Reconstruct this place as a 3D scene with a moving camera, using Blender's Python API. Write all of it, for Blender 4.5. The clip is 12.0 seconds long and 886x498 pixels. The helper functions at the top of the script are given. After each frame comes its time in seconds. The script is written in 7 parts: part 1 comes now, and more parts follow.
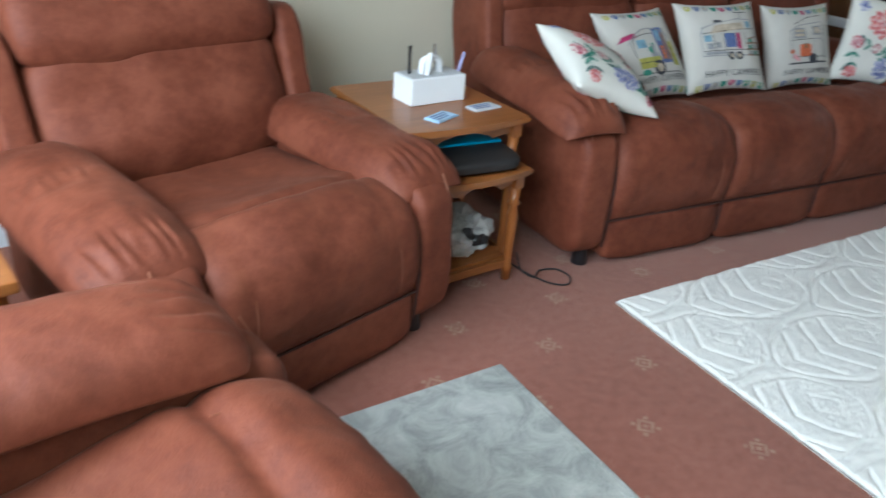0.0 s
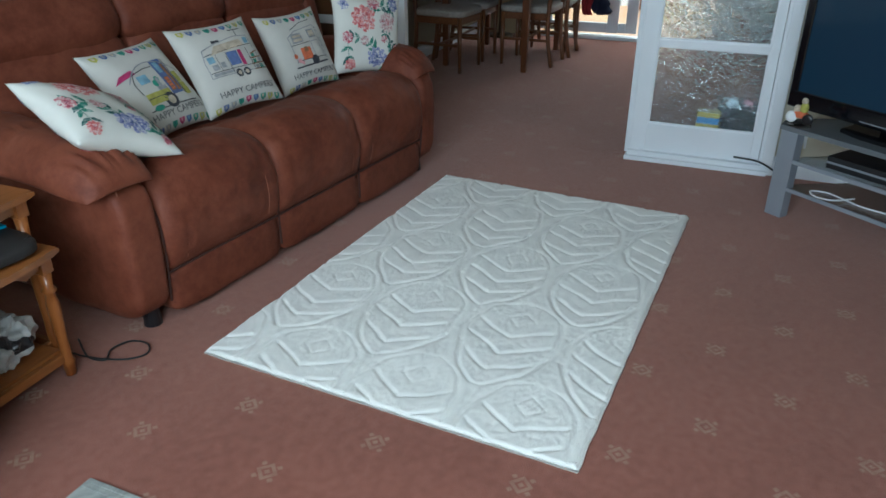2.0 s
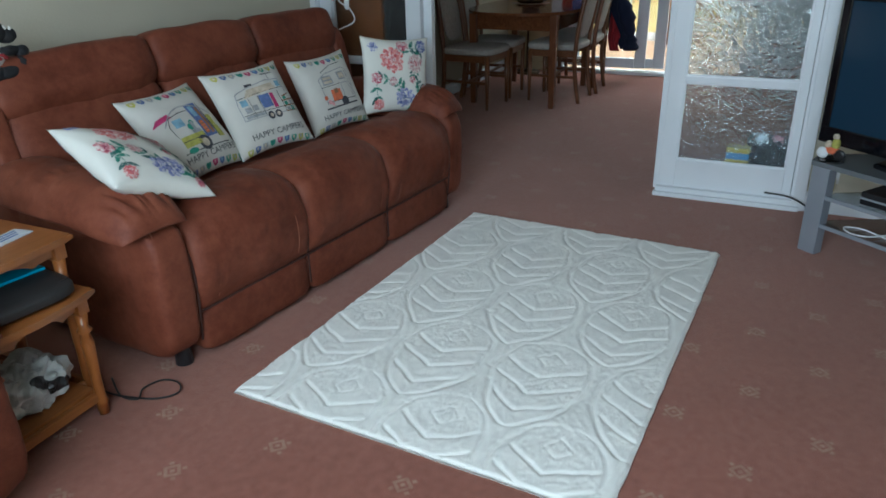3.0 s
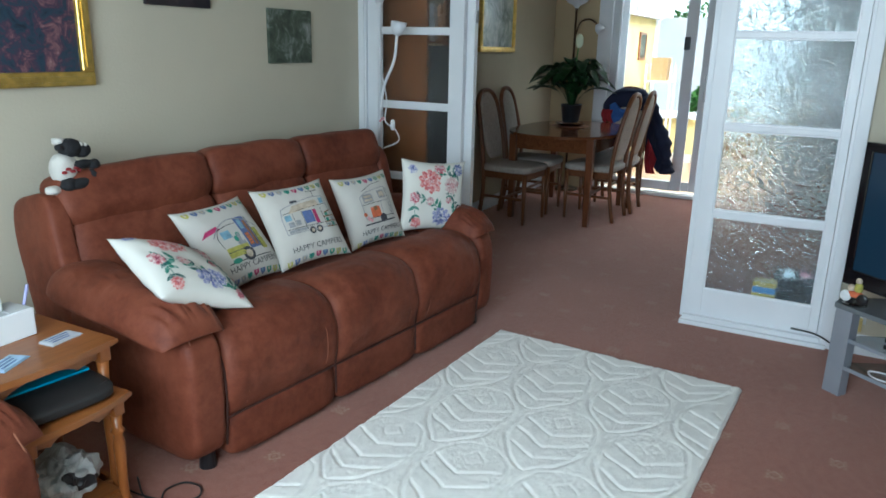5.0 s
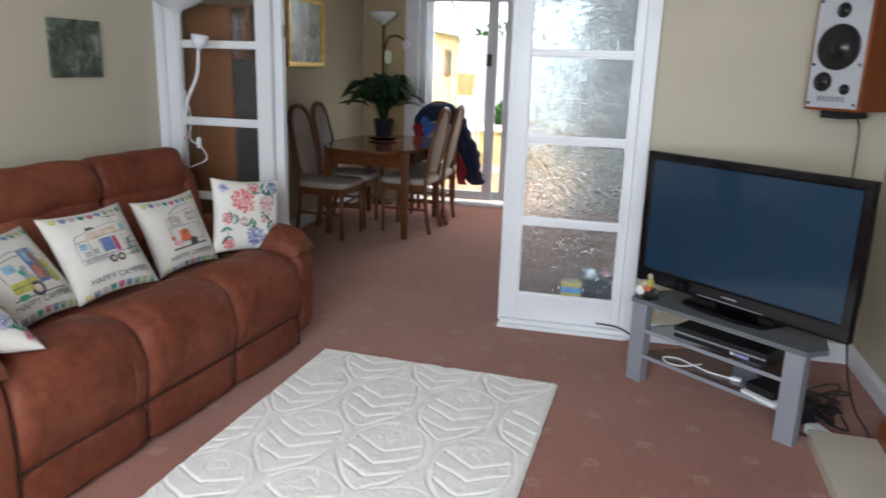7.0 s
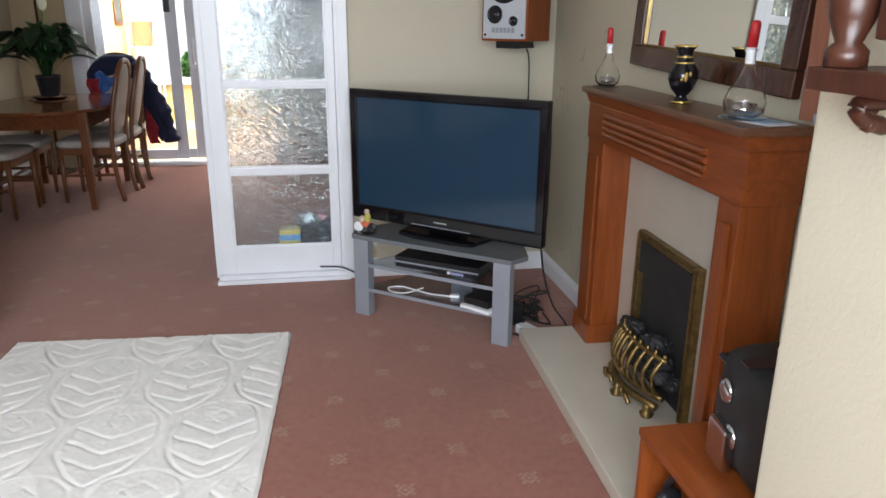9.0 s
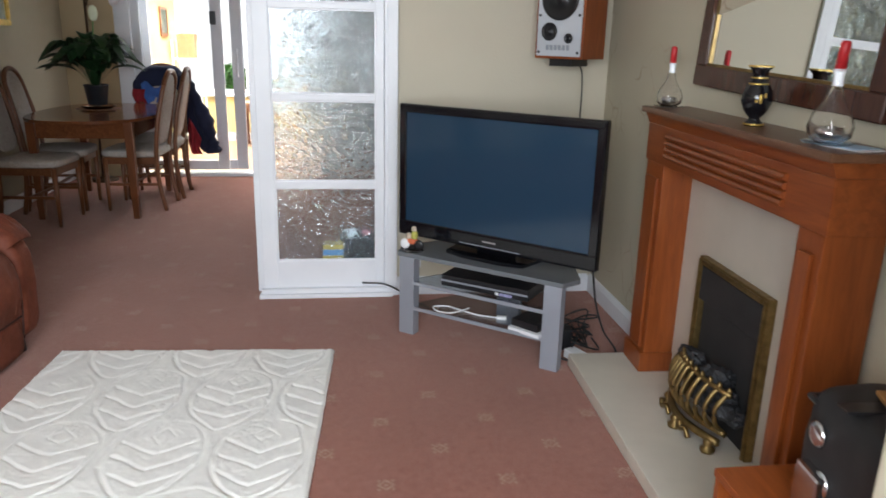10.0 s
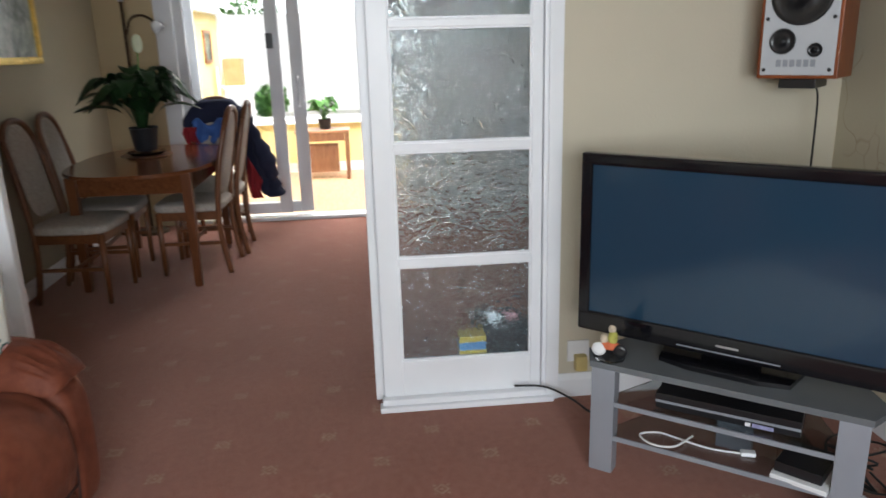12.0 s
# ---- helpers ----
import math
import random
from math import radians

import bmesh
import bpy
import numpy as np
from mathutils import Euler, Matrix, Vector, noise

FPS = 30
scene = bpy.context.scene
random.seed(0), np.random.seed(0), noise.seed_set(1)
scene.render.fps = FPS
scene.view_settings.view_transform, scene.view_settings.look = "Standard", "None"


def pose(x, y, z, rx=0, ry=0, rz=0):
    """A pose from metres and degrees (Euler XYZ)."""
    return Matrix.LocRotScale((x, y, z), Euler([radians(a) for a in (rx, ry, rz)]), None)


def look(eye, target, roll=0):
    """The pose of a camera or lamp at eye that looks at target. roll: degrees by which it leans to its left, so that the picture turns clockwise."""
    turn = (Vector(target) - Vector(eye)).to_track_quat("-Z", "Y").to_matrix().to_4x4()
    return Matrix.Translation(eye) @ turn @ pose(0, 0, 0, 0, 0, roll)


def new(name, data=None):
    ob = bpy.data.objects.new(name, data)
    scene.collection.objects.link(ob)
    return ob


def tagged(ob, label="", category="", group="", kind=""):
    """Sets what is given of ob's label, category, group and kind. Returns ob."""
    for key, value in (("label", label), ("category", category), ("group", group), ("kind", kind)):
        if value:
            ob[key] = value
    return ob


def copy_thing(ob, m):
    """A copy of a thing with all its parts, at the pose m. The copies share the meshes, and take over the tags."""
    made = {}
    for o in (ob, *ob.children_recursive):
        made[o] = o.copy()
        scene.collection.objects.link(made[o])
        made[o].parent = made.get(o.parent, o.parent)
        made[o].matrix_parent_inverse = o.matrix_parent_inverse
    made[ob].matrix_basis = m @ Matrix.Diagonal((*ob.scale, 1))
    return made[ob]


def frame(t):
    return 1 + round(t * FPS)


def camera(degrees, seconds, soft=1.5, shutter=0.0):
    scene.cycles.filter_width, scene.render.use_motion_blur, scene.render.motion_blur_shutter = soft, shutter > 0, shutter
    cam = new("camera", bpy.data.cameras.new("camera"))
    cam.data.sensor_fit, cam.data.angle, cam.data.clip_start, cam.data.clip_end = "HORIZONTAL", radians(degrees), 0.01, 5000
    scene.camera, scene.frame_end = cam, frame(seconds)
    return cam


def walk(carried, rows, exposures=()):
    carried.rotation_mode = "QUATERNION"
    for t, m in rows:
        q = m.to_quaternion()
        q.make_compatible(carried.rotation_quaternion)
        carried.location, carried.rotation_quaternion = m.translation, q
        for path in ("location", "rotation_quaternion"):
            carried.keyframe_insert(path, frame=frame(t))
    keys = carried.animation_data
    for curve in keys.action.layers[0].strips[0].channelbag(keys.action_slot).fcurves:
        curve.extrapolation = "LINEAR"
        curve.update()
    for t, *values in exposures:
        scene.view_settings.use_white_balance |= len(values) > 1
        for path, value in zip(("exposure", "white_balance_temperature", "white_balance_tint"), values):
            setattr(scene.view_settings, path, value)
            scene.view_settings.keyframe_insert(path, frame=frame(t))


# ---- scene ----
cam = camera(63.1, 12.0, 1.6, 0.3)
PATH = [
    (0, (0.189, 0.439, 1.239), (1.176, 1.902, 0.297), 4.2),
    (0.5, (0.222, 0.565, 1.267), (1.546, 1.739, 0.335), 4.1),
    (1, (0.269, 0.561, 1.269), (1.796, 1.479, 0.359), 2.5),
    (1.5, (0.339, 0.476, 1.27), (1.967, 1.22, 0.378), 1.2),
    (2, (0.366, 0.406, 1.276), (2.025, 1.092, 0.395), 0.1),
    (2.5, (0.374, 0.396, 1.283), (2.031, 1.124, 0.433), -0.9),
    (3, (0.369, 0.403, 1.299), (2.032, 1.177, 0.501), -1.1),
    (3.2, (0.346, 0.4, 1.307), (2.02, 1.182, 0.54), -0.8),
    (4.8, (0.334, 0.327, 1.406), (2.027, 1.223, 0.832), 1.0),
    (5, (0.317, 0.328, 1.421), (2.015, 1.236, 0.878), 1.3),
    (5.5, (0.304, 0.334, 1.441), (2.013, 1.253, 0.958), 1.4),
    (6, (0.301, 0.337, 1.434), (2.048, 1.195, 0.973), 1.7),
    (6.5, (0.315, 0.336, 1.43), (2.128, 1.037, 0.958), 2.1),
    (7, (0.336, 0.333, 1.423), (2.22, 0.786, 0.931), 1.8),
    (7.4, (0.354, 0.347, 1.412), (2.274, 0.556, 0.894), 1.2),
    (7.5, (0.359, 0.335, 1.416), (2.281, 0.497, 0.89), 1.3),
    (7.7, (0.362, 0.331, 1.402), (2.286, 0.388, 0.861), 0.9),
    (9.3, (0.36, 0.378, 1.37), (2.235, 0.037, 0.766), 0.6),
    (9.5, (0.366, 0.399, 1.365), (2.245, 0.065, 0.765), 0.8),
    (10, (0.449, 0.439, 1.367), (2.351, 0.186, 0.804), 1.4),
    (10.5, (0.672, 0.5, 1.338), (2.604, 0.388, 0.833), 1.6),
    (11, (0.906, 0.603, 1.382), (2.855, 0.622, 0.924), 1.4),
    (11.5, (1.183, 0.808, 1.421), (3.13, 0.815, 0.964), 0.2),
    (12, (1.528, 0.9, 1.429), (3.443, 0.722, 0.882), -1.61),
]
EXPOSURES = [(0.0, 0.28, 5500, 1), (0.5, 0.34, 5450, -2), (1.0, 0.22, 5350, -4), (2.5, -0.15, 5300, -3), (5.5, 0.40, 5450, -2), (6.0, 0.46, 5950, 7), (6.5, 0.46, 6000, 9), (7.5, 0.47, 6100, 10), (9.5, 0.62, 6150, 11), (11.0, 0.56, 6250, 9), (12.0, 0.48, 6300, 9)]
walk(cam, [(t, look(eye, target, roll)) for t, eye, target, roll in PATH], EXPOSURES)

# ---- world and light ----
world = bpy.data.worlds.new("sky")
scene.world = world
world.use_nodes = True
wt = world.node_tree
sky = wt.nodes.new("ShaderNodeTexSky")
sky.sky_type = "NISHITA"
sky.sun_disc = False
sky.sun_elevation, sky.sun_rotation = radians(50), radians(233)
sky.air_density, sky.dust_density = 1.0, 3.0
wt.links.new(sky.outputs[0], wt.nodes["Background"].inputs[0])
wt.nodes["Background"].inputs[1].default_value = 0.14

sun = new("sun", bpy.data.lights.new("sun", "SUN"))
sun.data.energy, sun.data.angle, sun.data.color = 2.2, radians(20), (1.0, 0.96, 0.9)
sun.matrix_world = look((0, 0, 9), (6, 4.5, 0))


def window_lamp(name, centre, target, w, h, watts, colour=(1, 1, 1)):
    lamp = new(name, bpy.data.lights.new(name, "AREA"))
    lamp.data.shape, lamp.data.size, lamp.data.size_y = "RECTANGLE", w, h
    lamp.data.energy, lamp.data.color = watts, colour
    lamp.matrix_world = look(centre, target)
    return lamp


window_lamp("front_window_daylight", (-0.66, 0.85, 1.45), (2.0, 0.85, -0.35), 2.1, 1.4, 112, (0.93, 0.97, 1.0))
window_lamp("conservatory_roof_daylight", (9.0, 1.3, 2.7), (8.4, 1.3, 0), 2.2, 2.4, 120, (1.0, 0.99, 0.96))

# ---- materials ----


def material(name):
    m = bpy.data.materials.new(name)
    m.use_nodes = True
    t = m.node_tree
    return m, t, t.nodes["Principled BSDF"]


def add(t, kind, **values):
    n = t.nodes.new(kind)
    for key, v in values.items():
        n.inputs[key].default_value = v
    return n


def rgba(c):
    return (c[0], c[1], c[2], 1.0)


def place(t, space="Object"):
    return t.nodes.new("ShaderNodeTexCoord").outputs[space]


def ramp(t, src, stops):
    r = t.nodes.new("ShaderNodeValToRGB")
    e = r.color_ramp.elements
    e[0].position, e[0].color = stops[0][0], rgba(stops[0][1])
    e[1].position, e[1].color = stops[-1][0], rgba(stops[-1][1])
    for p, c in stops[1:-1]:
        k = e.new(p)
        k.color = rgba(c)
    t.links.new(src, r.inputs[0])
    return r.outputs[0]


def bumped(t, b, src, strength, distance):
    n = add(t, "ShaderNodeBump", Strength=strength, Distance=distance)
    t.links.new(src, n.inputs["Height"])
    t.links.new(n.outputs[0], b.inputs["Normal"])


def plain(name, colour, rough=0.5, metal=0.0, vary=0.12, scale=6.0, grain=60.0, bump=0.15, depth=0.002, spec=0.5):
    """A surface with soft blotches and a fine grain."""
    m, t, b = material(name)
    p = place(t)
    n1 = add(t, "ShaderNodeTexNoise", Scale=scale, Detail=4.0)
    n2 = add(t, "ShaderNodeTexNoise", Scale=grain, Detail=3.0)
    t.links.new(p, n1.inputs["Vector"])
    t.links.new(p, n2.inputs["Vector"])
    lo = [c * (1 - vary) for c in colour]
    hi = [min(1.0, c * (1 + vary)) for c in colour]
    t.links.new(ramp(t, n1.outputs[0], [(0.3, lo), (0.7, hi)]), b.inputs["Base Color"])
    b.inputs["Roughness"].default_value = rough
    b.inputs["Metallic"].default_value = metal
    b.inputs["Specular IOR Level"].default_value = spec
    if bump:
        bumped(t, b, n2.outputs[0], bump, depth)
    return m


def suede(name):
    m, t, b = material(name)
    p = place(t)
    n1 = add(t, "ShaderNodeTexNoise", Scale=5.0, Detail=5.0, Roughness=0.6)
    n2 = add(t, "ShaderNodeTexNoise", Scale=26.0, Detail=5.0, Roughness=0.65)
    n3 = add(t, "ShaderNodeTexNoise", Scale=260.0, Detail=2.0)
    for n in (n1, n2, n3):
        t.links.new(p, n.inputs["Vector"])
    mix = t.nodes.new("ShaderNodeMath")
    mix.operation = "MULTIPLY_ADD"
    t.links.new(n2.outputs[0], mix.inputs[0])
    mix.inputs[1].default_value = 0.45
    half = t.nodes.new("ShaderNodeMath")
    half.operation = "MULTIPLY"
    t.links.new(n1.outputs[0], half.inputs[0])
    half.inputs[1].default_value = 0.6
    t.links.new(half.outputs[0], mix.inputs[2])
    t.links.new(ramp(t, mix.outputs[0], [(0.37, (0.094, 0.0225, 0.0106)), (0.5, (0.136, 0.0355, 0.0174)), (0.64, (0.178, 0.052, 0.027))]), b.inputs["Base Color"])
    b.inputs["Roughness"].default_value = 0.6
    b.inputs["Specular IOR Level"].default_value = 0.25
    b.inputs["Sheen Weight"].default_value = 0.04
    b.inputs["Sheen Roughness"].default_value = 0.45
    b.inputs["Sheen Tint"].default_value = (0.9, 0.55, 0.42, 1)
    s = t.nodes.new("ShaderNodeMath")
    s.operation = "MULTIPLY_ADD"
    t.links.new(n2.outputs[0], s.inputs[0])
    s.inputs[1].default_value = 3.0
    t.links.new(n3.outputs[0], s.inputs[2])
    bumped(t, b, s.outputs[0], 0.3, 0.003)
    return m


def carpet(name):
    """Dusty rose carpet with a lattice of small pale diamonds."""
    m, t, b = material(name)
    p = place(t, "Generated")
    geo = t.nodes.new("ShaderNodeNewGeometry").outputs["Position"]
    sep = t.nodes.new("ShaderNodeSeparateXYZ")
    t.links.new(geo, sep.inputs[0])

    def math(op, a, c=None, d=None):
        n = t.nodes.new("ShaderNodeMath")
        n.operation = op
        for k, v in enumerate((a, c, d)):
            if v is None:
                continue
            if isinstance(v, (int, float)):
                n.inputs[k].default_value = v
            else:
                t.links.new(v, n.inputs[k])
        return n.outputs[0]

    step = 0.394
    masks = []
    for ox, oy in ((2.043, 0.338), (2.24, 0.141)):
        u = math("SUBTRACT", math("FRACT", math("ADD", math("DIVIDE", math("SUBTRACT", sep.outputs[0], ox), step), 50.5)), 0.5)
        v = math("SUBTRACT", math("FRACT", math("ADD", math("DIVIDE", math("SUBTRACT", sep.outputs[1], oy), step), 50.5)), 0.5)
        au, av = math("ABSOLUTE", u), math("ABSOLUTE", v)
        dia = math("ADD", au, av)
        ring = math("LESS_THAN", math("ABSOLUTE", math("SUBTRACT", dia, 0.062)), 0.017)
        dot = math("LESS_THAN", dia, 0.022)
        tips = math("LESS_THAN", math("ADD", math("ABSOLUTE", math("SUBTRACT", au, 0.058)), math("ABSOLUTE", math("SUBTRACT", av, 0.058))), 0.022)
        masks.append(math("MAXIMUM", math("MAXIMUM", ring, dot), tips))
    mask = math("MAXIMUM", masks[0], masks[1])
    n1 = add(t, "ShaderNodeTexNoise", Scale=1.6, Detail=5.0)
    n2 = add(t, "ShaderNodeTexNoise", Scale=300.0, Detail=2.0)
    n3 = add(t, "ShaderNodeTexNoise", Scale=34.0, Detail=4.0)
    for n in (n1, n2, n3):
        t.links.new(geo, n.inputs["Vector"])
    mixed = math("ADD", math("MULTIPLY", n1.outputs[0], 0.5), math("MULTIPLY", n3.outputs[0], 0.5))
    base = ramp(t, mixed, [(0.35, (0.19, 0.062, 0.041)), (0.65, (0.264, 0.097, 0.067))])
    mix = t.nodes.new("ShaderNodeMix")
    mix.data_type = "RGBA"
    soft = math("MULTIPLY", mask, math("MULTIPLY_ADD", n3.outputs[0], 1.1, 0.0))
    t.links.new(soft, mix.inputs["Factor"])
    t.links.new(base, mix.inputs["A"])
    mix.inputs["B"].default_value = (0.325, 0.205, 0.145, 1)
    t.links.new(mix.outputs["Result"], b.inputs["Base Color"])
    b.inputs["Roughness"].default_value = 0.95
    b.inputs["Specular IOR Level"].default_value = 0.15
    b.inputs["Sheen Weight"].default_value = 0.45
    b.inputs["Sheen Tint"].default_value = (0.9, 0.7, 0.62, 1)
    bumped(t, b, n2.outputs[0], 0.5, 0.004)
    return m


def wallpaper(name, colour, sprig=0.0):
    m, t, b = material(name)
    geo = t.nodes.new("ShaderNodeNewGeometry").outputs["Position"]
    n1 = add(t, "ShaderNodeTexNoise", Scale=1.4, Detail=3.0)
    n2 = add(t, "ShaderNodeTexNoise", Scale=85.0, Detail=4.0, Distortion=0.6)
    vor = add(t, "ShaderNodeTexVoronoi", Scale=7.0)
    vor.feature = "DISTANCE_TO_EDGE"
    n3 = add(t, "ShaderNodeTexNoise", Scale=2.2, Detail=3.0)
    warp = add(t, "ShaderNodeTexNoise", Scale=3.0, Detail=2.0)
    t.links.new(geo, warp.inputs["Vector"])
    av = t.nodes.new("ShaderNodeMix")
    av.data_type = "VECTOR"
    av.inputs["Factor"].default_value = 0.35
    t.links.new(geo, av.inputs["A"])
    t.links.new(warp.outputs["Color"], av.inputs["B"])
    t.links.new(av.outputs["Result"], vor.inputs["Vector"])
    for n in (n1, n2, n3):
        t.links.new(geo, n.inputs["Vector"])
    base = ramp(t, n1.outputs[0], [(0.3, [c * 0.95 for c in colour]), (0.7, [min(1, c * 1.04) for c in colour])])
    line = ramp(t, vor.outputs["Distance"], [(0.0, (1, 1, 1)), (0.03, (0, 0, 0))])
    patch = ramp(t, n3.outputs[0], [(0.5, (0, 0, 0)), (0.6, (1, 1, 1))])
    mul = t.nodes.new("ShaderNodeMath")
    mul.operation = "MULTIPLY"
    t.links.new(line, mul.inputs[0])
    t.links.new(patch, mul.inputs[1])
    mul2 = t.nodes.new("ShaderNodeMath")
    mul2.operation = "MULTIPLY"
    t.links.new(mul.outputs[0], mul2.inputs[0])
    mul2.inputs[1].default_value = sprig
    mix = t.nodes.new("ShaderNodeMix")
    mix.data_type = "RGBA"
    t.links.new(mul2.outputs[0], mix.inputs["Factor"])
    t.links.new(base, mix.inputs["A"])
    mix.inputs["B"].default_value = (0.39, 0.31, 0.22, 1)
    t.links.new(mix.outputs["Result"], b.inputs["Base Color"])
    b.inputs["Roughness"].default_value = 0.85
    b.inputs["Specular IOR Level"].default_value = 0.25
    bumped(t, b, n2.outputs[0], 0.35, 0.003)
    return m


def timber(name, dark, light, rough=0.35, stretch=(1.0, 1.0, 9.0), scale=5.0):
    m, t, b = material(name)
    p = place(t)
    mp = t.nodes.new("ShaderNodeMapping")
    mp.inputs["Scale"].default_value = [8.0 / s for s in stretch]
    t.links.new(p, mp.inputs["Vector"])
    w = add(t, "ShaderNodeTexNoise", Scale=scale, Detail=6.0, Roughness=0.65, Distortion=0.8)
    g = add(t, "ShaderNodeTexNoise", Scale=scale * 7, Detail=3.0)
    t.links.new(mp.outputs[0], w.inputs["Vector"])
    t.links.new(mp.outputs[0], g.inputs["Vector"])
    t.links.new(ramp(t, w.outputs[0], [(0.3, dark), (0.7, light)]), b.inputs["Base Color"])
    b.inputs["Roughness"].default_value = rough
    bumped(t, b, g.outputs[0], 0.12, 0.001)
    return m


def glass(name, colour=(1, 1, 1), rough=0.0, bump=0.0, scale=20.0, distance=0.01, crease=0.0):
    m, t, b = material(name)
    b.inputs["Base Color"].default_value = rgba(colour)
    b.inputs["Transmission Weight"].default_value = 1.0
    b.inputs["Roughness"].default_value = rough
    b.inputs["IOR"].default_value = 1.45
    if bump:
        p = place(t)
        n1 = add(t, "ShaderNodeTexNoise", Scale=scale, Detail=2.5, Roughness=0.45, Distortion=1.4)
        n2 = add(t, "ShaderNodeTexNoise", Scale=scale * 0.62, Detail=1.0, Roughness=0.4, Distortion=2.2)
        for n in (n1, n2):
            t.links.new(p, n.inputs["Vector"])
        # sharp creases where the slow noise crosses its middle
        steps = []
        for op, value in (("SUBTRACT", 0.5), ("ABSOLUTE", 0.0), ("POWER", 0.6), ("MULTIPLY", crease)):
            k = t.nodes.new("ShaderNodeMath")
            k.operation = op
            k.inputs[1].default_value = value
            t.links.new(steps[-1].outputs[0] if steps else n2.outputs[0], k.inputs[0])
            steps.append(k)
        both = t.nodes.new("ShaderNodeMath")
        t.links.new(steps[-1].outputs[0], both.inputs[0])
        t.links.new(n1.outputs[0], both.inputs[1])
        bumped(t, b, both.outputs[0], bump, distance)
    return m


def blotches(name, stops, scale, rough=0.6, detail=6.0, distortion=0.8):
    """Mottled colours, for printed pictures and foliage beyond the glass."""
    m, t, b = material(name)
    n = add(t, "ShaderNodeTexNoise", Scale=scale, Detail=detail, Roughness=0.7, Distortion=distortion)
    t.links.new(place(t), n.inputs["Vector"])
    t.links.new(ramp(t, n.outputs[0], stops), b.inputs["Base Color"])
    b.inputs["Roughness"].default_value = rough
    return m


M_SUEDE = suede("rust_suede")
M_SEAM = plain("suede_seam", (0.045, 0.014, 0.009), 0.85, vary=0.2)
M_STITCH = plain("tan_stitching", (0.25, 0.095, 0.052), 0.8, vary=0.2)
M_CARPET = carpet("rose_carpet")
M_WALL = wallpaper("cream_textured_wall", (0.56, 0.515, 0.405), 0.0)
M_PAPER = wallpaper("cream_sprig_wallpaper", (0.52, 0.475, 0.36), 1.0)
M_YELLOW = wallpaper("yellow_paint", (0.72, 0.6, 0.28), 0.0)
M_PALE = wallpaper("pale_grey_wall", (0.66, 0.66, 0.63), 0.0)
M_DINING = wallpaper("ochre_wall", (0.5, 0.4, 0.25), 0.0)
M_CEIL = plain("white_ceiling", (0.7, 0.69, 0.66), 0.9, vary=0.03, bump=0.3)
M_WHITE = plain("white_gloss_paint", (0.78, 0.8, 0.83), 0.35, vary=0.04, scale=3.0, grain=25.0, bump=0.1)
M_UPVC = plain("white_plastic", (0.74, 0.76, 0.79), 0.4, vary=0.03, bump=0.0)
M_GREYSIL = plain("silver_grey_lacquer", (0.30, 0.32, 0.36), 0.42, 0.25, vary=0.05, grain=200)
M_BLACK = plain("black_plastic", (0.012, 0.012, 0.014), 0.3, vary=0.2, bump=0.05)
M_GLOSSBLACK = plain("gloss_black", (0.006, 0.006, 0.008), 0.12, vary=0.1, bump=0.0)
M_RUBBER = plain("black_rubber", (0.015, 0.014, 0.014), 0.6, vary=0.2)
M_RUG = plain("ivory_wool_pile", (0.87, 0.855, 0.81), 0.95, vary=0.05, scale=14, grain=380, bump=0.8, depth=0.004, spec=0.15)
M_MAT = blotches("grey_mottled_pile", [(0.3, (0.19, 0.2, 0.19)), (0.5, (0.34, 0.345, 0.325)), (0.7, (0.46, 0.46, 0.43))], 9.0, 0.95)
M_OAK = timber("orange_pine", (0.2, 0.06, 0.013), (0.33, 0.115, 0.026), 0.3)
M_OAKX = timber("orange_pine_lengthwise", (0.185, 0.062, 0.015), (0.29, 0.108, 0.029), 0.28, (9, 1, 1))
M_CHERRY = timber("cherry_wood", (0.17, 0.037, 0.007), (0.27, 0.07, 0.014), 0.34)
M_CHERRYX = timber("cherry_wood_lengthwise", (0.165, 0.036, 0.007), (0.265, 0.068, 0.014), 0.34, (9, 1, 1))
M_DARKTOP = timber("brown_mantel_top", (0.1, 0.045, 0.022), (0.17, 0.08, 0.042), 0.3, (9, 1, 1))
M_MAHOG = timber("dark_mahogany", (0.035, 0.012, 0.008), (0.085, 0.03, 0.018), 0.25)
M_BOARD = timber("reddish_board", (0.27, 0.105, 0.06), (0.37, 0.16, 0.1), 0.5)
M_TEAK = timber("teak", (0.095, 0.030, 0.010), (0.175, 0.06, 0.02), 0.28)
M_TEAKX = timber("teak_lengthwise", (0.1, 0.034, 0.013), (0.18, 0.066, 0.025), 0.13, (9, 1, 1))
M_BOOKCASE = timber("brown_bookcase", (0.06, 0.022, 0.009), (0.125, 0.048, 0.02), 0.45)
M_SEATCLOTH = blotches("oatmeal_cloth", [(0.35, (0.34, 0.30, 0.26)), (0.65, (0.48, 0.44, 0.39))], 60.0, 0.9)
M_MARBLE = plain("beige_marble", (0.5, 0.455, 0.385), 0.35, vary=0.06, scale=5, bump=0.0)
M_HEARTH = plain("cream_hearth_stone", (0.56, 0.52, 0.44), 0.3, vary=0.06, scale=5, bump=0.0)
M_BRASS = plain("aged_brass", (0.25, 0.17, 0.065), 0.42, 0.9, vary=0.3, scale=30)
M_GOLD = plain("gilt", (0.62, 0.43, 0.11), 0.3, 0.75, vary=0.25, scale=22, grain=90, bump=0.4)
M_COAL = plain("coal", (0.02, 0.02, 0.022), 0.6, vary=0.4, scale=12, bump=0.6, depth=0.01)
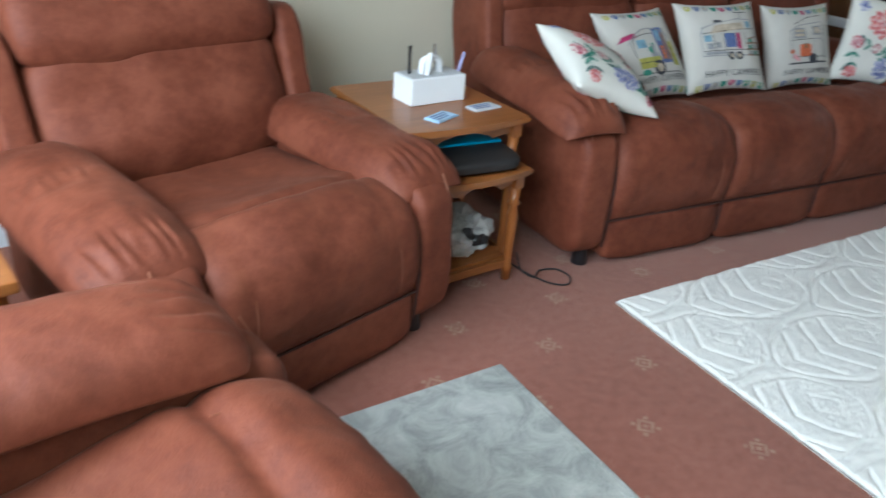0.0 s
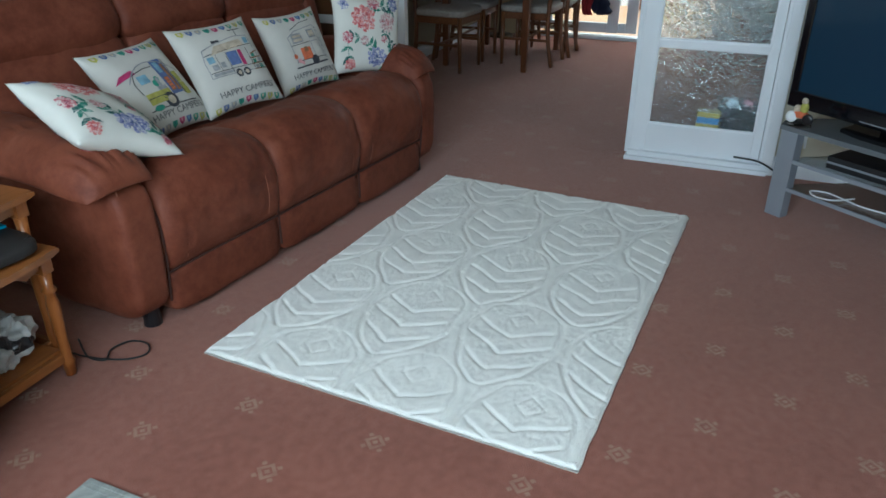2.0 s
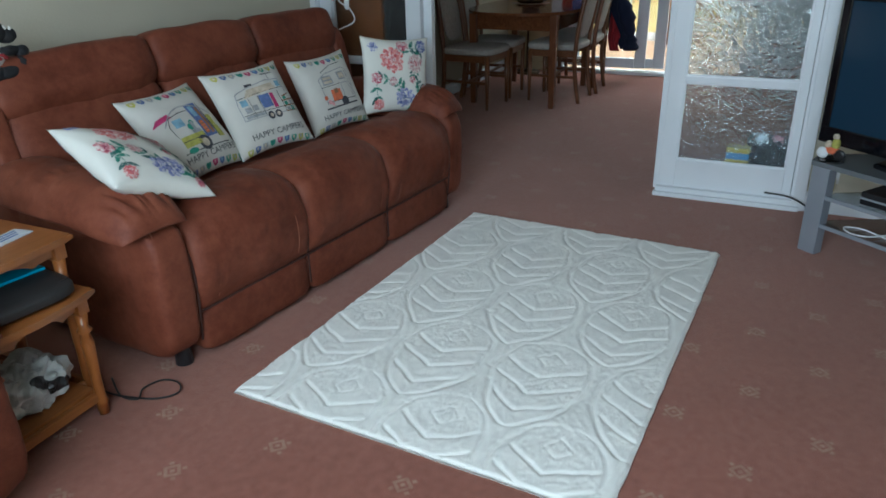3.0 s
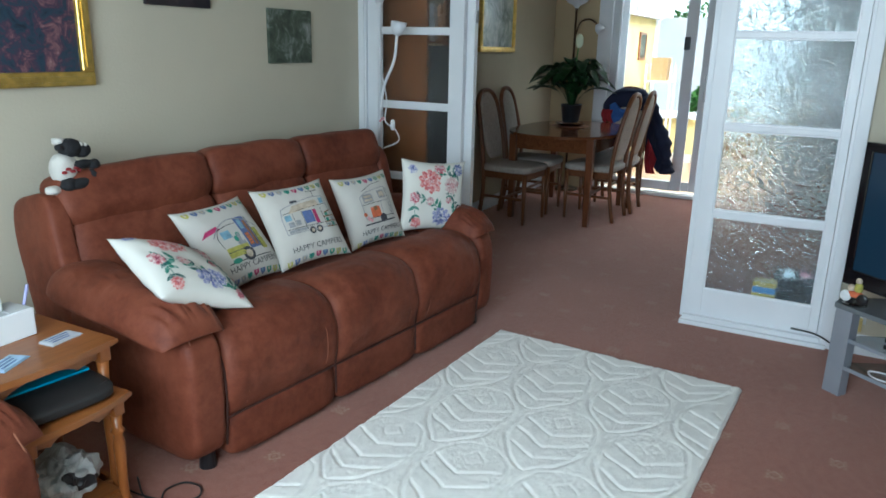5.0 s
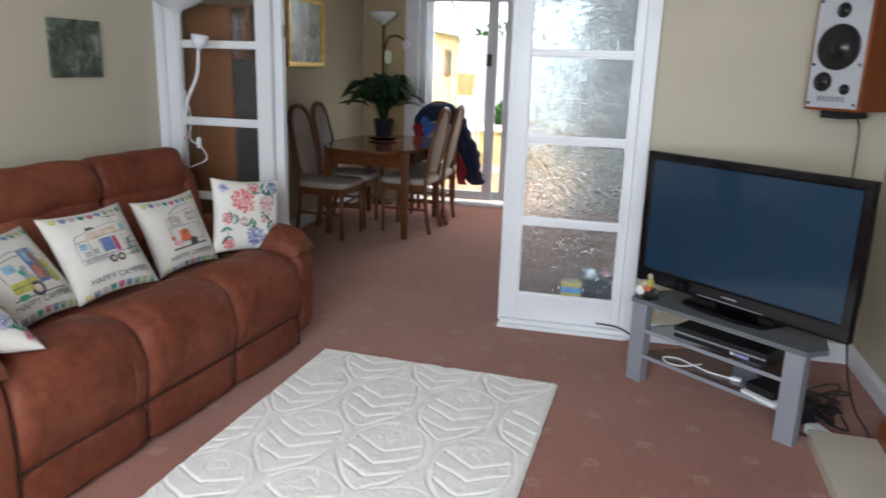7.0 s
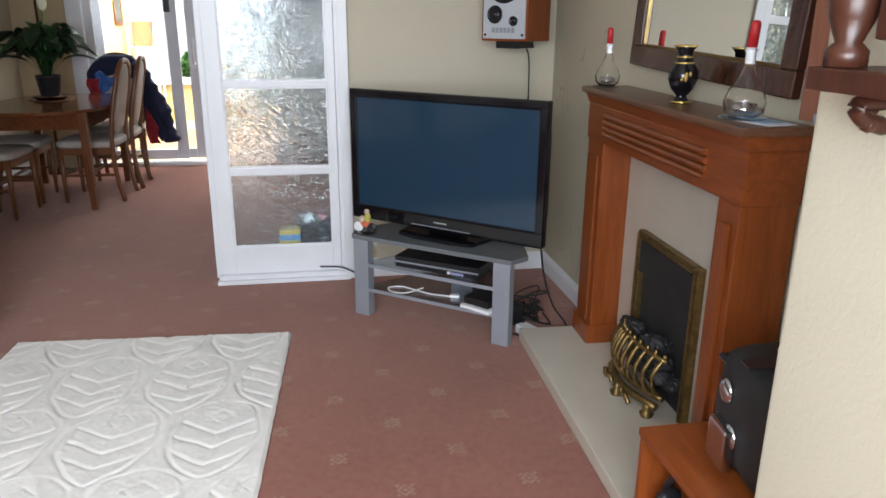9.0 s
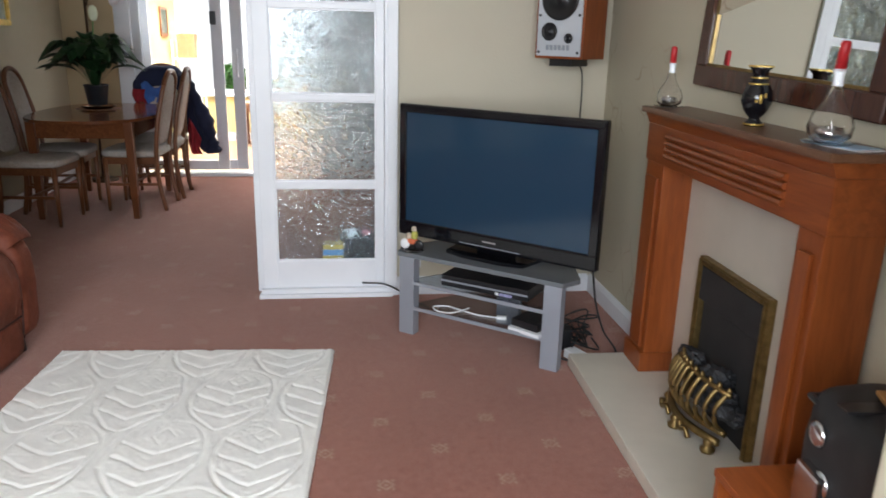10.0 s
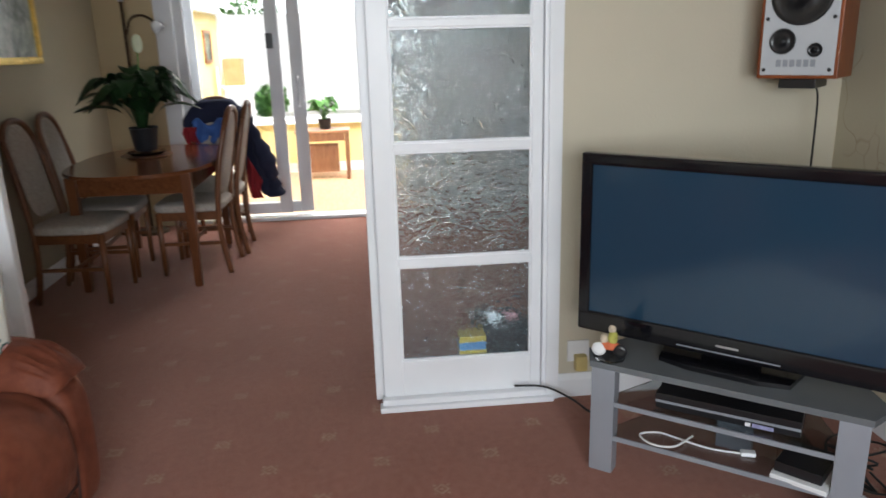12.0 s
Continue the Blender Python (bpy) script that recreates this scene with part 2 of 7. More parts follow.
M_SOOT = plain("soot_black", (0.018, 0.017, 0.017), 0.75, vary=0.3)
M_MIRROR = plain("mirror_glass", (0.86, 0.88, 0.87), 0.01, 1.0, vary=0.0, bump=0.0)
M_CLEAR = glass("clear_glass")
M_TINT = glass("smoky_glass", (0.55, 0.6, 0.62), 0.05)
M_OBSCURE = glass("obscured_glass", (0.93, 0.97, 0.95), 0.02, 1.0, 19.0, 0.0085, 0.55)
M_OBSCURE.node_tree.nodes["Principled BSDF"].inputs["Transmission Weight"].default_value = 0.97
M_OBSCURE.node_tree.nodes["Principled BSDF"].inputs["Base Color"].default_value = (0.74, 0.86, 0.91, 1)
M_PLAINPANE = glass("lightly_rippled_glass", (0.86, 0.88, 0.88), 0.03, 0.6, 19.0, 0.006, 0.5)
M_CHROME = plain("chrome", (0.62, 0.63, 0.65), 0.15, 1.0, vary=0.05, bump=0.0)
M_GREYFACE = plain("pale_grey_baffle", (0.5, 0.52, 0.55), 0.45, vary=0.03, bump=0.0)
M_LINEN = plain("natural_linen", (0.55, 0.525, 0.48), 0.92, vary=0.05, scale=10, grain=300, bump=0.4)
M_COTTON = plain("white_cotton", (0.68, 0.665, 0.61), 0.9, vary=0.04, grain=240, bump=0.35)
M_PAPERWHITE = plain("white_card", (0.76, 0.77, 0.78), 0.6, vary=0.03, bump=0.0)
M_LEAF = plain("glossy_leaf", (0.028, 0.085, 0.026), 0.35, vary=0.35, scale=9)
M_LEAFB = plain("fresh_leaf", (0.1, 0.25, 0.05), 0.45, vary=0.3, scale=9)
M_SOIL = plain("dark_pot", (0.02, 0.022, 0.026), 0.35, vary=0.2)
M_TILE = timber("pale_wood_floor", (0.42, 0.24, 0.14), (0.58, 0.37, 0.24), 0.4, (9, 1, 1))
M_GARDEN = blotches("garden_paving", [(0.3, (0.25, 0.26, 0.2)), (0.6, (0.45, 0.44, 0.4)), (0.8, (0.55, 0.54, 0.5))], 2.0, 0.9)
M_RED = plain("red_wax", (0.5, 0.02, 0.025), 0.45, vary=0.1, bump=0.0)
M_BLUECARD = plain("pale_blue_card", (0.35, 0.5, 0.66), 0.5, vary=0.2, scale=20, bump=0.0)
M_TURQ = plain("turquoise_plastic", (0.02, 0.3, 0.5), 0.35, vary=0.1, bump=0.0)
M_NAVY = plain("navy_cloth", (0.012, 0.016, 0.045), 0.9, vary=0.25)
M_REDCLOTH = plain("crimson_cloth", (0.25, 0.012, 0.02), 0.9, vary=0.2)
M_BLUECLOTH = plain("bright_blue_cloth", (0.05, 0.13, 0.4), 0.9, vary=0.2)


def inks():
    table = {}
    for n, c in (("ink", (0.05, 0.05, 0.06)), ("pink", (0.6, 0.18, 0.22)), ("rose", (0.62, 0.3, 0.32)), ("green", (0.05, 0.24, 0.17)), ("olive", (0.38, 0.36, 0.08)), ("blue", (0.1, 0.14, 0.3)), ("lilac", (0.32, 0.32, 0.52)), ("magenta", (0.38, 0.03, 0.12)), ("orange", (0.56, 0.14, 0.06)), ("grey", (0.3, 0.3, 0.31)), ("brown", (0.24, 0.12, 0.06)), ("stone", (0.5, 0.42, 0.32)), ("sky", (0.2, 0.34, 0.44)), ("teal", (0.03, 0.15, 0.13)), ("blush", (0.66, 0.5, 0.47))):
        table[n] = plain("print_" + n, c, 0.9, vary=0.22, scale=50, bump=0.0)
    return table


INK = inks()


def petal_inks():
    """Watercolour inks that fade into the cotton."""
    table = {}
    for n, c in (("pink", (0.62, 0.13, 0.13)), ("rose", (0.50, 0.10, 0.14)), ("lilac", (0.20, 0.22, 0.48)), ("blue", (0.06, 0.09, 0.26)), ("magenta", (0.34, 0.03, 0.10)), ("blush", (0.52, 0.33, 0.33)), ("green", (0.03, 0.20, 0.14)), ("teal", (0.015, 0.10, 0.09))):
        pale = [0.45 * v + 0.55 * w for v, w in zip(c, (0.76, 0.74, 0.69))]
        table[n] = blotches("petal_" + n, [(0.34, [v * 0.6 for v in c]), (0.46, c), (0.56, pale), (0.64, (0.74, 0.72, 0.67))] if n not in ("green", "teal") else [(0.35, [v * 0.6 for v in c]), (0.5, c), (0.68, pale)], 85.0, 0.9, 3.0)
    return table


PETAL = petal_inks()

# ---- mesh helpers ----


def finish(name, bm, mat, smooth=False):
    me = bpy.data.meshes.new(name)
    bmesh.ops.recalc_face_normals(bm, faces=bm.faces)
    if smooth:
        for f in bm.faces:
            f.smooth = True
    bm.to_mesh(me)
    bm.free()
    me.materials.append(mat)
    return new(name, me)


def part(name, bm, mat, parent, label="", smooth=False):
    ob = finish(name, bm, mat, smooth)
    ob.parent = parent
    return tagged(ob, label)


def thing(name, at, label, category, group=""):
    ob = new(name)
    ob.empty_display_size = 0.1
    ob.matrix_basis = at
    return tagged(ob, label, category, group)


def solo(name, bm, mat, at, label, category, group="", smooth=False):
    ob = finish(name, bm, mat, smooth)
    ob.matrix_basis = at
    return tagged(ob, label, category, group)


def setting(name, bm, mat, label="", smooth=False):
    return tagged(finish(name, bm, mat, smooth), label, kind="structure")


def box(x0, x1, y0, y1, z0, z1, bev=0.0, bm=None, seg=2):
    bm = bm or bmesh.new()
    m = Matrix.LocRotScale(((x0 + x1) / 2, (y0 + y1) / 2, (z0 + z1) / 2), None, (abs(x1 - x0), abs(y1 - y0), abs(z1 - z0)))
    made = bmesh.ops.create_cube(bm, size=1.0, matrix=m)["verts"]
    if bev:
        edges = list({e for v in made for e in v.link_edges})
        bmesh.ops.bevel(bm, geom=edges, offset=bev, segments=seg, profile=0.7, affect="EDGES")
    return bm


def lathe(profile, centre=(0, 0, 0), seg=20, bm=None):
    """Turns a profile of (radius, height) round the upright axis."""
    bm = bm or bmesh.new()
    rings = []
    for r, z in profile:
        rings.append([bm.verts.new((centre[0] + r * math.cos(2 * math.pi * k / seg), centre[1] + r * math.sin(2 * math.pi * k / seg), centre[2] + z)) for k in range(seg)])
    for a, b in zip(rings, rings[1:]):
        for k in range(seg):
            bm.faces.new((a[k], a[(k + 1) % seg], b[(k + 1) % seg], b[k]))
    if profile[0][0] > 1e-6:
        bm.faces.new(rings[0][::-1])
    if profile[-1][0] > 1e-6:
        bm.faces.new(rings[-1])
    bmesh.ops.remove_doubles(bm, verts=bm.verts, dist=1e-6)
    return bm


def smooth_path(pts, n=6):
    """A Catmull-Rom line through the points."""
    p = [Vector(q) for q in pts]
    p = [p[0] * 2 - p[1]] + p + [p[-1] * 2 - p[-2]]
    out = []
    for a, b, c, d in zip(p, p[1:], p[2:], p[3:]):
        for k in range(n):
            s = k / n
            out.append(0.5 * (2 * b + (c - a) * s + (2 * a - 5 * b + 4 * c - d) * s * s + (3 * b - a - 3 * c + d) * s ** 3))
    return out + [p[-2]]


def tube(pts, r, seg=6, bm=None, radii=None):
    bm = bm or bmesh.new()
    pts = [Vector(p) for p in pts]
    rings = []
    for k, p in enumerate(pts):
        ahead = (pts[min(k + 1, len(pts) - 1)] - pts[max(k - 1, 0)]).normalized()
        side = ahead.cross(Vector((0, 0, 1)))
        if side.length < 1e-3:
            side = ahead.cross(Vector((1, 0, 0)))
        side.normalize()
        up = side.cross(ahead)
        rr = radii[k] if radii else r
        rings.append([bm.verts.new(p + rr * (math.cos(2 * math.pi * j / seg) * side + math.sin(2 * math.pi * j / seg) * up)) for j in range(seg)])
    for a, b in zip(rings, rings[1:]):
        for j in range(seg):
            bm.faces.new((a[j], a[(j + 1) % seg], b[(j + 1) % seg], b[j]))
    bm.faces.new(rings[0][::-1])
    bm.faces.new(rings[-1])
    return bm


def puff(cx, cy, cz, sx, sy, sz, n=4.0, cuts=14, fn=None, bm=None):
    """A stuffed block: a rounded box of half sizes sx, sy, sz, whose surface fn may move."""
    bm = bm or bmesh.new()
    made = {}

    def vert(p):
        key = tuple(round(c, 5) for c in p)
        if key not in made:
            k = (abs(p[0]) ** n + abs(p[1]) ** n + abs(p[2]) ** n) ** (1.0 / n)
            q = Vector((p[0] / k, p[1] / k, p[2] / k))
            w = Vector((q.x * sx, q.y * sy, q.z * sz))
            if fn:
                w = fn(q, w)
            made[key] = bm.verts.new((w.x + cx, w.y + cy, w.z + cz))
        return made[key]

    for axis in range(3):
        for sign in (-1, 1):
            for i in range(cuts):
                for j in range(cuts):
                    quad = []
                    for a, b in ((i, j), (i + 1, j), (i + 1, j + 1), (i, j + 1)):
                        p = [0, 0, 0]
                        p[axis] = sign
                        p[(axis + 1) % 3] = -1 + 2 * a / cuts
                        p[(axis + 2) % 3] = -1 + 2 * b / cuts
                        quad.append(vert(p))
                    bm.faces.new(quad)
    return bm


def prism(outline, z0, z1, bm=None):
    """An upright block on an outline of (x, y)."""
    bm = bm or bmesh.new()
    lo = [bm.verts.new((x, y, z0)) for x, y in outline]
    hi = [bm.verts.new((x, y, z1)) for x, y in outline]
    bm.faces.new(lo[::-1])
    bm.faces.new(hi)
    for k in range(len(lo)):
        j = (k + 1) % len(lo)
        bm.faces.new((lo[k], lo[j], hi[j], hi[k]))
    return bm


def moved(bm, m):
    bmesh.ops.transform(bm, matrix=m, verts=bm.verts)
    return bm


def swept(profile, x0, x1, bm=None):
    """A moulding: an outline of (y, z) drawn along x."""
    bm = bm or bmesh.new()
    a = [bm.verts.new((x0, y, z)) for y, z in profile]
    b = [bm.verts.new((x1, y, z)) for y, z in profile]
    bm.faces.new(a)
    bm.faces.new(b[::-1])
    for k in range(len(a)):
        j = (k + 1) % len(a)
        bm.faces.new((a[k], b[k], b[j], a[j]))
    return bm


# ---- the rooms ----
NORTH, SOUTH, EAST, WEST = 3.03, -0.91, 4.21, -0.72
PATIO, CEIL = 7.71, 2.42

setting("floor", box(WEST - 0.1, PATIO + 0.1, -1.1, NORTH + 0.1, -0.12, 0.0), M_CARPET, "dusty rose carpet with a lattice of small pale diamonds")
setting("ceiling", box(WEST - 0.1, PATIO + 0.1, -1.1, NORTH + 0.1, CEIL, CEIL + 0.1), M_CEIL, "plain white ceiling")
setting("wall_north", box(WEST - 0.12, EAST + 0.06, NORTH, NORTH + 0.12, 0, CEIL), M_WALL, "cream wall with stippled paper")
# Cream darkened in colour to show the dining room's weaker light.
setting("wall_dining_north", box(EAST + 0.06, PATIO + 0.12, NORTH, NORTH + 0.12, 0, CEIL), wallpaper("shaded_cream_paint", (0.46, 0.41, 0.3)), "cream dining room wall with its shade in the colour")
setting("wall_south", box(1.37, EAST + 0.12, SOUTH - 0.12, SOUTH, 0, CEIL), M_PAPER, "cream wall papered with faint trailing sprigs")
setting("wall_chimney", box(WEST - 0.12, 1.37, SOUTH - 0.12, -0.40, 0, CEIL, 0.008), M_PAPER, "projecting wall with faint sprig wallpaper")
# the front wall, with its wide window
bm = box(WEST - 0.12, WEST, -0.40, -0.25, 0, CEIL)
box(WEST - 0.12, WEST, 1.95, NORTH, 0, CEIL, bm=bm)
box(WEST - 0.12, WEST, -0.25, 1.95, 0, 0.72, bm=bm)
box(WEST - 0.12, WEST, -0.25, 1.95, 2.18, CEIL, bm=bm)
setting("wall_west", bm, M_WALL)
win = setting("window_front", box(WEST - 0.14, WEST + 0.16, -0.3, 2.0, 0.69, 0.72, 0.006), M_WHITE, "wide white-framed front window")
for a, b in ((-0.25, -0.19), (0.44, 0.5), (1.12, 1.18), (1.89, 1.95)):
    part("window_frame", box(WEST - 0.10, WEST - 0.05, a, b, 0.725, 2.18), M_WHITE, win)
for a, b in ((0.725, 0.78), (2.12, 2.18)):
    part("window_frame", box(WEST - 0.099, WEST - 0.051, -0.19, 1.89, a, b), M_WHITE, win)

# the partition, with a solid pier to the south and a header above the glazed doors
setting("wall_partition", box(EAST, EAST + 0.12, SOUTH, 0.20, 0, CEIL), M_WALL, "plain cream wall beside the glazed screen")
setting("wall_header", box(EAST, EAST + 0.12, 0.20, NORTH, 2.10, CEIL), M_WALL)
# dining room east wall round the patio door
bm = box(PATIO, PATIO + 0.14, 2.573, NORTH, 0, CEIL)
box(PATIO, PATIO + 0.14, 0.78, 2.573, 2.19, CEIL, bm=bm)
setting("wall_dining_east", bm, M_DINING, "ochre wall round the patio door")
setting("wall_dining_south", box(EAST + 0.12, PATIO + 0.14, SOUTH - 0.12, SOUTH, 0, CEIL), M_PALE)
setting("wall_dining_corner", box(PATIO, PATIO + 0.14, SOUTH, 0.78, 0, CEIL), M_PALE)


def skirting(name, x0, x1, y, turned=False, sign=1):
    prof = [(0.0, 0.0), (0.018 * sign, 0.0), (0.018 * sign, 0.075), (0.010 * sign, 0.092), (0.006 * sign, 0.1), (0.0, 0.1)]
    bm = swept(prof, x0, x1)
    bmesh.ops.rotate(bm, verts=bm.verts, cent=(0, 0, 0), matrix=Matrix.Rotation(radians(90) if turned else 0, 3, "Z"))
    bmesh.ops.translate(bm, verts=bm.verts, vec=(y, 0, 0) if turned else (0, y, 0))
    return setting(name, bm, M_WHITE, "white painted skirting board")


skirting("baseboard_south", 3.24, EAST - 0.002, SOUTH + 0.001)
skirting("baseboard_partition", SOUTH + 0.02, 0.195, EAST - 0.001, True, 1)
skirting("baseboard_north", WEST, EAST - 0.01, NORTH - 0.001, False, -1)
skirting("baseboard_dining_north", EAST + 0.2, PATIO - 0.002, NORTH - 0.001, False, -1)

# ---- glazed sliding screen ----
GLX = EAST + 0.02


def glazed_leaf(name, y0, y1, x, label, pane_mat, near=0.041, far=0.078):
    """A white door leaf with four obscured panes one above the other; near and far are its stiles' widths."""
    ob = setting(name, box(x - 0.02, x + 0.02, y0, y0 + near, 0.012, 2.03, 0.004), M_WHITE, label)
    a0, a1 = y0 + near, y1 - far
    part("stile", box(x - 0.02, x + 0.02, a1, y1, 0.012, 2.03, 0.004), M_WHITE, ob)
    rails = [(0.012, 0.197), (0.595, 0.630), (1.043, 1.076), (1.487, 1.517), (1.93, 2.03)]
    for a, b in rails:
        part("rail", box(x - 0.018, x + 0.018, a0, a1, a, b, 0.004), M_WHITE, ob)
    for (a, b), (c, d) in zip(rails, rails[1:]):
        pane = part("pane", box(x - 0.003, x + 0.003, a0 - 0.002, a1 + 0.002, b - 0.003, c + 0.003), pane_mat, ob, "obscured patterned glass pane")
        pane.visible_shadow = False
        bead = bmesh.new()
        for e, f, g, h in ((a0, a1, b, b + 0.007), (a0, a1, c - 0.007, c), (a0, a0 + 0.007, b + 0.007, c - 0.007), (a1 - 0.007, a1, b + 0.007, c - 0.007)):
            box(x - 0.013, x - 0.004, e, f, g, h, bm=bead)
        part("glazing_bead", bead, M_WHITE, pane)
    return ob


glazed_leaf("door_right", 0.262, 0.905, GLX, "white glazed sliding door leaf with four obscured panes", M_OBSCURE)
glazed_leaf("door_left", 2.305, 2.975, GLX, "white glazed sliding door leaf with four obscured panes", M_PLAINPANE, 0.09, 0.09)
# stiles of the leaves stacked behind
post = setting("door_post_right", box(GLX + 0.03, GLX + 0.075, 0.87, 0.94, 0.012, 2.03, 0.004), M_WHITE, "white edge of a sliding leaf stacked behind")
rear = setting("door_post_left", box(GLX + 0.03, GLX + 0.075, 2.258, 2.312, 0.012, 2.03, 0.004), M_WHITE, "white edge of a sliding leaf stacked behind")
part("pull_handle", box(GLX + 0.077, GLX + 0.105, 2.276, 2.296, 0.78, 1.06, 0.006), M_WHITE, rear, "white pull handle")
part("latch_plate", box(GLX + 0.035, GLX + 0.06, 2.251, 2.2575, 1.55, 1.62), M_CHROME, rear, "chrome latch plate")

jamb = setting("door_frame_screen", box(EAST - 0.02, EAST + 0.125, 0.2, 0.26, 0, 2.10, 0.005), M_WHITE, "white painted door frame of the glazed screen")
part("jamb", box(EAST - 0.02, EAST + 0.125, 2.978, NORTH - 0.002, 0, 2.10, 0.005), M_WHITE, jamb)
part("head", box(EAST - 0.018, EAST + 0.123, 0.262, 2.976, 2.035, 2.098, 0.005), M_WHITE, jamb)
for x0, x1, y0, y1 in ((EAST - 0.032, EAST - 0.021, 0.192, 0.245), (EAST - 0.032, EAST - 0.021, 2.985, NORTH - 0.004)):
    part("architrave", box(x0, x1, y0, y1, 0.002, 2.12, 0.004), M_WHITE, jamb)
# stepped white plinth under the fixed leaf
part("plinth", box(EAST - 0.055, EAST - 0.003, 0.215, 0.925, 0.002, 0.024, 0.004), M_WHITE, jamb, "stepped white threshold strip")
part("plinth", box(EAST - 0.038, EAST - 0.003, 0.248, 0.915, 0.025, 0.05, 0.004), M_WHITE, jamb, "stepped white threshold strip")
part("plinth", box(EAST - 0.04, EAST - 0.003, 2.29, 2.97, 0.002, 0.03, 0.004), M_WHITE, jamb)

# ---- sofas ----


SEAT_LINE = smooth_path([(0, 0.27, 0.440), (0, 0.12, 0.448), (0, -0.04, 0.462), (0, -0.19, 0.492), (0, -0.31, 0.507), (0, -0.41, 0.488), (0, -0.477, 0.437), (0, -0.508, 0.36), (0, -0.512, 0.28), (0, -0.497, 0.215), (0, -0.478, 0.184)], 5)


def seat_point(x, f, lift):
    """A point on the seat's line: f from 0 at the back to 1 at the footrest."""
    n = len(SEAT_LINE) - 1
    k = min(n - 1, int(f * n))
    a, b = SEAT_LINE[k], SEAT_LINE[k + 1]
    p = a.lerp(b, f * n - k)
    d = (b - a).normalized()
    return Vector((x, p.y - abs(d.z) * lift, p.z + abs(d.y) * lift))


def seat_pad(cx, half, seed, arch_at):
    """One upholstered seat that rolls over the front edge in a single panel."""
    nu, nv = 34, 84
    bm = bmesh.new()
    grid = []
    for j in range(nv + 1):
        f = j / nv
        row = []
        for i in range(nu + 1):
            u = -1 + 2 * i / nu
            x = cx + u * (half + 0.001)
            lift = -0.020 * abs(u) ** 14 + 0.006 * (1 - u * u)
            lift += 0.030 * math.exp(-((f - 0.52) / 0.17) ** 2) * (1 - abs(u) ** 2.6)
            lift -= 0.024 * math.exp(-((f - 0.22) / 0.13) ** 2) * (1 - u * u)
            # a soft arched seam along the top of the pad
            arch = arch_at[0] - arch_at[1] * abs(u) ** 2.5
            lift -= (0.013 if arch_at[0] < 0.4 else 0.020) * math.exp(-((f - arch) / 0.017) ** 2) * (0.55 + 0.45 * abs(u) if arch_at[0] < 0.4 else 1.0)
            lift += 0.009 * math.exp(-((f - arch - 0.05) / 0.03) ** 2) * (1 - u * u)
            for s in (-0.7, 0.7):
                lift -= 0.004 * math.exp(-((u - s) / 0.03) ** 2) * min(1.0, max(0.0, (f - 0.3) / 0.1))
            lift += 0.010 * noise.noise(Vector((x * 7 + seed, f * 6, 1))) + 0.0034 * noise.noise(Vector((x * 22, f * 18 + seed, 4)))
            row.append(bm.verts.new(seat_point(x, f, lift)))
        grid.append(row)
    for j in range(nv):
        for i in range(nu):
            bm.faces.new((grid[j][i], grid[j][i + 1], grid[j + 1][i + 1], grid[j + 1][i]))
    # closed underneath
    rim = grid[0] + [r[-1] for r in grid[1:]] + grid[-1][-2::-1] + [r[0] for r in grid[-2:0:-1]]
    low = [bm.verts.new((cx + (v.co.x - cx) * 0.98, max(-0.42, v.co.y), max(0.2, min(v.co.z - 0.05, 0.40)))) for v in rim]
    m = len(rim)
    for k in range(m):
        bm.faces.new((rim[k], rim[(k + 1) % m], low[(k + 1) % m], low[k]))
    mid = bm.verts.new((cx, -0.1, 0.3))
    for k in range(m):
        bm.faces.new((low[k], low[(k + 1) % m], mid))
    return bm


PAD_SEAM = 0.02


def pillow_point(cx, shape, side, seed, a, b, top=True):
    """A point on an arm's pillow: a across from -1 to 1, b along it from -1 at the gathered front to 1."""
    sx, cy, sy, cz, sz = shape[1:6]
    front, rear = max(0.0, -b), max(0.0, b)
    body = max(0.0, 1 - abs(a) ** 3.0) ** 0.5 * max(0.0, 1 - front ** 5) ** 0.55 * max(0.0, 1 - rear ** 7) ** 0.5
    x = cx + sx * a * (1 - 0.14 * front ** 6 - 0.2 * rear ** 5)
    y = cy + sy * b * (1 - 0.07 * abs(a) ** 5)
    low = -0.036 * front ** 2.2 - 0.024 * abs(a) ** 3 + 0.012 * rear
    if not top:
        return Vector((x, y, cz + low - 0.55 * sz * body))
    lift = sz * 1.25 * body
    gather = 1.3 * math.exp(-((b + 0.80) / 0.12) ** 2) + 0.5 * math.exp(-((b - PAD_SEAM - 0.1) / 0.09) ** 2)
    lift += 0.0075 * gather * body * math.sin(a * 24 + 6 * noise.noise(Vector((a * 3, b * 2.5, seed + side))))
    lift -= 0.007 * math.exp(-((b - PAD_SEAM) / 0.022) ** 2)
    n = 0.009 * noise.noise(Vector((x * 9 + seed, y * 7, side))) + 0.0035 * noise.noise(Vector((x * 24, y * 18 + seed, side)))
    return Vector((x, y, cz + low + lift + n * body))


def arm_pillow(cx, shape, side, seed):
    n, m = 56, 64
    bm = bmesh.new()
    for top in (True, False):
        grid = []
        for j in range(m + 1):
            b = math.sin((-1 + 2 * j / m) * math.pi / 2)
            grid.append([bm.verts.new(pillow_point(cx, shape, side, seed, math.sin((-1 + 2 * i / n) * math.pi / 2), b, top)) for i in range(n + 1)])
        for j in range(m):
            for i in range(n):
                bm.faces.new((grid[j][i], grid[j][i + 1], grid[j + 1][i + 1], grid[j + 1][i]))
    bmesh.ops.remove_doubles(bm, verts=bm.verts, dist=1e-5)
    return bm


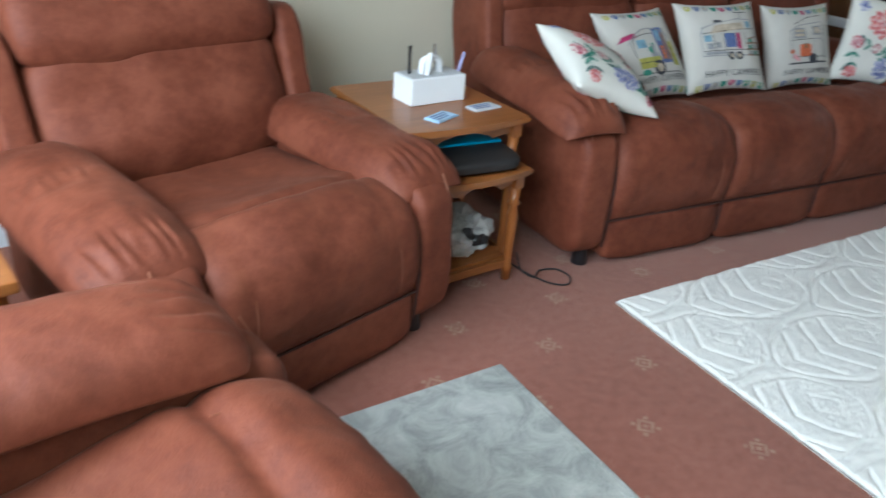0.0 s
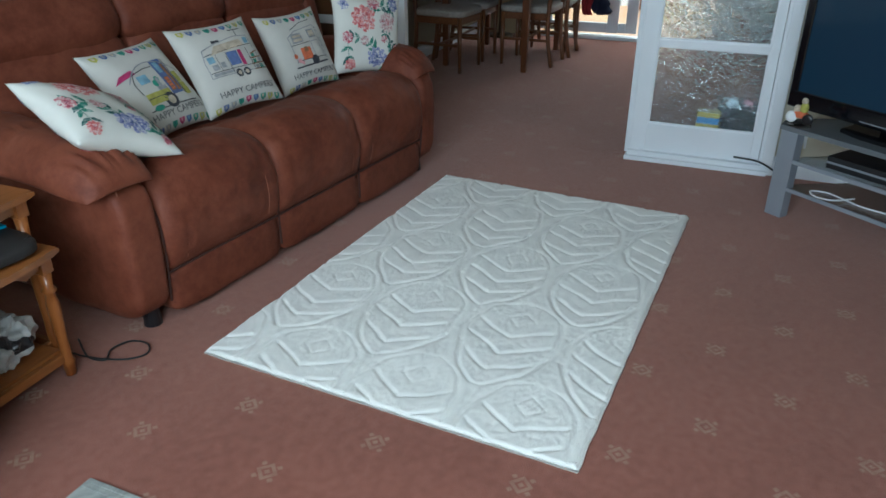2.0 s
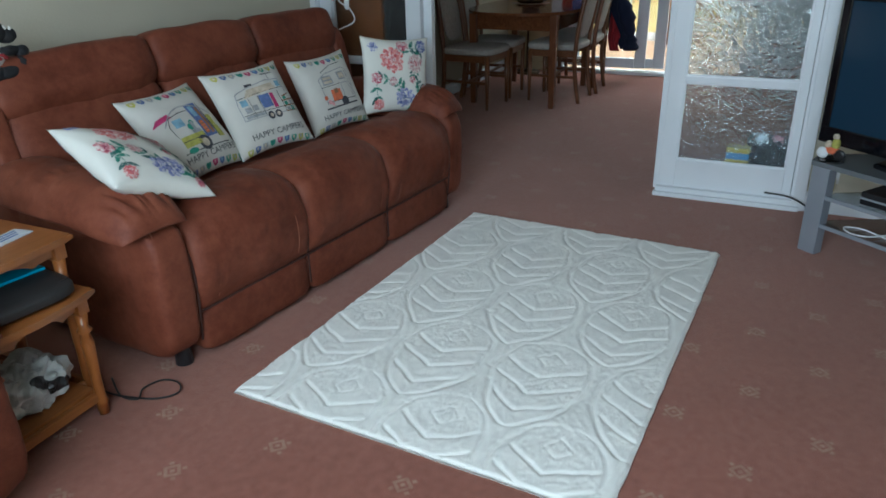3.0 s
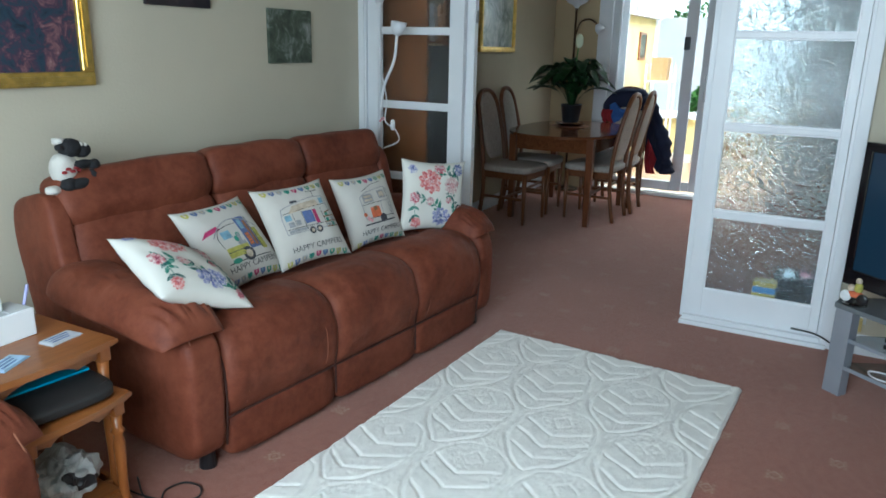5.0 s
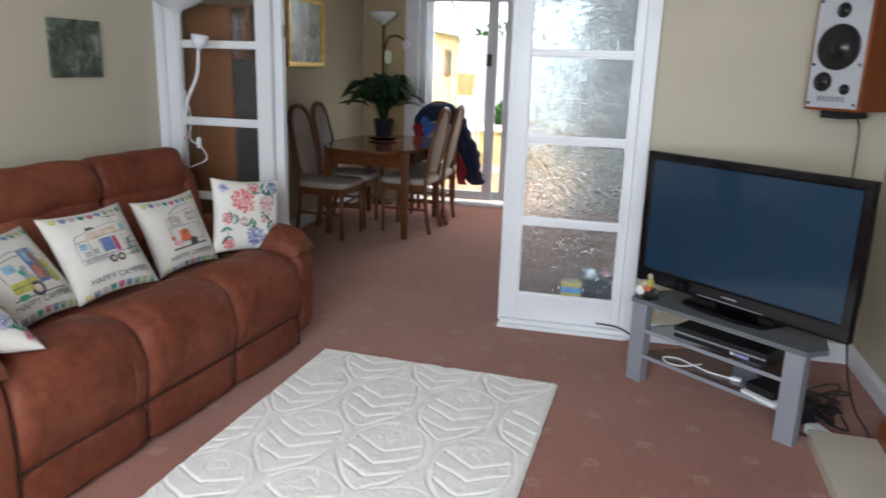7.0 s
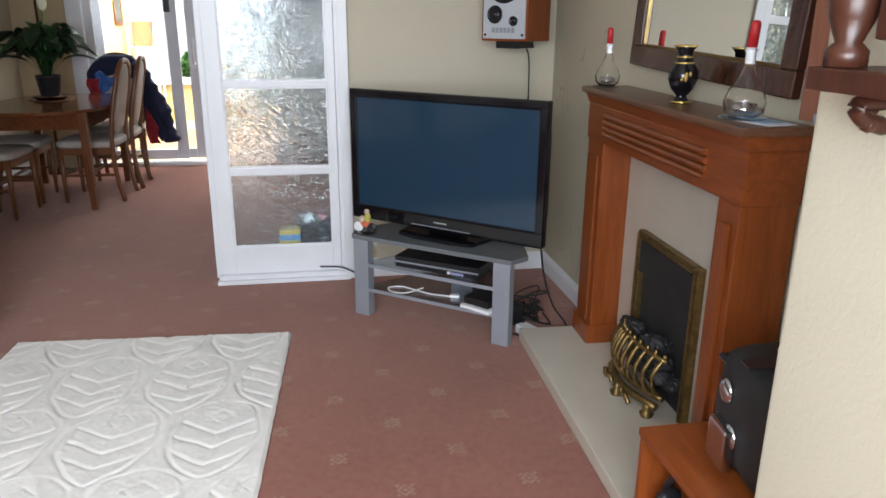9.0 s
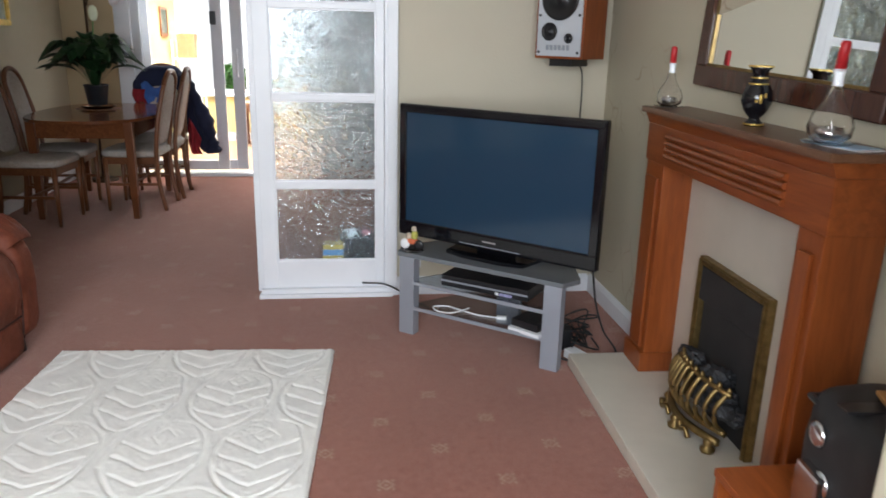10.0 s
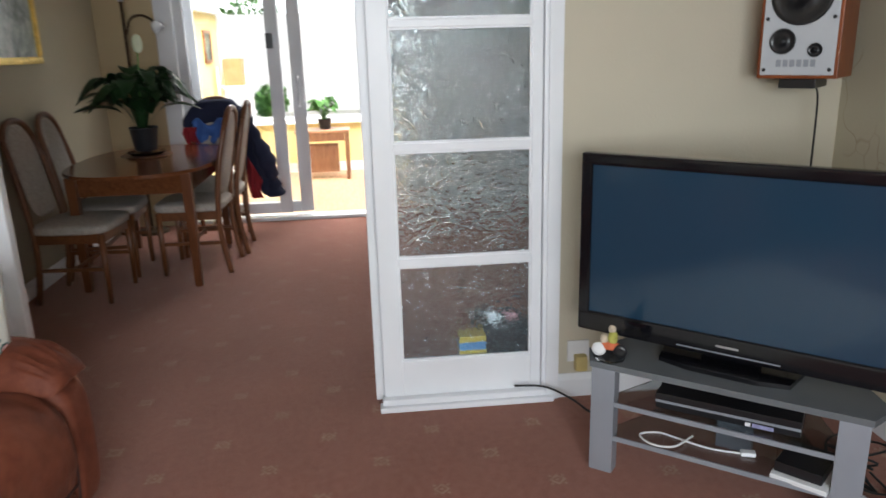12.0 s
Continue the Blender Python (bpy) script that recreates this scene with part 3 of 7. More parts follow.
def recliner(name, seats, sw, at, label, category, group, seed, head_edges=None, pad=(0.10, 0.138, -0.125, 0.365, 0.553, 0.07), right_pad=None, arch=(0.335, 0.09)):
    """A reclining sofa or chair in soft suede: seats, roll fronts, backs, headrests, pillow arms. Front is towards -y."""
    ob = thing(name, at, label, category, group)
    half = seats * sw / 2
    aw = 0.15
    W = half + aw

    def rough(k, amp, sc=7.0):
        def fn(q, w):
            d = noise.noise(Vector((w.x * sc + k, w.y * sc, w.z * sc))) * amp + noise.noise(Vector((w.x * sc * 3, w.y * sc * 3 + k, w.z * sc * 3))) * amp * 0.35
            return w + q * d
        return fn

    part("base", box(-half, half, -0.36, 0.42, 0.06, 0.34, 0.02), M_SUEDE, ob)
    for k in range(seats):
        cx = -half + sw * (k + 0.5)

        seat = part("seat", seat_pad(cx, sw / 2, seed + 3 * k, arch), M_SUEDE, ob, smooth=True)
        part("footrest", puff(cx, -0.43, 0.103, sw / 2 + 0.003, 0.062, 0.084, 7.0, 10, rough(seed + k, 0.004)), M_SUEDE, ob, smooth=True)
        for side in (-1, 1):
            line = [seat_point(cx + side * sw * (0.34 + 0.03 * f), 0.40 + 0.5 * f, 0.0005) for f in (0, 0.2, 0.4, 0.6, 0.8, 1.0)]
            part("stitching", tube(smooth_path(line, 4), 0.0013, 5), M_STITCH, seat, "tan stitched line")

        def back_fn(q, w, k=k):
            f = w.copy()
            if q.y < 0:
                f.y -= 0.035 * (1 - q.x * q.x) * math.exp(-((q.z + 0.25) / 0.5) ** 2)
                for s in (-0.36, 0.36):
                    f.y += 0.008 * math.exp(-((q.x - s) / 0.05) ** 2)
            n = noise.noise(Vector((w.x * 8 + 9 * k + seed, w.y * 8 + 4, w.z * 8))) * 0.008
            return f + q * n

        edges = head_edges or [-half + sw * j for j in range(seats + 1)]
        hx0, hx1 = edges[k], edges[k + 1]
        bm = puff(0, 0, 0, (hx1 - hx0) / 2 + 0.004, 0.105, 0.21, 5.0, 18, back_fn)
        moved(bm, Matrix.Translation(((hx0 + hx1) / 2, 0.285, 0.60)) @ Matrix.Rotation(radians(-13), 4, "X"))
        back = part("backrest", bm, M_SUEDE, ob, smooth=True)
        tilt = Matrix.Translation(((hx0 + hx1) / 2, 0.285, 0.60)) @ Matrix.Rotation(radians(-13), 4, "X")
        for s in (-0.36, 0.36):
            line = []
            for z in (0.7, 0.5, 0.3, 0.1, -0.1, -0.3, -0.5, -0.7):
                q = Vector((s, -(1 - abs(s) ** 5 - abs(z) ** 5) ** 0.2, z))
                line.append(tilt @ (back_fn(q, Vector((q.x * ((hx1 - hx0) / 2 + 0.004), q.y * 0.105, q.z * 0.21))) + Vector((0, -0.0008, 0))))
            part("stitching", tube(line, 0.0016, 5), M_STITCH, back, "tan stitched line")

        def head_fn(q, w, k=k):
            n = noise.noise(Vector((w.x * 7 + 2 * k + seed, w.y * 7 + 8, w.z * 7))) * 0.006
            f = w + q * n
            f.y -= 0.02 * math.exp(-((q.z + 0.2) / 0.5) ** 2) * (1 if q.y < 0 else 0)
            return f

        bm = puff(0, 0, 0, (hx1 - hx0) / 2 + 0.003, 0.098, 0.112, 5.5, 18, head_fn)
        moved(bm, Matrix.Translation(((hx0 + hx1) / 2, 0.335, 0.855 - (0.016 if seats > 1 and k == 0 else 0))) @ Matrix.Rotation(radians(-10), 4, "X") @ Matrix.Rotation(radians(-2.2 if seats > 1 and k == 0 else 0), 4, "Y"))
        part("headrest", bm, M_SUEDE, ob, smooth=True)
    for side in (-1, 1):
        # arm panel with a curved front
        bm = puff(side * (half + aw / 2), -0.03, 0.28, aw / 2 + 0.004, 0.465, 0.235, 7.0, 16, rough(seed + side, 0.006, 5.0))
        panel = part("arm_panel", bm, M_SUEDE, ob, smooth=True)
        part("arm_seam", tube(smooth_path([(side * (half + 0.006), -0.474, 0.08), (side * (half + 0.006), -0.488, 0.25), (side * (half + 0.006), -0.476, 0.38), (side * (half + 0.006), -0.43, 0.46)], 5), 0.004, 6), M_SEAM, panel)
        part("stitching", tube(smooth_path([(side * (W - 0.025), -0.466, 0.08), (side * (W - 0.028), -0.488, 0.26), (side * (W - 0.03), -0.478, 0.44), (side * (W - 0.035), -0.45, 0.52)], 5), 0.0022, 5), M_STITCH, panel, "tan stitched line")

        shape = right_pad if side > 0 and right_pad else pad
        cushion_top = part("arm_pad", arm_pillow(side * (half + shape[0]), shape, side, seed), M_SUEDE, ob, "pillow-topped arm with gathered front", smooth=True)
        line = [pillow_point(side * (half + shape[0]), shape, side, seed, -0.93 + 1.86 * k / 14, PAD_SEAM) + Vector((0, 0, 0.0015)) for k in range(15)]
        part("stitching", tube(line, 0.0016, 5), M_STITCH, cushion_top, "tan stitched line")
        bm = puff(0, 0, 0, 0.05, 0.15, 0.275, 5.0, 12, rough(seed + 3 * side, 0.005))
        moved(bm, Matrix.Translation((side * (W - 0.035), 0.335, 0.59)) @ Matrix.Rotation(radians(-12), 4, "X"))
        part("back_wing", bm, M_SUEDE, ob, smooth=True)
    part("back_panel", puff(0, 0.42, 0.44, W - 0.03, 0.055, 0.38, 7.0, 10), M_SUEDE, ob, smooth=True)
    for sx in (-1, 1):
        for sy in (-0.42, 0.36):
            part("foot", lathe([(0.03, 0.0), (0.028, 0.03), (0.024, 0.06)], (sx * (W - 0.1), sy, 0), 14), M_BLACK, ob, "short black foot")
    for k in range(1, seats):
        xx = -half + sw * k
        part("seat_seam", tube(smooth_path([(xx, -0.12, 0.455), (xx, -0.31, 0.484), (xx, -0.455, 0.425), (xx, -0.49, 0.3), (xx, -0.482, 0.19), (xx, -0.482, 0.06)], 6), 0.004, 6), M_SEAM, ob)
    part("footrest_seam", tube([(-half, -0.482, 0.183), (0, -0.486, 0.183), (half, -0.482, 0.183)], 0.004, 6), M_SEAM, ob)
    return ob


SOFA = pose(2.776, 2.40, 0, 0, 0, -6)
recliner("sofa", 3, 0.535, SOFA, "rust brown suede three-seat reclining sofa with pillow arms", "sofa", "", 3, [-0.90, -0.23, 0.33, 0.90], right_pad=(0.085, 0.112, -0.14, 0.345, 0.54, 0.066))
recliner("armchair", 1, 0.61, pose(0.69, 2.31, 0, 0, 0, 14) @ Matrix.Diagonal((1, 1, 0.94, 1)), "rust brown suede reclining armchair beside the nest of tables", "armchair", "suede armchairs", 11, [-0.37, 0.37], (0.095, 0.15, -0.10, 0.35, 0.51, 0.07), None, (0.405, 0.035))
recliner("armchair", 1, 0.52, pose(0.085, 1.07, 0, 0, 0, 97), "rust brown suede reclining armchair with its back to the window", "armchair", "suede armchairs", 17, None, (0.09, 0.12, -0.10, 0.345, 0.553, 0.076), (0.095, 0.132, -0.08, 0.345, 0.565, 0.06), (0.41, 0.02))

# ---- living room things ----


def rug():
    """Ivory rug: carved pile of leaf-shaped cells with chevrons and a diamond at each tip."""
    L, Wd, pile = 1.73, 1.185, 0.019
    nu, nv = 380, 260

    def groove(d, w):
        return math.exp(-(d / w) ** 2)

    def leaf_half(q):
        """Half the leaf's width at q from 0 at its tip to 1 at its rounded end."""
        if not 0 < q < 1:
            return -1.0
        return 0.152 * math.sin(math.pi * 0.5 * min(1.0, q / 0.5)) ** 0.8 if q < 0.5 else 0.152 * (1 - ((q - 0.5) / 0.5) ** 2.6) ** 0.5

    def height(u, v):
        """Depth of the carving, 0 to 1: staggered rows of leaves, each with chevrons and a lozenge."""
        g, flat = 0.0, 0.0
        for row in range(math.floor((u - 0.205) / 0.415) - 1, math.floor((u - 0.205) / 0.415) + 1):
            du = u - 0.205 - 0.415 * row
            q = du / 0.485
            half = leaf_half(q)
            if half < 0:
                continue
            off = 0.015 + 0.1725 * (row % 2)
            side = (v - off + 0.1725) % 0.345 - 0.1725
            a = abs(side)
            inside = half - a
            if inside < -0.03:
                continue
            g = max(g, groove(inside, 0.010) * (1.0 if q < 0.42 else 0.5))
            if inside > 0.006:
                soft = min(1, (inside - 0.006) / 0.018)
                flat = max(flat, 0.22 * soft)
                r = a * 0.95 + abs(du - 0.385)
                for k in range(3):
                    d = du - (0.085 + 0.092 * k + 0.62 * a)
                    if r > 0.06:
                        g = max(g, groove(d, 0.0085 if side < 0 else 0.010) * soft)
                g = max(g, groove(r - 0.042, 0.008) * soft * 0.6)
        return min(1.0, max(g, flat))

    verts, faces = [], []
    for i in range(nu + 1):
        for j in range(nv + 1):
            u, v = L * i / nu, Wd * j / nv
            edge = min(u, L - u, v, Wd - v)
            h = pile - 0.0074 * height(u + 0.012 * noise.noise(Vector((u * 9, v * 9, 2))), v + 0.012 * noise.noise(Vector((u * 9, v * 9, 7)))) + 0.0016 * noise.noise(Vector((u * 60, v * 60, 0))) + 0.002 * noise.noise(Vector((u * 9, v * 9, 5)))
            h *= min(1.0, 0.35 + edge / 0.012)
            wob = 0.003 * noise.noise(Vector((u * 14, v * 14, 9)))
            verts.append((u - L / 2 + wob, v - Wd / 2 + wob, h))
    for i in range(nu):
        for j in range(nv):
            a = i * (nv + 1) + j
            faces.append((a, a + nv + 1, a + nv + 2, a + 1))
    base = len(verts)
    rim = [i * (nv + 1) for i in range(nu + 1)] + [nu * (nv + 1) + j for j in range(1, nv + 1)] + [i * (nv + 1) + nv for i in range(nu - 1, -1, -1)] + [j for j in range(nv - 1, 0, -1)]
    for k in rim:
        verts.append((verts[k][0], verts[k][1], 0.001))
    for k in range(len(rim)):
        j = (k + 1) % len(rim)
        faces.append((rim[k], rim[j], base + j, base + k))
    me = bpy.data.meshes.new("rug")
    me.from_pydata(verts, [], faces)
    me.polygons.foreach_set("use_smooth", [True] * len(me.polygons))
    me.materials.append(M_RUG)
    ob = new("rug", me)
    ob.matrix_basis = pose(2.634, 1.158, 0, 0, 0, -3.2)
    return tagged(ob, "ivory wool rug with carved leaf and diamond relief", "rug")


rug()
bm = box(-0.31, 0.31, -0.47, 0.47, 0.001, 0.010, 0.003)
mat_ob = thing("mat", pose(0.945, 1.235, 0, 0, 0, -1), "small mottled grey mat on the carpet", "mat")
part("tufted_surface", bm, M_MAT, mat_ob)
for k, x in enumerate((0.296, 0.280)):
    part("border_rib", box(x, x + 0.006, -0.465, 0.465, 0.0095, 0.0125), M_MAT, mat_ob)


# -- side tables --
def turned_leg(x, y, h, r=0.019, parent=None, mat=None, square=0.05):
    bm = lathe([(r * 0.8, 0.0), (r * 1.0, 0.04), (r * 1.15, 0.045), (r * 0.85, 0.06), (r * 0.8, h * 0.3), (r * 1.05, h * 0.62), (r * 0.7, h * 0.7), (r * 1.2, h * 0.73), (r * 0.75, h * 0.76), (r, h - square)], (x, y, 0), 14)
    box(x - r, x + r, y - r, y + r, h - square, h, 0.003, bm)
    return part("leg", bm, mat or M_OAK, parent, smooth=True)


def nest_table(name, w, d, h, at, label, shelf):
    ob = thing(name, at, label, "table", "nest of tables")
    out = []
    for k in range(13):
        s = -1 + 2 * k / 12
        out.append((s * w / 2, -d / 2 - 0.022 * math.cos(s * math.pi / 2)))
    out += [(w / 2, d / 2), (-w / 2, d / 2)]
    bm = prism(out, h - 0.020, h)
    bmesh.ops.bevel(bm, geom=[e for e in bm.edges if abs(e.verts[0].co.z - e.verts[1].co.z) < 1e-5], offset=0.005, segments=2, affect="EDGES")
    part("tabletop", bm, M_OAKX, ob)
    for sx in (-1, 1):
        for sy in (-1, 1):
            turned_leg(sx * (w / 2 - 0.035), sy * (d / 2 - 0.035), h - 0.021, 0.018, ob)
    # shaped front apron
    for y in (-d / 2 + 0.036, d / 2 - 0.036):
        pts = [(-w / 2 + 0.053, h - 0.021), (w / 2 - 0.053, h - 0.021)]
        low = []
        for k in range(17):
            s = 1 - 2 * k / 16
            low.append((s * (w / 2 - 0.053), h - 0.021 - 0.052 + 0.016 * abs(math.cos(s * math.pi)) + (0.018 if abs(s) < 0.6 else 0)))
        bm = bmesh.new()
        a = [bm.verts.new((x, y - 0.007, z)) for x, z in pts + low]
        b = [bm.verts.new((x, y + 0.007, z)) for x, z in pts + low]
        bm.faces.new(a)
        bm.faces.new(b[::-1])
        for k in range(len(a)):
            j = (k + 1) % len(a)
            bm.faces.new((a[k], b[k], b[j], a[j]))
        part("apron", bm, M_OAKX, ob)
    for sx in (-1, 1):
        part("side_rail", box(sx * (w / 2 - 0.035) - 0.007, sx * (w / 2 - 0.035) + 0.007, -d / 2 + 0.054, d / 2 - 0.054, h - 0.07, h - 0.021), M_OAKX, ob)
        part("stretcher", box(sx * (w / 2 - 0.035) - 0.008, sx * (w / 2 - 0.035) + 0.008, -d / 2 + 0.05, d / 2 - 0.05, 0.05, 0.075, 0.003), M_OAKX, ob)
    part("stretcher", box(-w / 2 + 0.05, w / 2 - 0.05, -d / 2 + 0.028, -d / 2 + 0.044, 0.05, 0.078, 0.003), M_OAKX, ob)
    if shelf:
        part("shelf", box(-w / 2 + 0.045, w / 2 - 0.045, -d / 2 + 0.045, d / 2 - 0.03, 0.078, 0.088), M_OAKX, ob)
    return ob


nest_table("side_table", 0.46, 0.52, 0.55, pose(1.41, 2.405, 0), "orange pine side table with turned legs beside the sofa", False)
nest_table("side_table", 0.35, 0.36, 0.41, pose(1.425, 2.235, 0, 0, 0, 2), "smaller pine table nested under a larger one, holding a laptop", True)

caddy = thing("desk_caddy", pose(1.425, 2.42, 0.551, 0, 0, 3), "white desk caddy holding pens on the pine table", "caddy")
bm = box(-0.105, 0.105, -0.055, 0.055, 0, 0.085, 0.004)
part("box", bm, M_PAPERWHITE, caddy)
# Grey slabs paint the shade inside the caddy's wells; the box is solid.
for x0, x1 in ((-0.098, -0.036), (-0.03, 0.03), (0.036, 0.098)):
    part("well_shade", box(x0, x1, -0.048, 0.048, 0.0855, 0.0875), plain("caddy_shadow_card", (0.45, 0.46, 0.47), 0.8, vary=0.05, bump=0.0), caddy)
part("handle", tube(smooth_path([(-0.035, 0, 0.085), (-0.03, 0, 0.125), (0.0, 0, 0.135), (0.03, 0, 0.125), (0.035, 0, 0.085)], 5), 0.011, 8), M_PAPERWHITE, caddy, smooth=True)
for x, y, dx, dy, h, r, mt, lb in ((-0.075, 0.01, 0.0, 0.0, 0.155, 0.0055, M_BLACK, "black pen"), (-0.035, -0.02, 0.02, 0.0, 0.135, 0.009, M_PAPERWHITE, "white marker"), (0.04, 0.02, -0.008, 0.01, 0.15, 0.004, M_CHROME, "silver pen"), (0.085, -0.01, 0.04, 0.0, 0.125, 0.005, INK["lilac"], "violet pen")):
    part("pen", tube([(x, y, 0.02), (x + dx * 0.5, y + dy * 0.5, 0.02 + h * 0.5), (x + dx, y + dy, 0.02 + h)], r, 8), mt, caddy, lb)
for x, y, a, mt, lb in ((1.36, 2.235, 24, M_BLUECARD, "small pale blue leaflet lying on the pine table"), (1.545, 2.275, 8, M_GREYFACE, "folded grey printed leaflet lying on the pine table")):
    ob = thing("leaflet", pose(x, y, 0.5505, 0, 0, a), lb, "leaflet")
    part("page", box(-0.055, 0.055, -0.028, 0.028, 0, 0.002), mt, ob)
    part("page", box(-0.05, 0.05, -0.024, 0.03, 0.0022, 0.005), mt, ob)
    for k in range(3):
        part("print_bar", box(-0.04, 0.02 + 0.008 * k, -0.014 + 0.014 * k, -0.008 + 0.014 * k, 0.005, 0.0056), INK["blue"], ob)

laptop = thing("laptop_case", pose(1.435, 2.215, 0.411, 0, 0, -6), "black padded laptop sleeve with a turquoise folder on it", "laptop case")
part("sleeve", puff(0, 0.02, 0.022, 0.155, 0.17, 0.022, 5.0, 10), M_RUBBER, laptop, smooth=True)
part("flap", box(-0.14, 0.14, 0.0, 0.16, 0.044, 0.052, 0.003), M_TURQ, laptop, "turquoise folder")
part("zip", tube([(-0.14, -0.1, 0.04), (0.0, -0.13, 0.036), (0.14, -0.1, 0.04)], 0.003, 5), M_BLACK, laptop)
for k in range(3):
    part("print_bar", box(-0.1, -0.02 + 0.03 * k, 0.05 + 0.03 * k, 0.06 + 0.03 * k, 0.0522, 0.0528), M_PAPERWHITE, laptop)
bag = thing("plastic_bag", pose(1.43, 2.22, 0.089), "crumpled translucent plastic bag on the table's lower shelf", "bag")


def crumple(q, w):
    return w + q * 0.03 * noise.noise(Vector((w.x * 22, w.y * 22, w.z * 26))) + q * 0.012 * noise.noise(Vector((w.x * 60, w.y * 60, w.z * 60)))


part("body", puff(0, 0, 0.065, 0.12, 0.10, 0.066, 2.5, 26, crumple), plain("cloudy_plastic", (0.4, 0.41, 0.4), 0.3, vary=0.2, scale=20), bag, smooth=False)
part("dark_bundle", puff(0.03, -0.06, 0.08, 0.055, 0.045, 0.032, 2.5, 12, crumple), M_BLACK, bag, "dark bundle inside")

# cable coiled on the carpet by the sofa
cable = thing("cable", pose(1.67, 1.99, 0.004), "thin dark cable looped on the carpet beside the sofa", "cable")
pts = [(-0.02, 0.26, 0.03), (-0.03, 0.16, 0.006), (0.0, 0.02, 0.004), (0.055, -0.035, 0.004), (0.1, 0.0, 0.005), (0.09, 0.06, 0.006), (0.03, 0.08, 0.006), (-0.02, 0.05, 0.008), (-0.03, 0.11, 0.01), (0.02, 0.2, 0.02)]
part("lead", tube(smooth_path(pts, 8), 0.003, 6), M_RUBBER, cable, smooth=True)
part("adapter", box(-0.06, -0.01, 0.20, 0.27, -0.003, 0.035, 0.006), M_BLACK, cable, "black power adapter")

# corner table beyond the armchair
ct = thing("corner_table", pose(-0.12, 2.02, 0, 0, 0, 8), "pine corner table between the two armchairs", "table")
part("tabletop", box(-0.26, 0.26, -0.24, 0.24, 0.475, 0.50, 0.005), M_OAKX, ct)
for sx in (-1, 1):
    for sy in (-1, 1):
        turned_leg(sx * 0.22, sy * 0.20, 0.474, 0.02, ct)
    part("apron", box(sx * 0.22 - 0.008, sx * 0.22 + 0.008, -0.18, 0.18, 0.41, 0.474), M_OAKX, ct)
ob = thing("leaflet", pose(0.06, 1.93, 0.5005, 0, 0, 20), "small white and blue card lying on the corner table", "leaflet")
part("page", box(-0.06, 0.06, -0.04, 0.04, 0, 0.003), M_PAPERWHITE, ob)
part("print_bar", box(-0.05, 0.05, 0.0, 0.03, 0.003, 0.0036), M_TURQ, ob)


# -- cushions --
def bulge(u, v, s, th):
    """A point on a cushion's front, with u and v from -1 to 1."""
    pin = 1 - 0.10 * (1 - u * u) * abs(v) ** 3
    pin2 = 1 - 0.10 * (1 - v * v) * abs(u) ** 3
    f = max(0.0, (1 - abs(u) ** 2.6)) ** 0.55 * max(0.0, (1 - abs(v) ** 2.6)) ** 0.55
    crumple = 0.0045 * (1 - max(abs(u), abs(v)) ** 8) * noise.noise(Vector((u * 3.2, v * 3.2, s * 90)))
    return Vector((u * s * pin2, v * s * pin, th * f + crumple))


def cushion_body(s, th, seed):
    n = 44
    bm = bmesh.new()
    for side in (1, -1):
        grid = []
        for i in range(n + 1):
            row = []
            for j in range(n + 1):
                u, v = -1 + 2 * i / n, -1 + 2 * j / n
                p = bulge(u, v, s, th)
                p.z *= side
                row.append(bm.verts.new(p))
            grid.append(row)
        for i in range(n):
            for j in range(n):
                bm.faces.new((grid[i][j], grid[i + 1][j], grid[i + 1][j + 1], grid[i][j + 1]))
    bmesh.ops.remove_doubles(bm, verts=bm.verts, dist=1e-5)
    return bm


def patch(shapes, s, th, lift=0.0026, side=1):
    """Flat printed shapes, given in cushion coordinates, laid on its bulging front."""
    bm = bmesh.new()
    for shape in shapes:
        c = [sum(p[k] for p in shape) / len(shape) for k in (0, 1)]
        dense = []
        for a, b in zip(shape, shape[1:] + shape[:1]):
            steps = max(1, int(math.hypot(b[0] - a[0], b[1] - a[1]) / 0.12))
            dense += [(a[0] + (b[0] - a[0]) * k / steps, a[1] + (b[1] - a[1]) * k / steps) for k in range(steps)]

        def on(p):
            q = bulge(p[0], p[1], s, th)
            q.z = (q.z + lift) * side
            return bm.verts.new(q)

        rings = [[on((c[0] + (p[0] - c[0]) * f, c[1] + (p[1] - c[1]) * f)) for p in dense] for f in (1.0, 0.66, 0.33)]
        mid = on(c)
        m = len(dense)
        for a, b in zip(rings, rings[1:]):
            for k in range(m):
                bm.faces.new((a[k], a[(k + 1) % m], b[(k + 1) % m], b[k]))
        for k in range(m):
            bm.faces.new((rings[-1][k], rings[-1][(k + 1) % m], mid))
    return bm


def rect(x0, x1, y0, y1):
    return [(x0, y0), (x1, y0), (x1, y1), (x0, y1)]


def disc(x, y, r, n=12, squash=1.0, turn=0.0):
    return [(x + r * math.cos(a) * math.cos(turn) - r * squash * math.sin(a) * math.sin(turn), y + r * math.cos(a) * math.sin(turn) + r * squash * math.sin(a) * math.cos(turn)) for a in (2 * math.pi * k / n for k in range(n))]


def stroke(pts, w):
    out = []
    for a, b in zip(pts, pts[1:]):
        dx, dy = b[0] - a[0], b[1] - a[1]
        l = math.hypot(dx, dy) or 1
        nx, ny = -dy / l * w / 2, dx / l * w / 2
        out.append([(a[0] + nx, a[1] + ny), (b[0] + nx, b[1] + ny), (b[0] - nx, b[1] - ny), (a[0] - nx, a[1] - ny)])
    return out


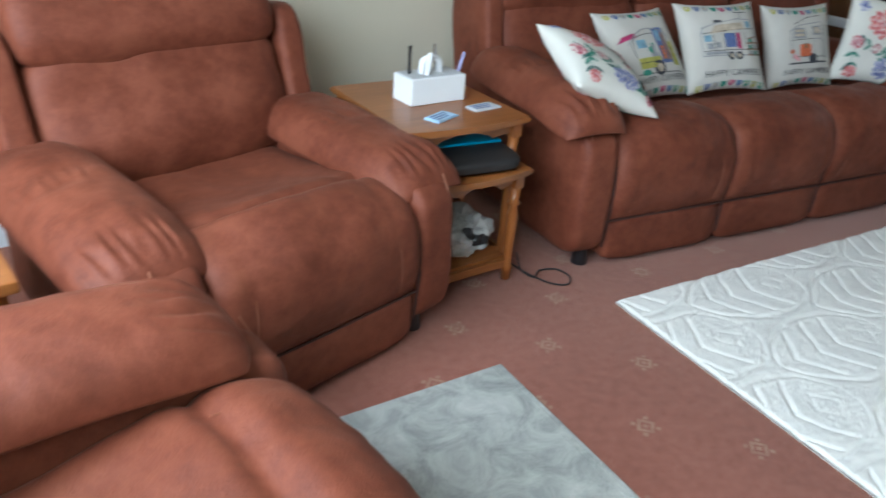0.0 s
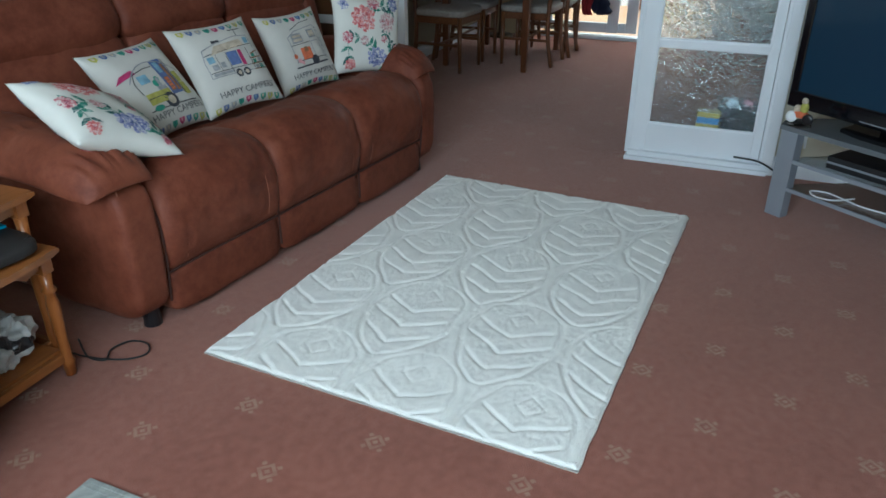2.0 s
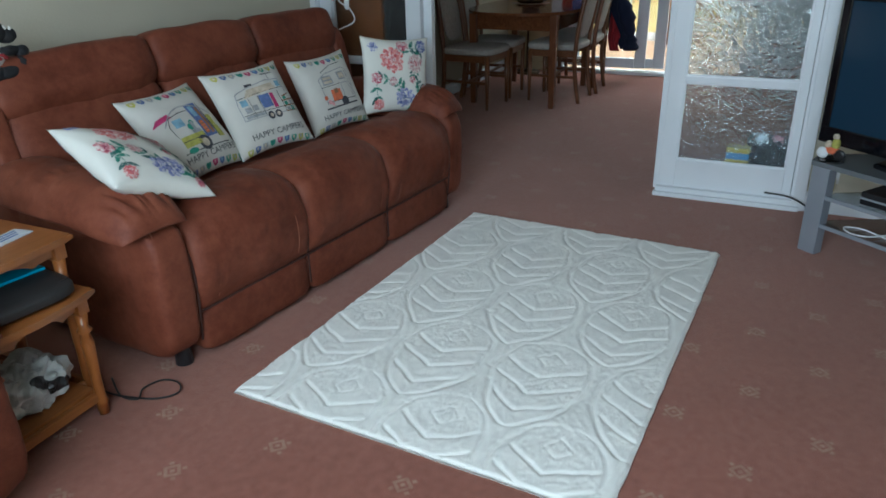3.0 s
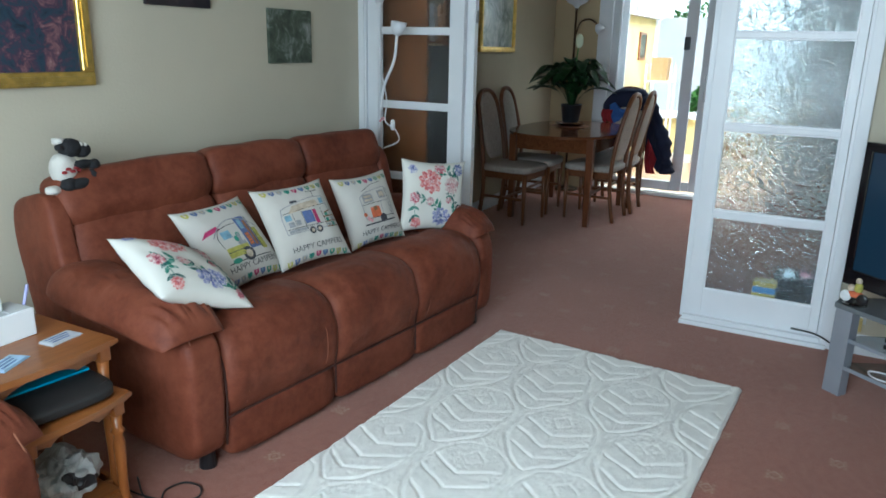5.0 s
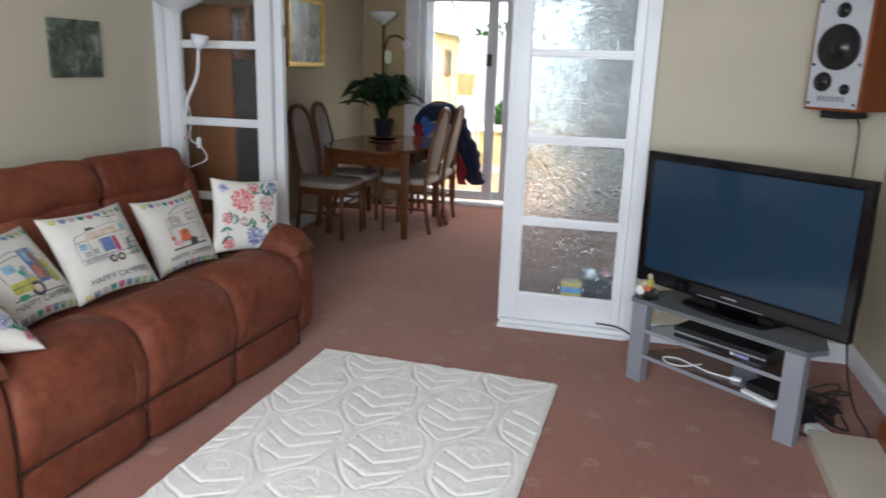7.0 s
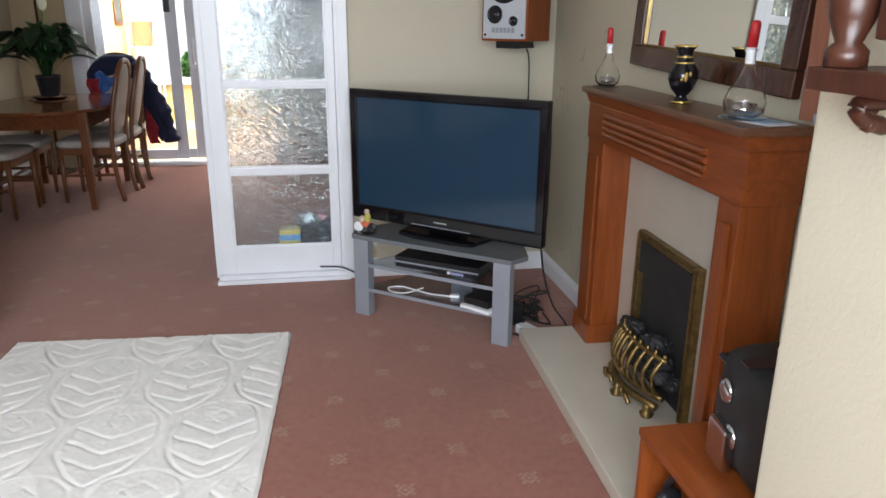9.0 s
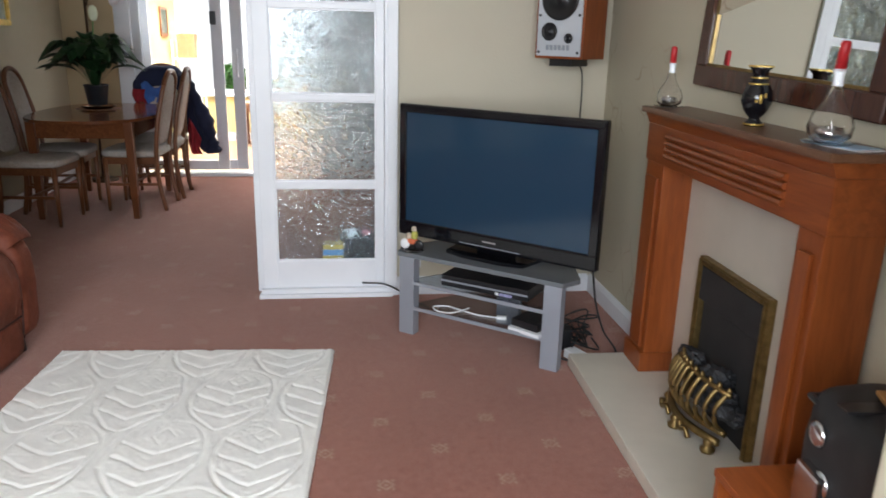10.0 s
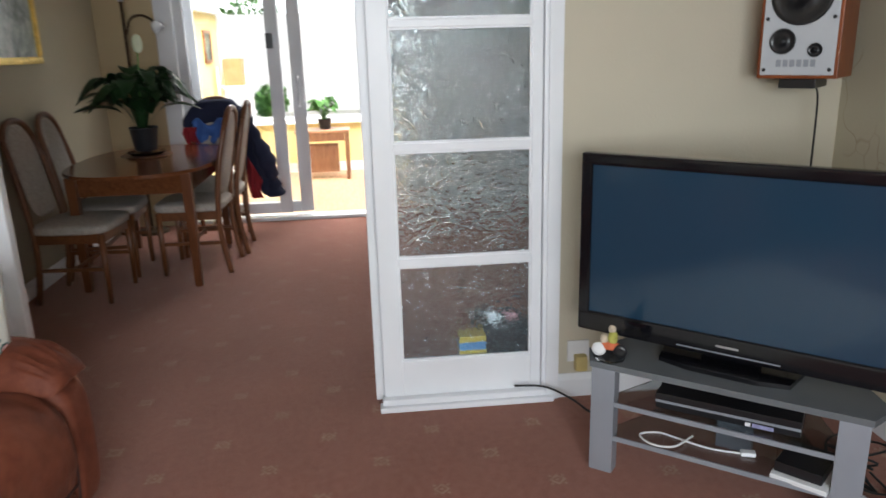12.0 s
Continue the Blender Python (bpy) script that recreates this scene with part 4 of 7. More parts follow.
def lettering(words, x, y, size, s, th):
    """Letters of the built-in font laid on a cushion's front."""
    cu = bpy.data.curves.new("letters", "FONT")
    cu.body, cu.size, cu.align_x, cu.resolution_u = words, size, "CENTER", 2
    tmp = bpy.data.objects.new("letters", cu)
    me = bpy.data.meshes.new_from_object(tmp)
    bm = bmesh.new()
    bm.from_mesh(me)
    bpy.data.objects.remove(tmp)
    bpy.data.meshes.remove(me)
    for v in bm.verts:
        q = bulge(v.co.x + x, v.co.y + y, s, th)
        v.co = (q.x, q.y, q.z + 0.003)
    return bm


def bunting(parent, s, th, y, flip=1):
    for k in range(9):
        x = -0.78 + 0.195 * k
        yy = y + 0.05 * abs(k - 4) / 4 * flip
        flag = [(x - 0.072, yy + 0.06), (x + 0.072, yy + 0.06), (x + 0.066, yy - 0.03), (x, yy - 0.085), (x - 0.066, yy - 0.03)]
        part("bunting_stripe", patch([[(x - 0.04, yy + 0.04), (x + 0.02, yy + 0.045), (x + 0.01, yy - 0.03), (x - 0.03, yy - 0.02)]], s, th, 0.0036), INK[("stone", "grey", "stone", "teal", "rose", "sky", "stone", "grey", "stone")[k]], parent)
        part("bunting_flag", patch([flag], s, th), INK[("olive", "blue", "grey", "green", "magenta", "blue", "green", "olive", "green")[k]], parent)


def caravan(parent, kind, s, th):
    def put(name, shapes, ink):
        for group in ([shapes] if "roofline" in name or "shelves" in name or "aerial" in name or "ground" in name else [[q] for q in shapes]):
            part(name, patch(group, s, th, 0.0026), INK[ink], parent)

    def over(name, shapes, ink):
        for q in shapes:
            part(name, patch([q], s, th, 0.0036), INK[ink], parent)

    if kind == 0:
        arch = [(-0.62 + 1.3 * k / 14, -0.3 + 0.72 * math.sin(math.pi * (0.12 + 0.76 * k / 14)) ** 0.6) for k in range(15)]
        put("printed_roofline", stroke(arch, 0.025), "grey")
        put("printed_body", [rect(-0.5, 0.1, -0.42, -0.2), rect(0.45, 0.62, -0.42, -0.15)], "olive")
        put("printed_door", [rect(0.12, 0.42, -0.35, 0.42)], "blue")
        over("printed_door_panel", [rect(0.16, 0.28, -0.28, 0.02), rect(0.31, 0.39, -0.3, 0.3)], "brown")
        over("printed_window", [rect(-0.42, -0.18, 0.0, 0.18), rect(0.17, 0.28, 0.12, 0.36)], "sky")
        put("printed_wheel", [disc(0.0, -0.43, 0.16)], "ink")
        over("printed_hub", [disc(0.0, -0.43, 0.09)], "stone")
        put("printed_awning", [[(-0.85, 0.18), (-0.35, 0.24), (-0.4, 0.34), (-0.7, 0.3)]], "magenta")
        put("printed_plants", [disc(-0.1, -0.05, 0.07), disc(-0.02, 0.03, 0.06), disc(-0.38, -0.5, 0.12, squash=0.5)], "green")
        put("printed_ground", stroke([(-0.6, -0.52), (0.65, -0.55)], 0.02), "ink")
        over("printed_drawers", [rect(0.17, 0.27, -0.26 + 0.07 * k, -0.21 + 0.07 * k) for k in range(4)], "orange")
        put("printed_outline", stroke([(-0.52, -0.18), (-0.54, 0.06), (-0.44, 0.24), (-0.12, 0.3), (0.1, 0.3)], 0.016) + stroke([(0.44, -0.4), (0.46, 0.4)], 0.016) + stroke([(-0.5, -0.3), (0.1, -0.3)], 0.014), "ink")
        put("printed_bench", [rect(-0.14, 0.08, -0.2, -0.12), rect(-0.06, 0.02, -0.12, 0.06)], "grey")
        put("printed_bench", [rect(0.46, 0.6, -0.14, 0.1)], "olive")
    elif kind == 1:
        put("printed_roofline", stroke([(-0.66, 0.05), (-0.6, 0.32), (-0.2, 0.42), (0.3, 0.5), (0.66, 0.48), (0.7, 0.0), (0.66, -0.3)], 0.022), "grey")
        put("printed_roofline", stroke([(-0.66, 0.05), (-0.66, -0.28), (0.66, -0.3)], 0.02), "grey")
        put("printed_awning", [[(-0.45, 0.18), (0.45, 0.26), (0.4, 0.42), (-0.3, 0.36)]], "stone")
        put("printed_window", [rect(-0.58, -0.42, 0.02, 0.16), rect(0.5, 0.62, 0.3, 0.44)], "sky")
        put("printed_doorway", [rect(-0.1, 0.16, -0.12, 0.18)], "blue")
        put("printed_towel", [rect(0.18, 0.28, -0.16, 0.18)], "magenta")
        put("printed_lower_panel", [rect(-0.6, -0.1, -0.26, -0.2), rect(-0.55, -0.4, -0.14, -0.02), rect(-0.34, -0.22, -0.12, 0.0)], "grey")
        put("printed_wheel", [disc(0.0, -0.3, 0.09), disc(0.2, -0.3, 0.09)], "ink")
        over("printed_hub", [disc(0.0, -0.3, 0.045), disc(0.2, -0.3, 0.045)], "stone")
        put("printed_shelves", stroke([(0.42, -0.05), (0.8, -0.02)], 0.03) + stroke([(0.4, -0.18), (0.82, -0.15)], 0.03) + stroke([(0.42, -0.3), (0.82, -0.28)], 0.03) + stroke([(0.5, 0.05), (0.76, 0.12)], 0.03), "brown")
        put("printed_outline", stroke([(-0.64, 0.2), (0.66, 0.28)], 0.014) + stroke([(-0.64, -0.18), (0.4, -0.18)], 0.014) + stroke([(-0.36, -0.26), (-0.36, 0.18)], 0.012) + stroke([(0.44, 0.2), (0.44, -0.28)], 0.014) + stroke([(-0.12, -0.26), (-0.12, 0.18)], 0.012), "ink")
        put("printed_crates", [rect(0.48, 0.58, -0.17, -0.08), rect(0.62, 0.74, -0.3, -0.19), rect(0.5, 0.6, -0.02, 0.06)], "green")
        put("printed_crates", [rect(0.64, 0.76, -0.16, -0.06), rect(0.48, 0.58, -0.3, -0.21)], "grey")
        put("printed_roof_box", [rect(-0.3, -0.1, 0.42, 0.48)], "ink")
        put("printed_aerial", stroke([(0.4, 0.5), (0.42, 0.66)], 0.015) + stroke([(0.25, 0.66), (0.6, 0.67)], 0.02), "ink")
    else:
        put("printed_roofline", stroke([(-0.42, -0.35), (-0.45, 0.3), (-0.2, 0.42), (0.5, 0.5), (0.62, 0.4), (0.62, -0.38)], 0.022), "grey")
        put("printed_window", [rect(-0.36, -0.02, 0.12, 0.36), rect(0.2, 0.46, 0.18, 0.4)], "grey")
        over("printed_pane", [rect(-0.32, -0.06, 0.16, 0.22), rect(-0.32, -0.06, 0.26, 0.32), rect(0.24, 0.42, 0.22, 0.36)], "stone")
        put("printed_door", stroke([(0.2, -0.34), (0.22, 0.1), (0.48, 0.1), (0.5, -0.34)], 0.018), "grey")
        put("printed_chair", [rect(-0.2, 0.12, -0.3, -0.02)], "orange")
        over("printed_chair_back", [rect(-0.1, 0.02, -0.12, 0.0)], "brown")
        put("printed_wheel", [disc(0.16, -0.36, 0.12)], "ink")
        put("printed_outline", stroke([(-0.43, 0.08), (0.2, 0.1)], 0.014) + stroke([(-0.43, -0.3), (0.6, -0.32)], 0.016) + stroke([(0.54, 0.42), (0.56, -0.36)], 0.014) + stroke([(-0.3, 0.46), (0.1, 0.62), (0.5, 0.66)], 0.016), "ink")
        over("printed_window_bar", [rect(-0.2, -0.18, 0.13, 0.35), rect(0.32, 0.34, 0.19, 0.39)], "grey")
        put("printed_flowers", [disc(-0.34, -0.3, 0.06), disc(-0.26, -0.36, 0.05)], "rose")
        put("printed_lamp", [disc(-0.42, -0.18, 0.06)], "orange")
        put("printed_ground", stroke([(-0.5, -0.46), (0.62, -0.44)], 0.04), "ink")


def flowers(parent, seed, s, th, side=1, rim=1.0):
    """Garden flowers in coral, lilac and blue on trailing stems with paired leaves."""
    rnd = random.Random(seed)
    spots = [(-0.22, 0.42, "pink", 0.33), (0.12, -0.56, "lilac", 0.27), (0.46, 0.30, "blush", 0.25), (0.70, 0.76, "blue", 0.18), (0.10, 0.80, "rose", 0.17), (-0.74, 0.74, "lilac", 0.13),
             (-0.70, -0.06, "rose", 0.15), (-0.60, -0.74, "pink", 0.16), (0.74, -0.36, "pink", 0.12), (0.66, -0.82, "rose", 0.12), (-0.22, -0.14, "blush", 0.12), (0.34, -0.10, "rose", 0.09)]
    deep = {"pink": "rose", "lilac": "blue", "blush": "rose", "blue": "lilac", "rose": "magenta"}
    stems, leaves, dark = [], [], []
    order = [0, 4, 3, 2, 11, 8, 9, 1, 10, 6, 7]
    for a, b in zip(order, order[1:]):
        (x, y), (x2, y2) = spots[a][:2], spots[b][:2]
        bend = rnd.uniform(-0.16, 0.16)
        line = []
        for k in range(7):
            f = k / 6
            off = bend * math.sin(math.pi * f)
            line.append((x + (x2 - x) * f - (y2 - y) * off, y + (y2 - y) * f + (x2 - x) * off))
        stems += stroke(line, 0.014)
        for k in (2, 4):
            for way in (-1, 1):
                turn = math.atan2(y2 - y, x2 - x) + way * rnd.uniform(0.6, 1.1)
                r = rnd.uniform(0.09, 0.15)
                lx, ly = line[k][0] + r * math.cos(turn), line[k][1] + r * math.sin(turn)
                (leaves if rnd.random() < 0.5 else dark).append([(lx + r * c * math.cos(turn) - r * d * math.sin(turn), ly + r * c * math.sin(turn) + r * d * math.cos(turn)) for c, d in ((-1, 0), (-0.4, 0.42), (0.1, 0.3), (0.3, 0.36), (1, 0), (0.3, -0.36), (0.0, -0.3), (-0.4, -0.42))])

    def spread(shapes):
        """On a cushion seen edge-on the print also runs round the rim."""
        return [[(math.copysign(abs(x) ** rim, x), math.copysign(abs(y) ** rim, y)) for x, y in q] for q in shapes]

    def inside(shape):
        return all(abs(x) < 0.97 and abs(y) < 0.97 for x, y in shape)

    part("printed_stems", patch(spread([q for q in stems if inside(q)]), s, th, 0.0022, side), PETAL["green"], parent)
    part("printed_leaves", patch(spread([q for q in leaves if inside(q)]), s, th, 0.0027, side), PETAL["green"], parent)
    part("printed_leaves", patch(spread([q for q in dark if inside(q)]), s, th, 0.0030, side), PETAL["teal"], parent)
    for x, y, ink, r in spots:
        def ring(n, far, size, squash, phase):
            return [q for q in (disc(x + r * far * math.cos(a) * rnd.uniform(0.85, 1.1), y + r * far * math.sin(a), r * size * rnd.uniform(0.8, 1.15), 8, squash, a) for a in (2 * math.pi * k / n + phase for k in range(n))) if inside(q)]

        part("printed_petals", patch(spread(ring(10, 0.66, 0.40, 0.7, x)), s, th, 0.0032, side), PETAL[ink], parent)
        part("printed_petals", patch(spread(ring(9, 0.62, 0.22, 0.35, x + 0.4)), s, th, 0.0037, side), PETAL[deep[ink]], parent)
        part("printed_petals", patch(spread(ring(6, 0.34, 0.30, 0.6, y)), s, th, 0.0042, side), PETAL[ink], parent)
        part("printed_heart", patch(spread(ring(5, 0.22, 0.18, 0.5, y + 0.3)), s, th, 0.0047, side), PETAL[deep[ink]], parent)


def cushion(at, kind, label, s=0.205, th=0.062, seed=0):
    ob = thing("cushion", at, label, "cushion", "cushions on the sofa")
    cover = part("cover", cushion_body(s, th, seed), M_LINEN if kind < 3 else M_COTTON, ob, smooth=True)
    if kind < 3:
        bunting(cover, s, th, 0.76)
        bunting(cover, s, th, -0.88, -1)
        caravan(cover, kind, s, th)
        part("lettering", lettering("HAPPY CAMPERS", 0.05, -0.72, 0.19, s, th), INK["ink"], cover, "dark printed words")
    else:
        flowers(cover, seed, s, th, 1, 1.0 if kind == 3 else 0.85)
        flowers(cover, seed + 7, s, th, -1, 1.0 if kind == 3 else 0.85)
    return ob


SF = SOFA


def on_sofa(x, y, z, lean, turn, roll=0.0):
    """Stands a cushion on the seat, face to the front, leaning back."""
    return SF @ pose(x, y, z, 0, 0, turn) @ pose(0, 0, 0, 90 - lean, 0, 0) @ pose(0, 0, 0, 0, 0, roll)


cushion(on_sofa(-0.378, -0.02, 0.628, 41, 7, 1), 0, "linen cushion printed with a vintage caravan and bunting", 0.195, 0.060, 1)
cushion(on_sofa(-0.04, -0.082, 0.658, 34, -9, 2), 1, "linen cushion printed with a camper van and bunting", 0.19, 0.060, 2)
cushion(on_sofa(0.424, -0.07, 0.642, 25, -7.5, 2), 2, "linen cushion printed with a caravan and a red chair", 0.18, 0.058, 3)
cushion(on_sofa(0.765, -0.215, 0.672, 9, -27, -6), 3, "white cotton cushion printed with garden flowers", 0.186, 0.058, 4)


def across(a, b, away, tip):
    """The pose of a cushion whose corners a and b, on the sofa, are opposite; away: the way its plane runs; tip: degrees it leans."""
    a, b = Vector(a), Vector(b)
    d1 = (b - a).normalized()
    away = Vector(away)
    d2 = (away - away.dot(d1) * d1).normalized()
    n = d1.cross(d2)
    if n.z < 0:
        d1, n = -d1, -n
    c, s = math.cos(radians(tip)), math.sin(radians(tip))
    d2, n = d2 * c + n * s, n * c - d2 * s
    x, y = (d1 + d2).normalized(), (d2 - d1).normalized()
    m = Matrix((x, y, n)).transposed().to_4x4()
    return SF @ Matrix.Translation((a + b) / 2) @ m


cushion(across((-0.945, -0.08, 0.78), (-0.63, -0.45, 0.52), (0.55, 0.77, -0.31), 21), 4, "white flowered cushion leaning over the sofa's arm", 0.19, 0.066, 5)

# -- fireplace --
FP = pose(2.62, -0.905, 0, 0, 0, -1.5)
fire = thing("fireplace", FP, "cherry wood fireplace surround with a beige marble back panel", "fireplace")
for x0, x1 in ((-0.59, -0.475), (0.43, 0.60)):
    leg = part("leg", box(x0, x1, 0.0, 0.165, 0.056, 0.916, 0.004), M_CHERRY, fire)
    part("pilaster", box(x0 + 0.03, x1 - 0.03, 0.166, 0.178, 0.15, 0.86, 0.004), M_CHERRY, leg)
    part("plinth_block", box(x0 - 0.008, x1 + 0.008, 0.0, 0.182, 0.056, 0.14, 0.005), M_CHERRY, leg)
lintel = part("lintel", box(-0.598, 0.608, 0.0, 0.17, 0.917, 1.062, 0.004), M_CHERRYX, fire)
for k in range(4):
    part("reeding", swept([(0.17, 0.945 + 0.024 * k), (0.181, 0.948 + 0.024 * k), (0.186, 0.956 + 0.024 * k), (0.181, 0.964 + 0.024 * k), (0.17, 0.967 + 0.024 * k)], -0.40, 0.41), M_CHERRYX, lintel)
part("cornice", swept([(0.0, 1.063), (0.172, 1.063), (0.176, 1.072), (0.183, 1.09), (0.19, 1.102), (0.0, 1.102)], -0.602, 0.605), M_CHERRYX, fire)
part("mantel_shelf", box(-0.618, 0.618, 0.0, 0.205, 1.1025, 1.126, 0.007), M_DARKTOP, fire, "dark brown polished mantel shelf")
part("marble_panel", box(-0.475, 0.43, 0.004, 0.045, 0.056, 0.916), M_MARBLE, fire, "beige marble back panel")
part("hearth", box(-0.72, 0.62, 0.0, 0.425, 0.002, 0.055, 0.006), M_HEARTH, fire, "polished cream stone hearth")

gas = thing("gas_fire", FP @ pose(-0.012, 0.045, 0.0555), "brass-framed coal-effect gas fire with an ornate fret", "gas fire")
for x0, x1, z0, z1 in ((-0.24, -0.214, 0.0, 0.565), (0.214, 0.24, 0.0, 0.565), (-0.214, 0.214, 0.537, 0.565)):
    trim = part("frame", box(x0, x1, 0.001, 0.03, z0, z1, 0.006), M_BRASS, gas, "aged brass trim")
    part("frame_bead", box(x0 + 0.008, x1 - 0.008, 0.031, 0.038, z0 + 0.004, z1 - 0.008, 0.003), M_BRASS, trim)
part("firebox", box(-0.213, 0.213, 0.001, 0.006, 0.0, 0.536), M_SOOT, gas, "blackened firebox")
part("hood", box(-0.211, 0.211, 0.007, 0.03, 0.41, 0.535, 0.004), M_SOOT, gas, "black metal hood")
rnd = random.Random(4)
for k in range(22):
    x, z, y = rnd.uniform(-0.17, 0.17), rnd.uniform(0.12, 0.235), rnd.uniform(0.03, 0.085)

    def lump(q, w, k=k):
        return w + q * 0.012 * noise.noise(Vector((q.x * 2 + k, q.y * 2, q.z * 2)))

    part("coal", puff(x, y, z, rnd.uniform(0.028, 0.045), 0.032, rnd.uniform(0.022, 0.036), 2.4, 6, lump), M_COAL, gas)
for k in range(11):
    s = -1 + 2 * k / 10
    x = s * 0.175
    y = 0.10 + 0.055 * math.cos(s * math.pi / 2)
    h = 0.235 - 0.02 * abs(s)
    bar = part("fret_bar", tube(smooth_path([(x, y - 0.02, 0.075), (x, y + 0.012, 0.11), (x, y + 0.018, 0.16), (x, y - 0.008, h - 0.01), (x, y - 0.022, h)], 4), 0.0085, 7), M_BRASS, gas, smooth=True)
    part("finial", lathe([(0.0, 0.0), (0.008, 0.004), (0.01, 0.012), (0.006, 0.02), (0.0, 0.026)], (x, y - 0.022, h), 10), M_BRASS, bar, smooth=True)
for zz, rr, dy in ((0.075, 0.011, -0.02), (0.045, 0.014, 0.0), (0.235, 0.009, -0.022)):
    part("fret_rail", tube([(-0.19 + 0.038 * k, 0.10 + dy + 0.055 * math.cos((-1 + 0.2 * k) * math.pi / 2), zz - (0.02 * abs(-1 + 0.2 * k) if zz > 0.2 else 0)) for k in range(11)], rr, 7), M_BRASS, gas, smooth=True)
for x, y in ((-0.165, 0.12), (0.0, 0.165), (0.165, 0.12)):
    part("fret_foot", lathe([(0.022, 0.0), (0.026, 0.012), (0.013, 0.022), (0.018, 0.036), (0.01, 0.05)], (x, y, 0.0), 12), M_BRASS, gas, "scrolled brass foot", smooth=True)
for x0 in (-0.11, 0.05):
    part("fret_scroll", tube(smooth_path([(x0, 0.165, 0.02), (x0 + 0.02, 0.17, 0.045), (x0 + 0.05, 0.172, 0.03), (x0 + 0.07, 0.168, 0.05)], 5), 0.009, 6), M_BRASS, gas, smooth=True)


def decanter(at, label, tilt):
    ob = thing("candle_bottle", at, label, "candle holder", "glass candle bottles")
    prof = [(0.03, 0.0), (0.046, 0.012), (0.05, 0.035), (0.042, 0.062), (0.022, 0.092), (0.012, 0.125), (0.011, 0.15), (0.016, 0.158)]
    inner = [(max(0.001, r - 0.004), z + 0.004) for r, z in reversed(prof[:-1])]
    b = part("bottle", lathe(prof + [(0.012, 0.158)] + inner + [(0.0, 0.006)], (0, 0, 0), 20), M_CLEAR, ob, "clear glass flask", smooth=True)
    b.visible_shadow = False
    part("pebbles", puff(0, 0, 0.022, 0.03, 0.03, 0.013, 2.2, 8, lambda q, w: w + q * 0.006 * noise.noise(w * 90)), M_CHROME, ob, "silvery pebbles", smooth=True)
    part("neck_wax", lathe([(0.0095, 0.125), (0.0095, 0.155), (0.0135, 0.162), (0.0, 0.164)], (0, 0, 0), 12), M_PAPERWHITE, ob)
    c = lathe([(0.012, 0.0), (0.0115, 0.055), (0.009, 0.062), (0.0, 0.064)], (0, 0, 0), 14)
    moved(c, Matrix.Translation((0, 0, 0.16)) @ Matrix.Rotation(radians(tilt), 4, "Y"))
    part("candle", c, M_RED, ob, "red candle stub", smooth=True)
    part("saucer", lathe([(0.0, 0.0005), (0.05, 0.001), (0.058, 0.004), (0.056, 0.0055), (0.0, 0.003)], (0, 0, -0.004), 20), M_CLEAR, ob, smooth=True)
    return ob


decanter(pose(3.17, -0.795, 1.131), "glass flask holding a red candle on the mantel shelf", 2)
big = decanter(pose(2.16, -0.775, 1.133), "taller glass flask holding a leaning red candle on the mantel", -6)
big.scale = (1.12, 1.12, 1.12)
vase = thing("vase", pose(2.56, -0.80, 1.1265), "black urn vase with gold figure decoration on the mantel", "vase")
part("body", lathe([(0.026, 0.0), (0.03, 0.006), (0.02, 0.016), (0.016, 0.024), (0.034, 0.045), (0.046, 0.075), (0.044, 0.105), (0.026, 0.13), (0.022, 0.148), (0.024, 0.165), (0.036, 0.178), (0.033, 0.18), (0.018, 0.165), (0.0, 0.16)], (0, 0, 0), 24), M_GLOSSBLACK, vase, smooth=True)
for z, r in ((0.006, 0.0305), (0.127, 0.029), (0.145, 0.0235), (0.179, 0.0365)):
    part("gold_band", lathe([(r - 0.004, z - 0.003), (r + 0.001, z - 0.002), (r + 0.001, z + 0.002), (r - 0.004, z + 0.003)], (0, 0, 0), 24), M_GOLD, vase)
for k, (x, z, w, h) in enumerate(((0.0, 0.085, 0.012, 0.03), (-0.012, 0.095, 0.008, 0.016), (0.012, 0.078, 0.009, 0.012))):
    part("gold_figure", puff(-0.043 + x * 0.2, 0.012 + x, z, 0.004, w / 2, h / 2, 2.2, 6), M_GOLD, vase)
ob = thing("letter", pose(2.13, -0.79, 1.1265, 0, 0, 12), "folded pale blue letter under the glass flask", "letter")
part("sheet", box(-0.10, 0.08, -0.045, 0.045, 0, 0.0015), M_PAPERWHITE, ob)
part("sheet", box(-0.075, 0.095, -0.05, 0.035, 0.0017, 0.0032), M_BLUECARD, ob)

mirror = thing("wall_mirror", pose(2.64, SOUTH + 0.002, 1.198, 2.5, -1.8, -0.5), "rectangular wall mirror in a dark mahogany frame", "mirror")
mw, mh = 0.53, 0.72
for a, b, c, d in ((-mw, mw, 0.0, 0.075), (-mw, mw, mh - 0.075, mh)):
    part("frame_rail", box(a, b, 0.0, 0.032, c, d, 0.010, seg=3), M_MAHOG, mirror)
for a, b in ((-mw, -mw + 0.075), (mw - 0.075, mw)):
    part("frame_stile", box(a, b, 0.0, 0.0315, 0.074, mh - 0.074, 0.010, seg=3), M_MAHOG, mirror)
for a, b, c, d in ((-mw + 0.075, mw - 0.075, 0.075, 0.084), (-mw + 0.075, mw - 0.075, mh - 0.084, mh - 0.075), (-mw + 0.075, -mw + 0.084, 0.084, mh - 0.084), (mw - 0.084, mw - 0.075, 0.084, mh - 0.084)):
    part("gilt_slip", box(a, b, 0.012, 0.020, c, d), M_BRASS, mirror)
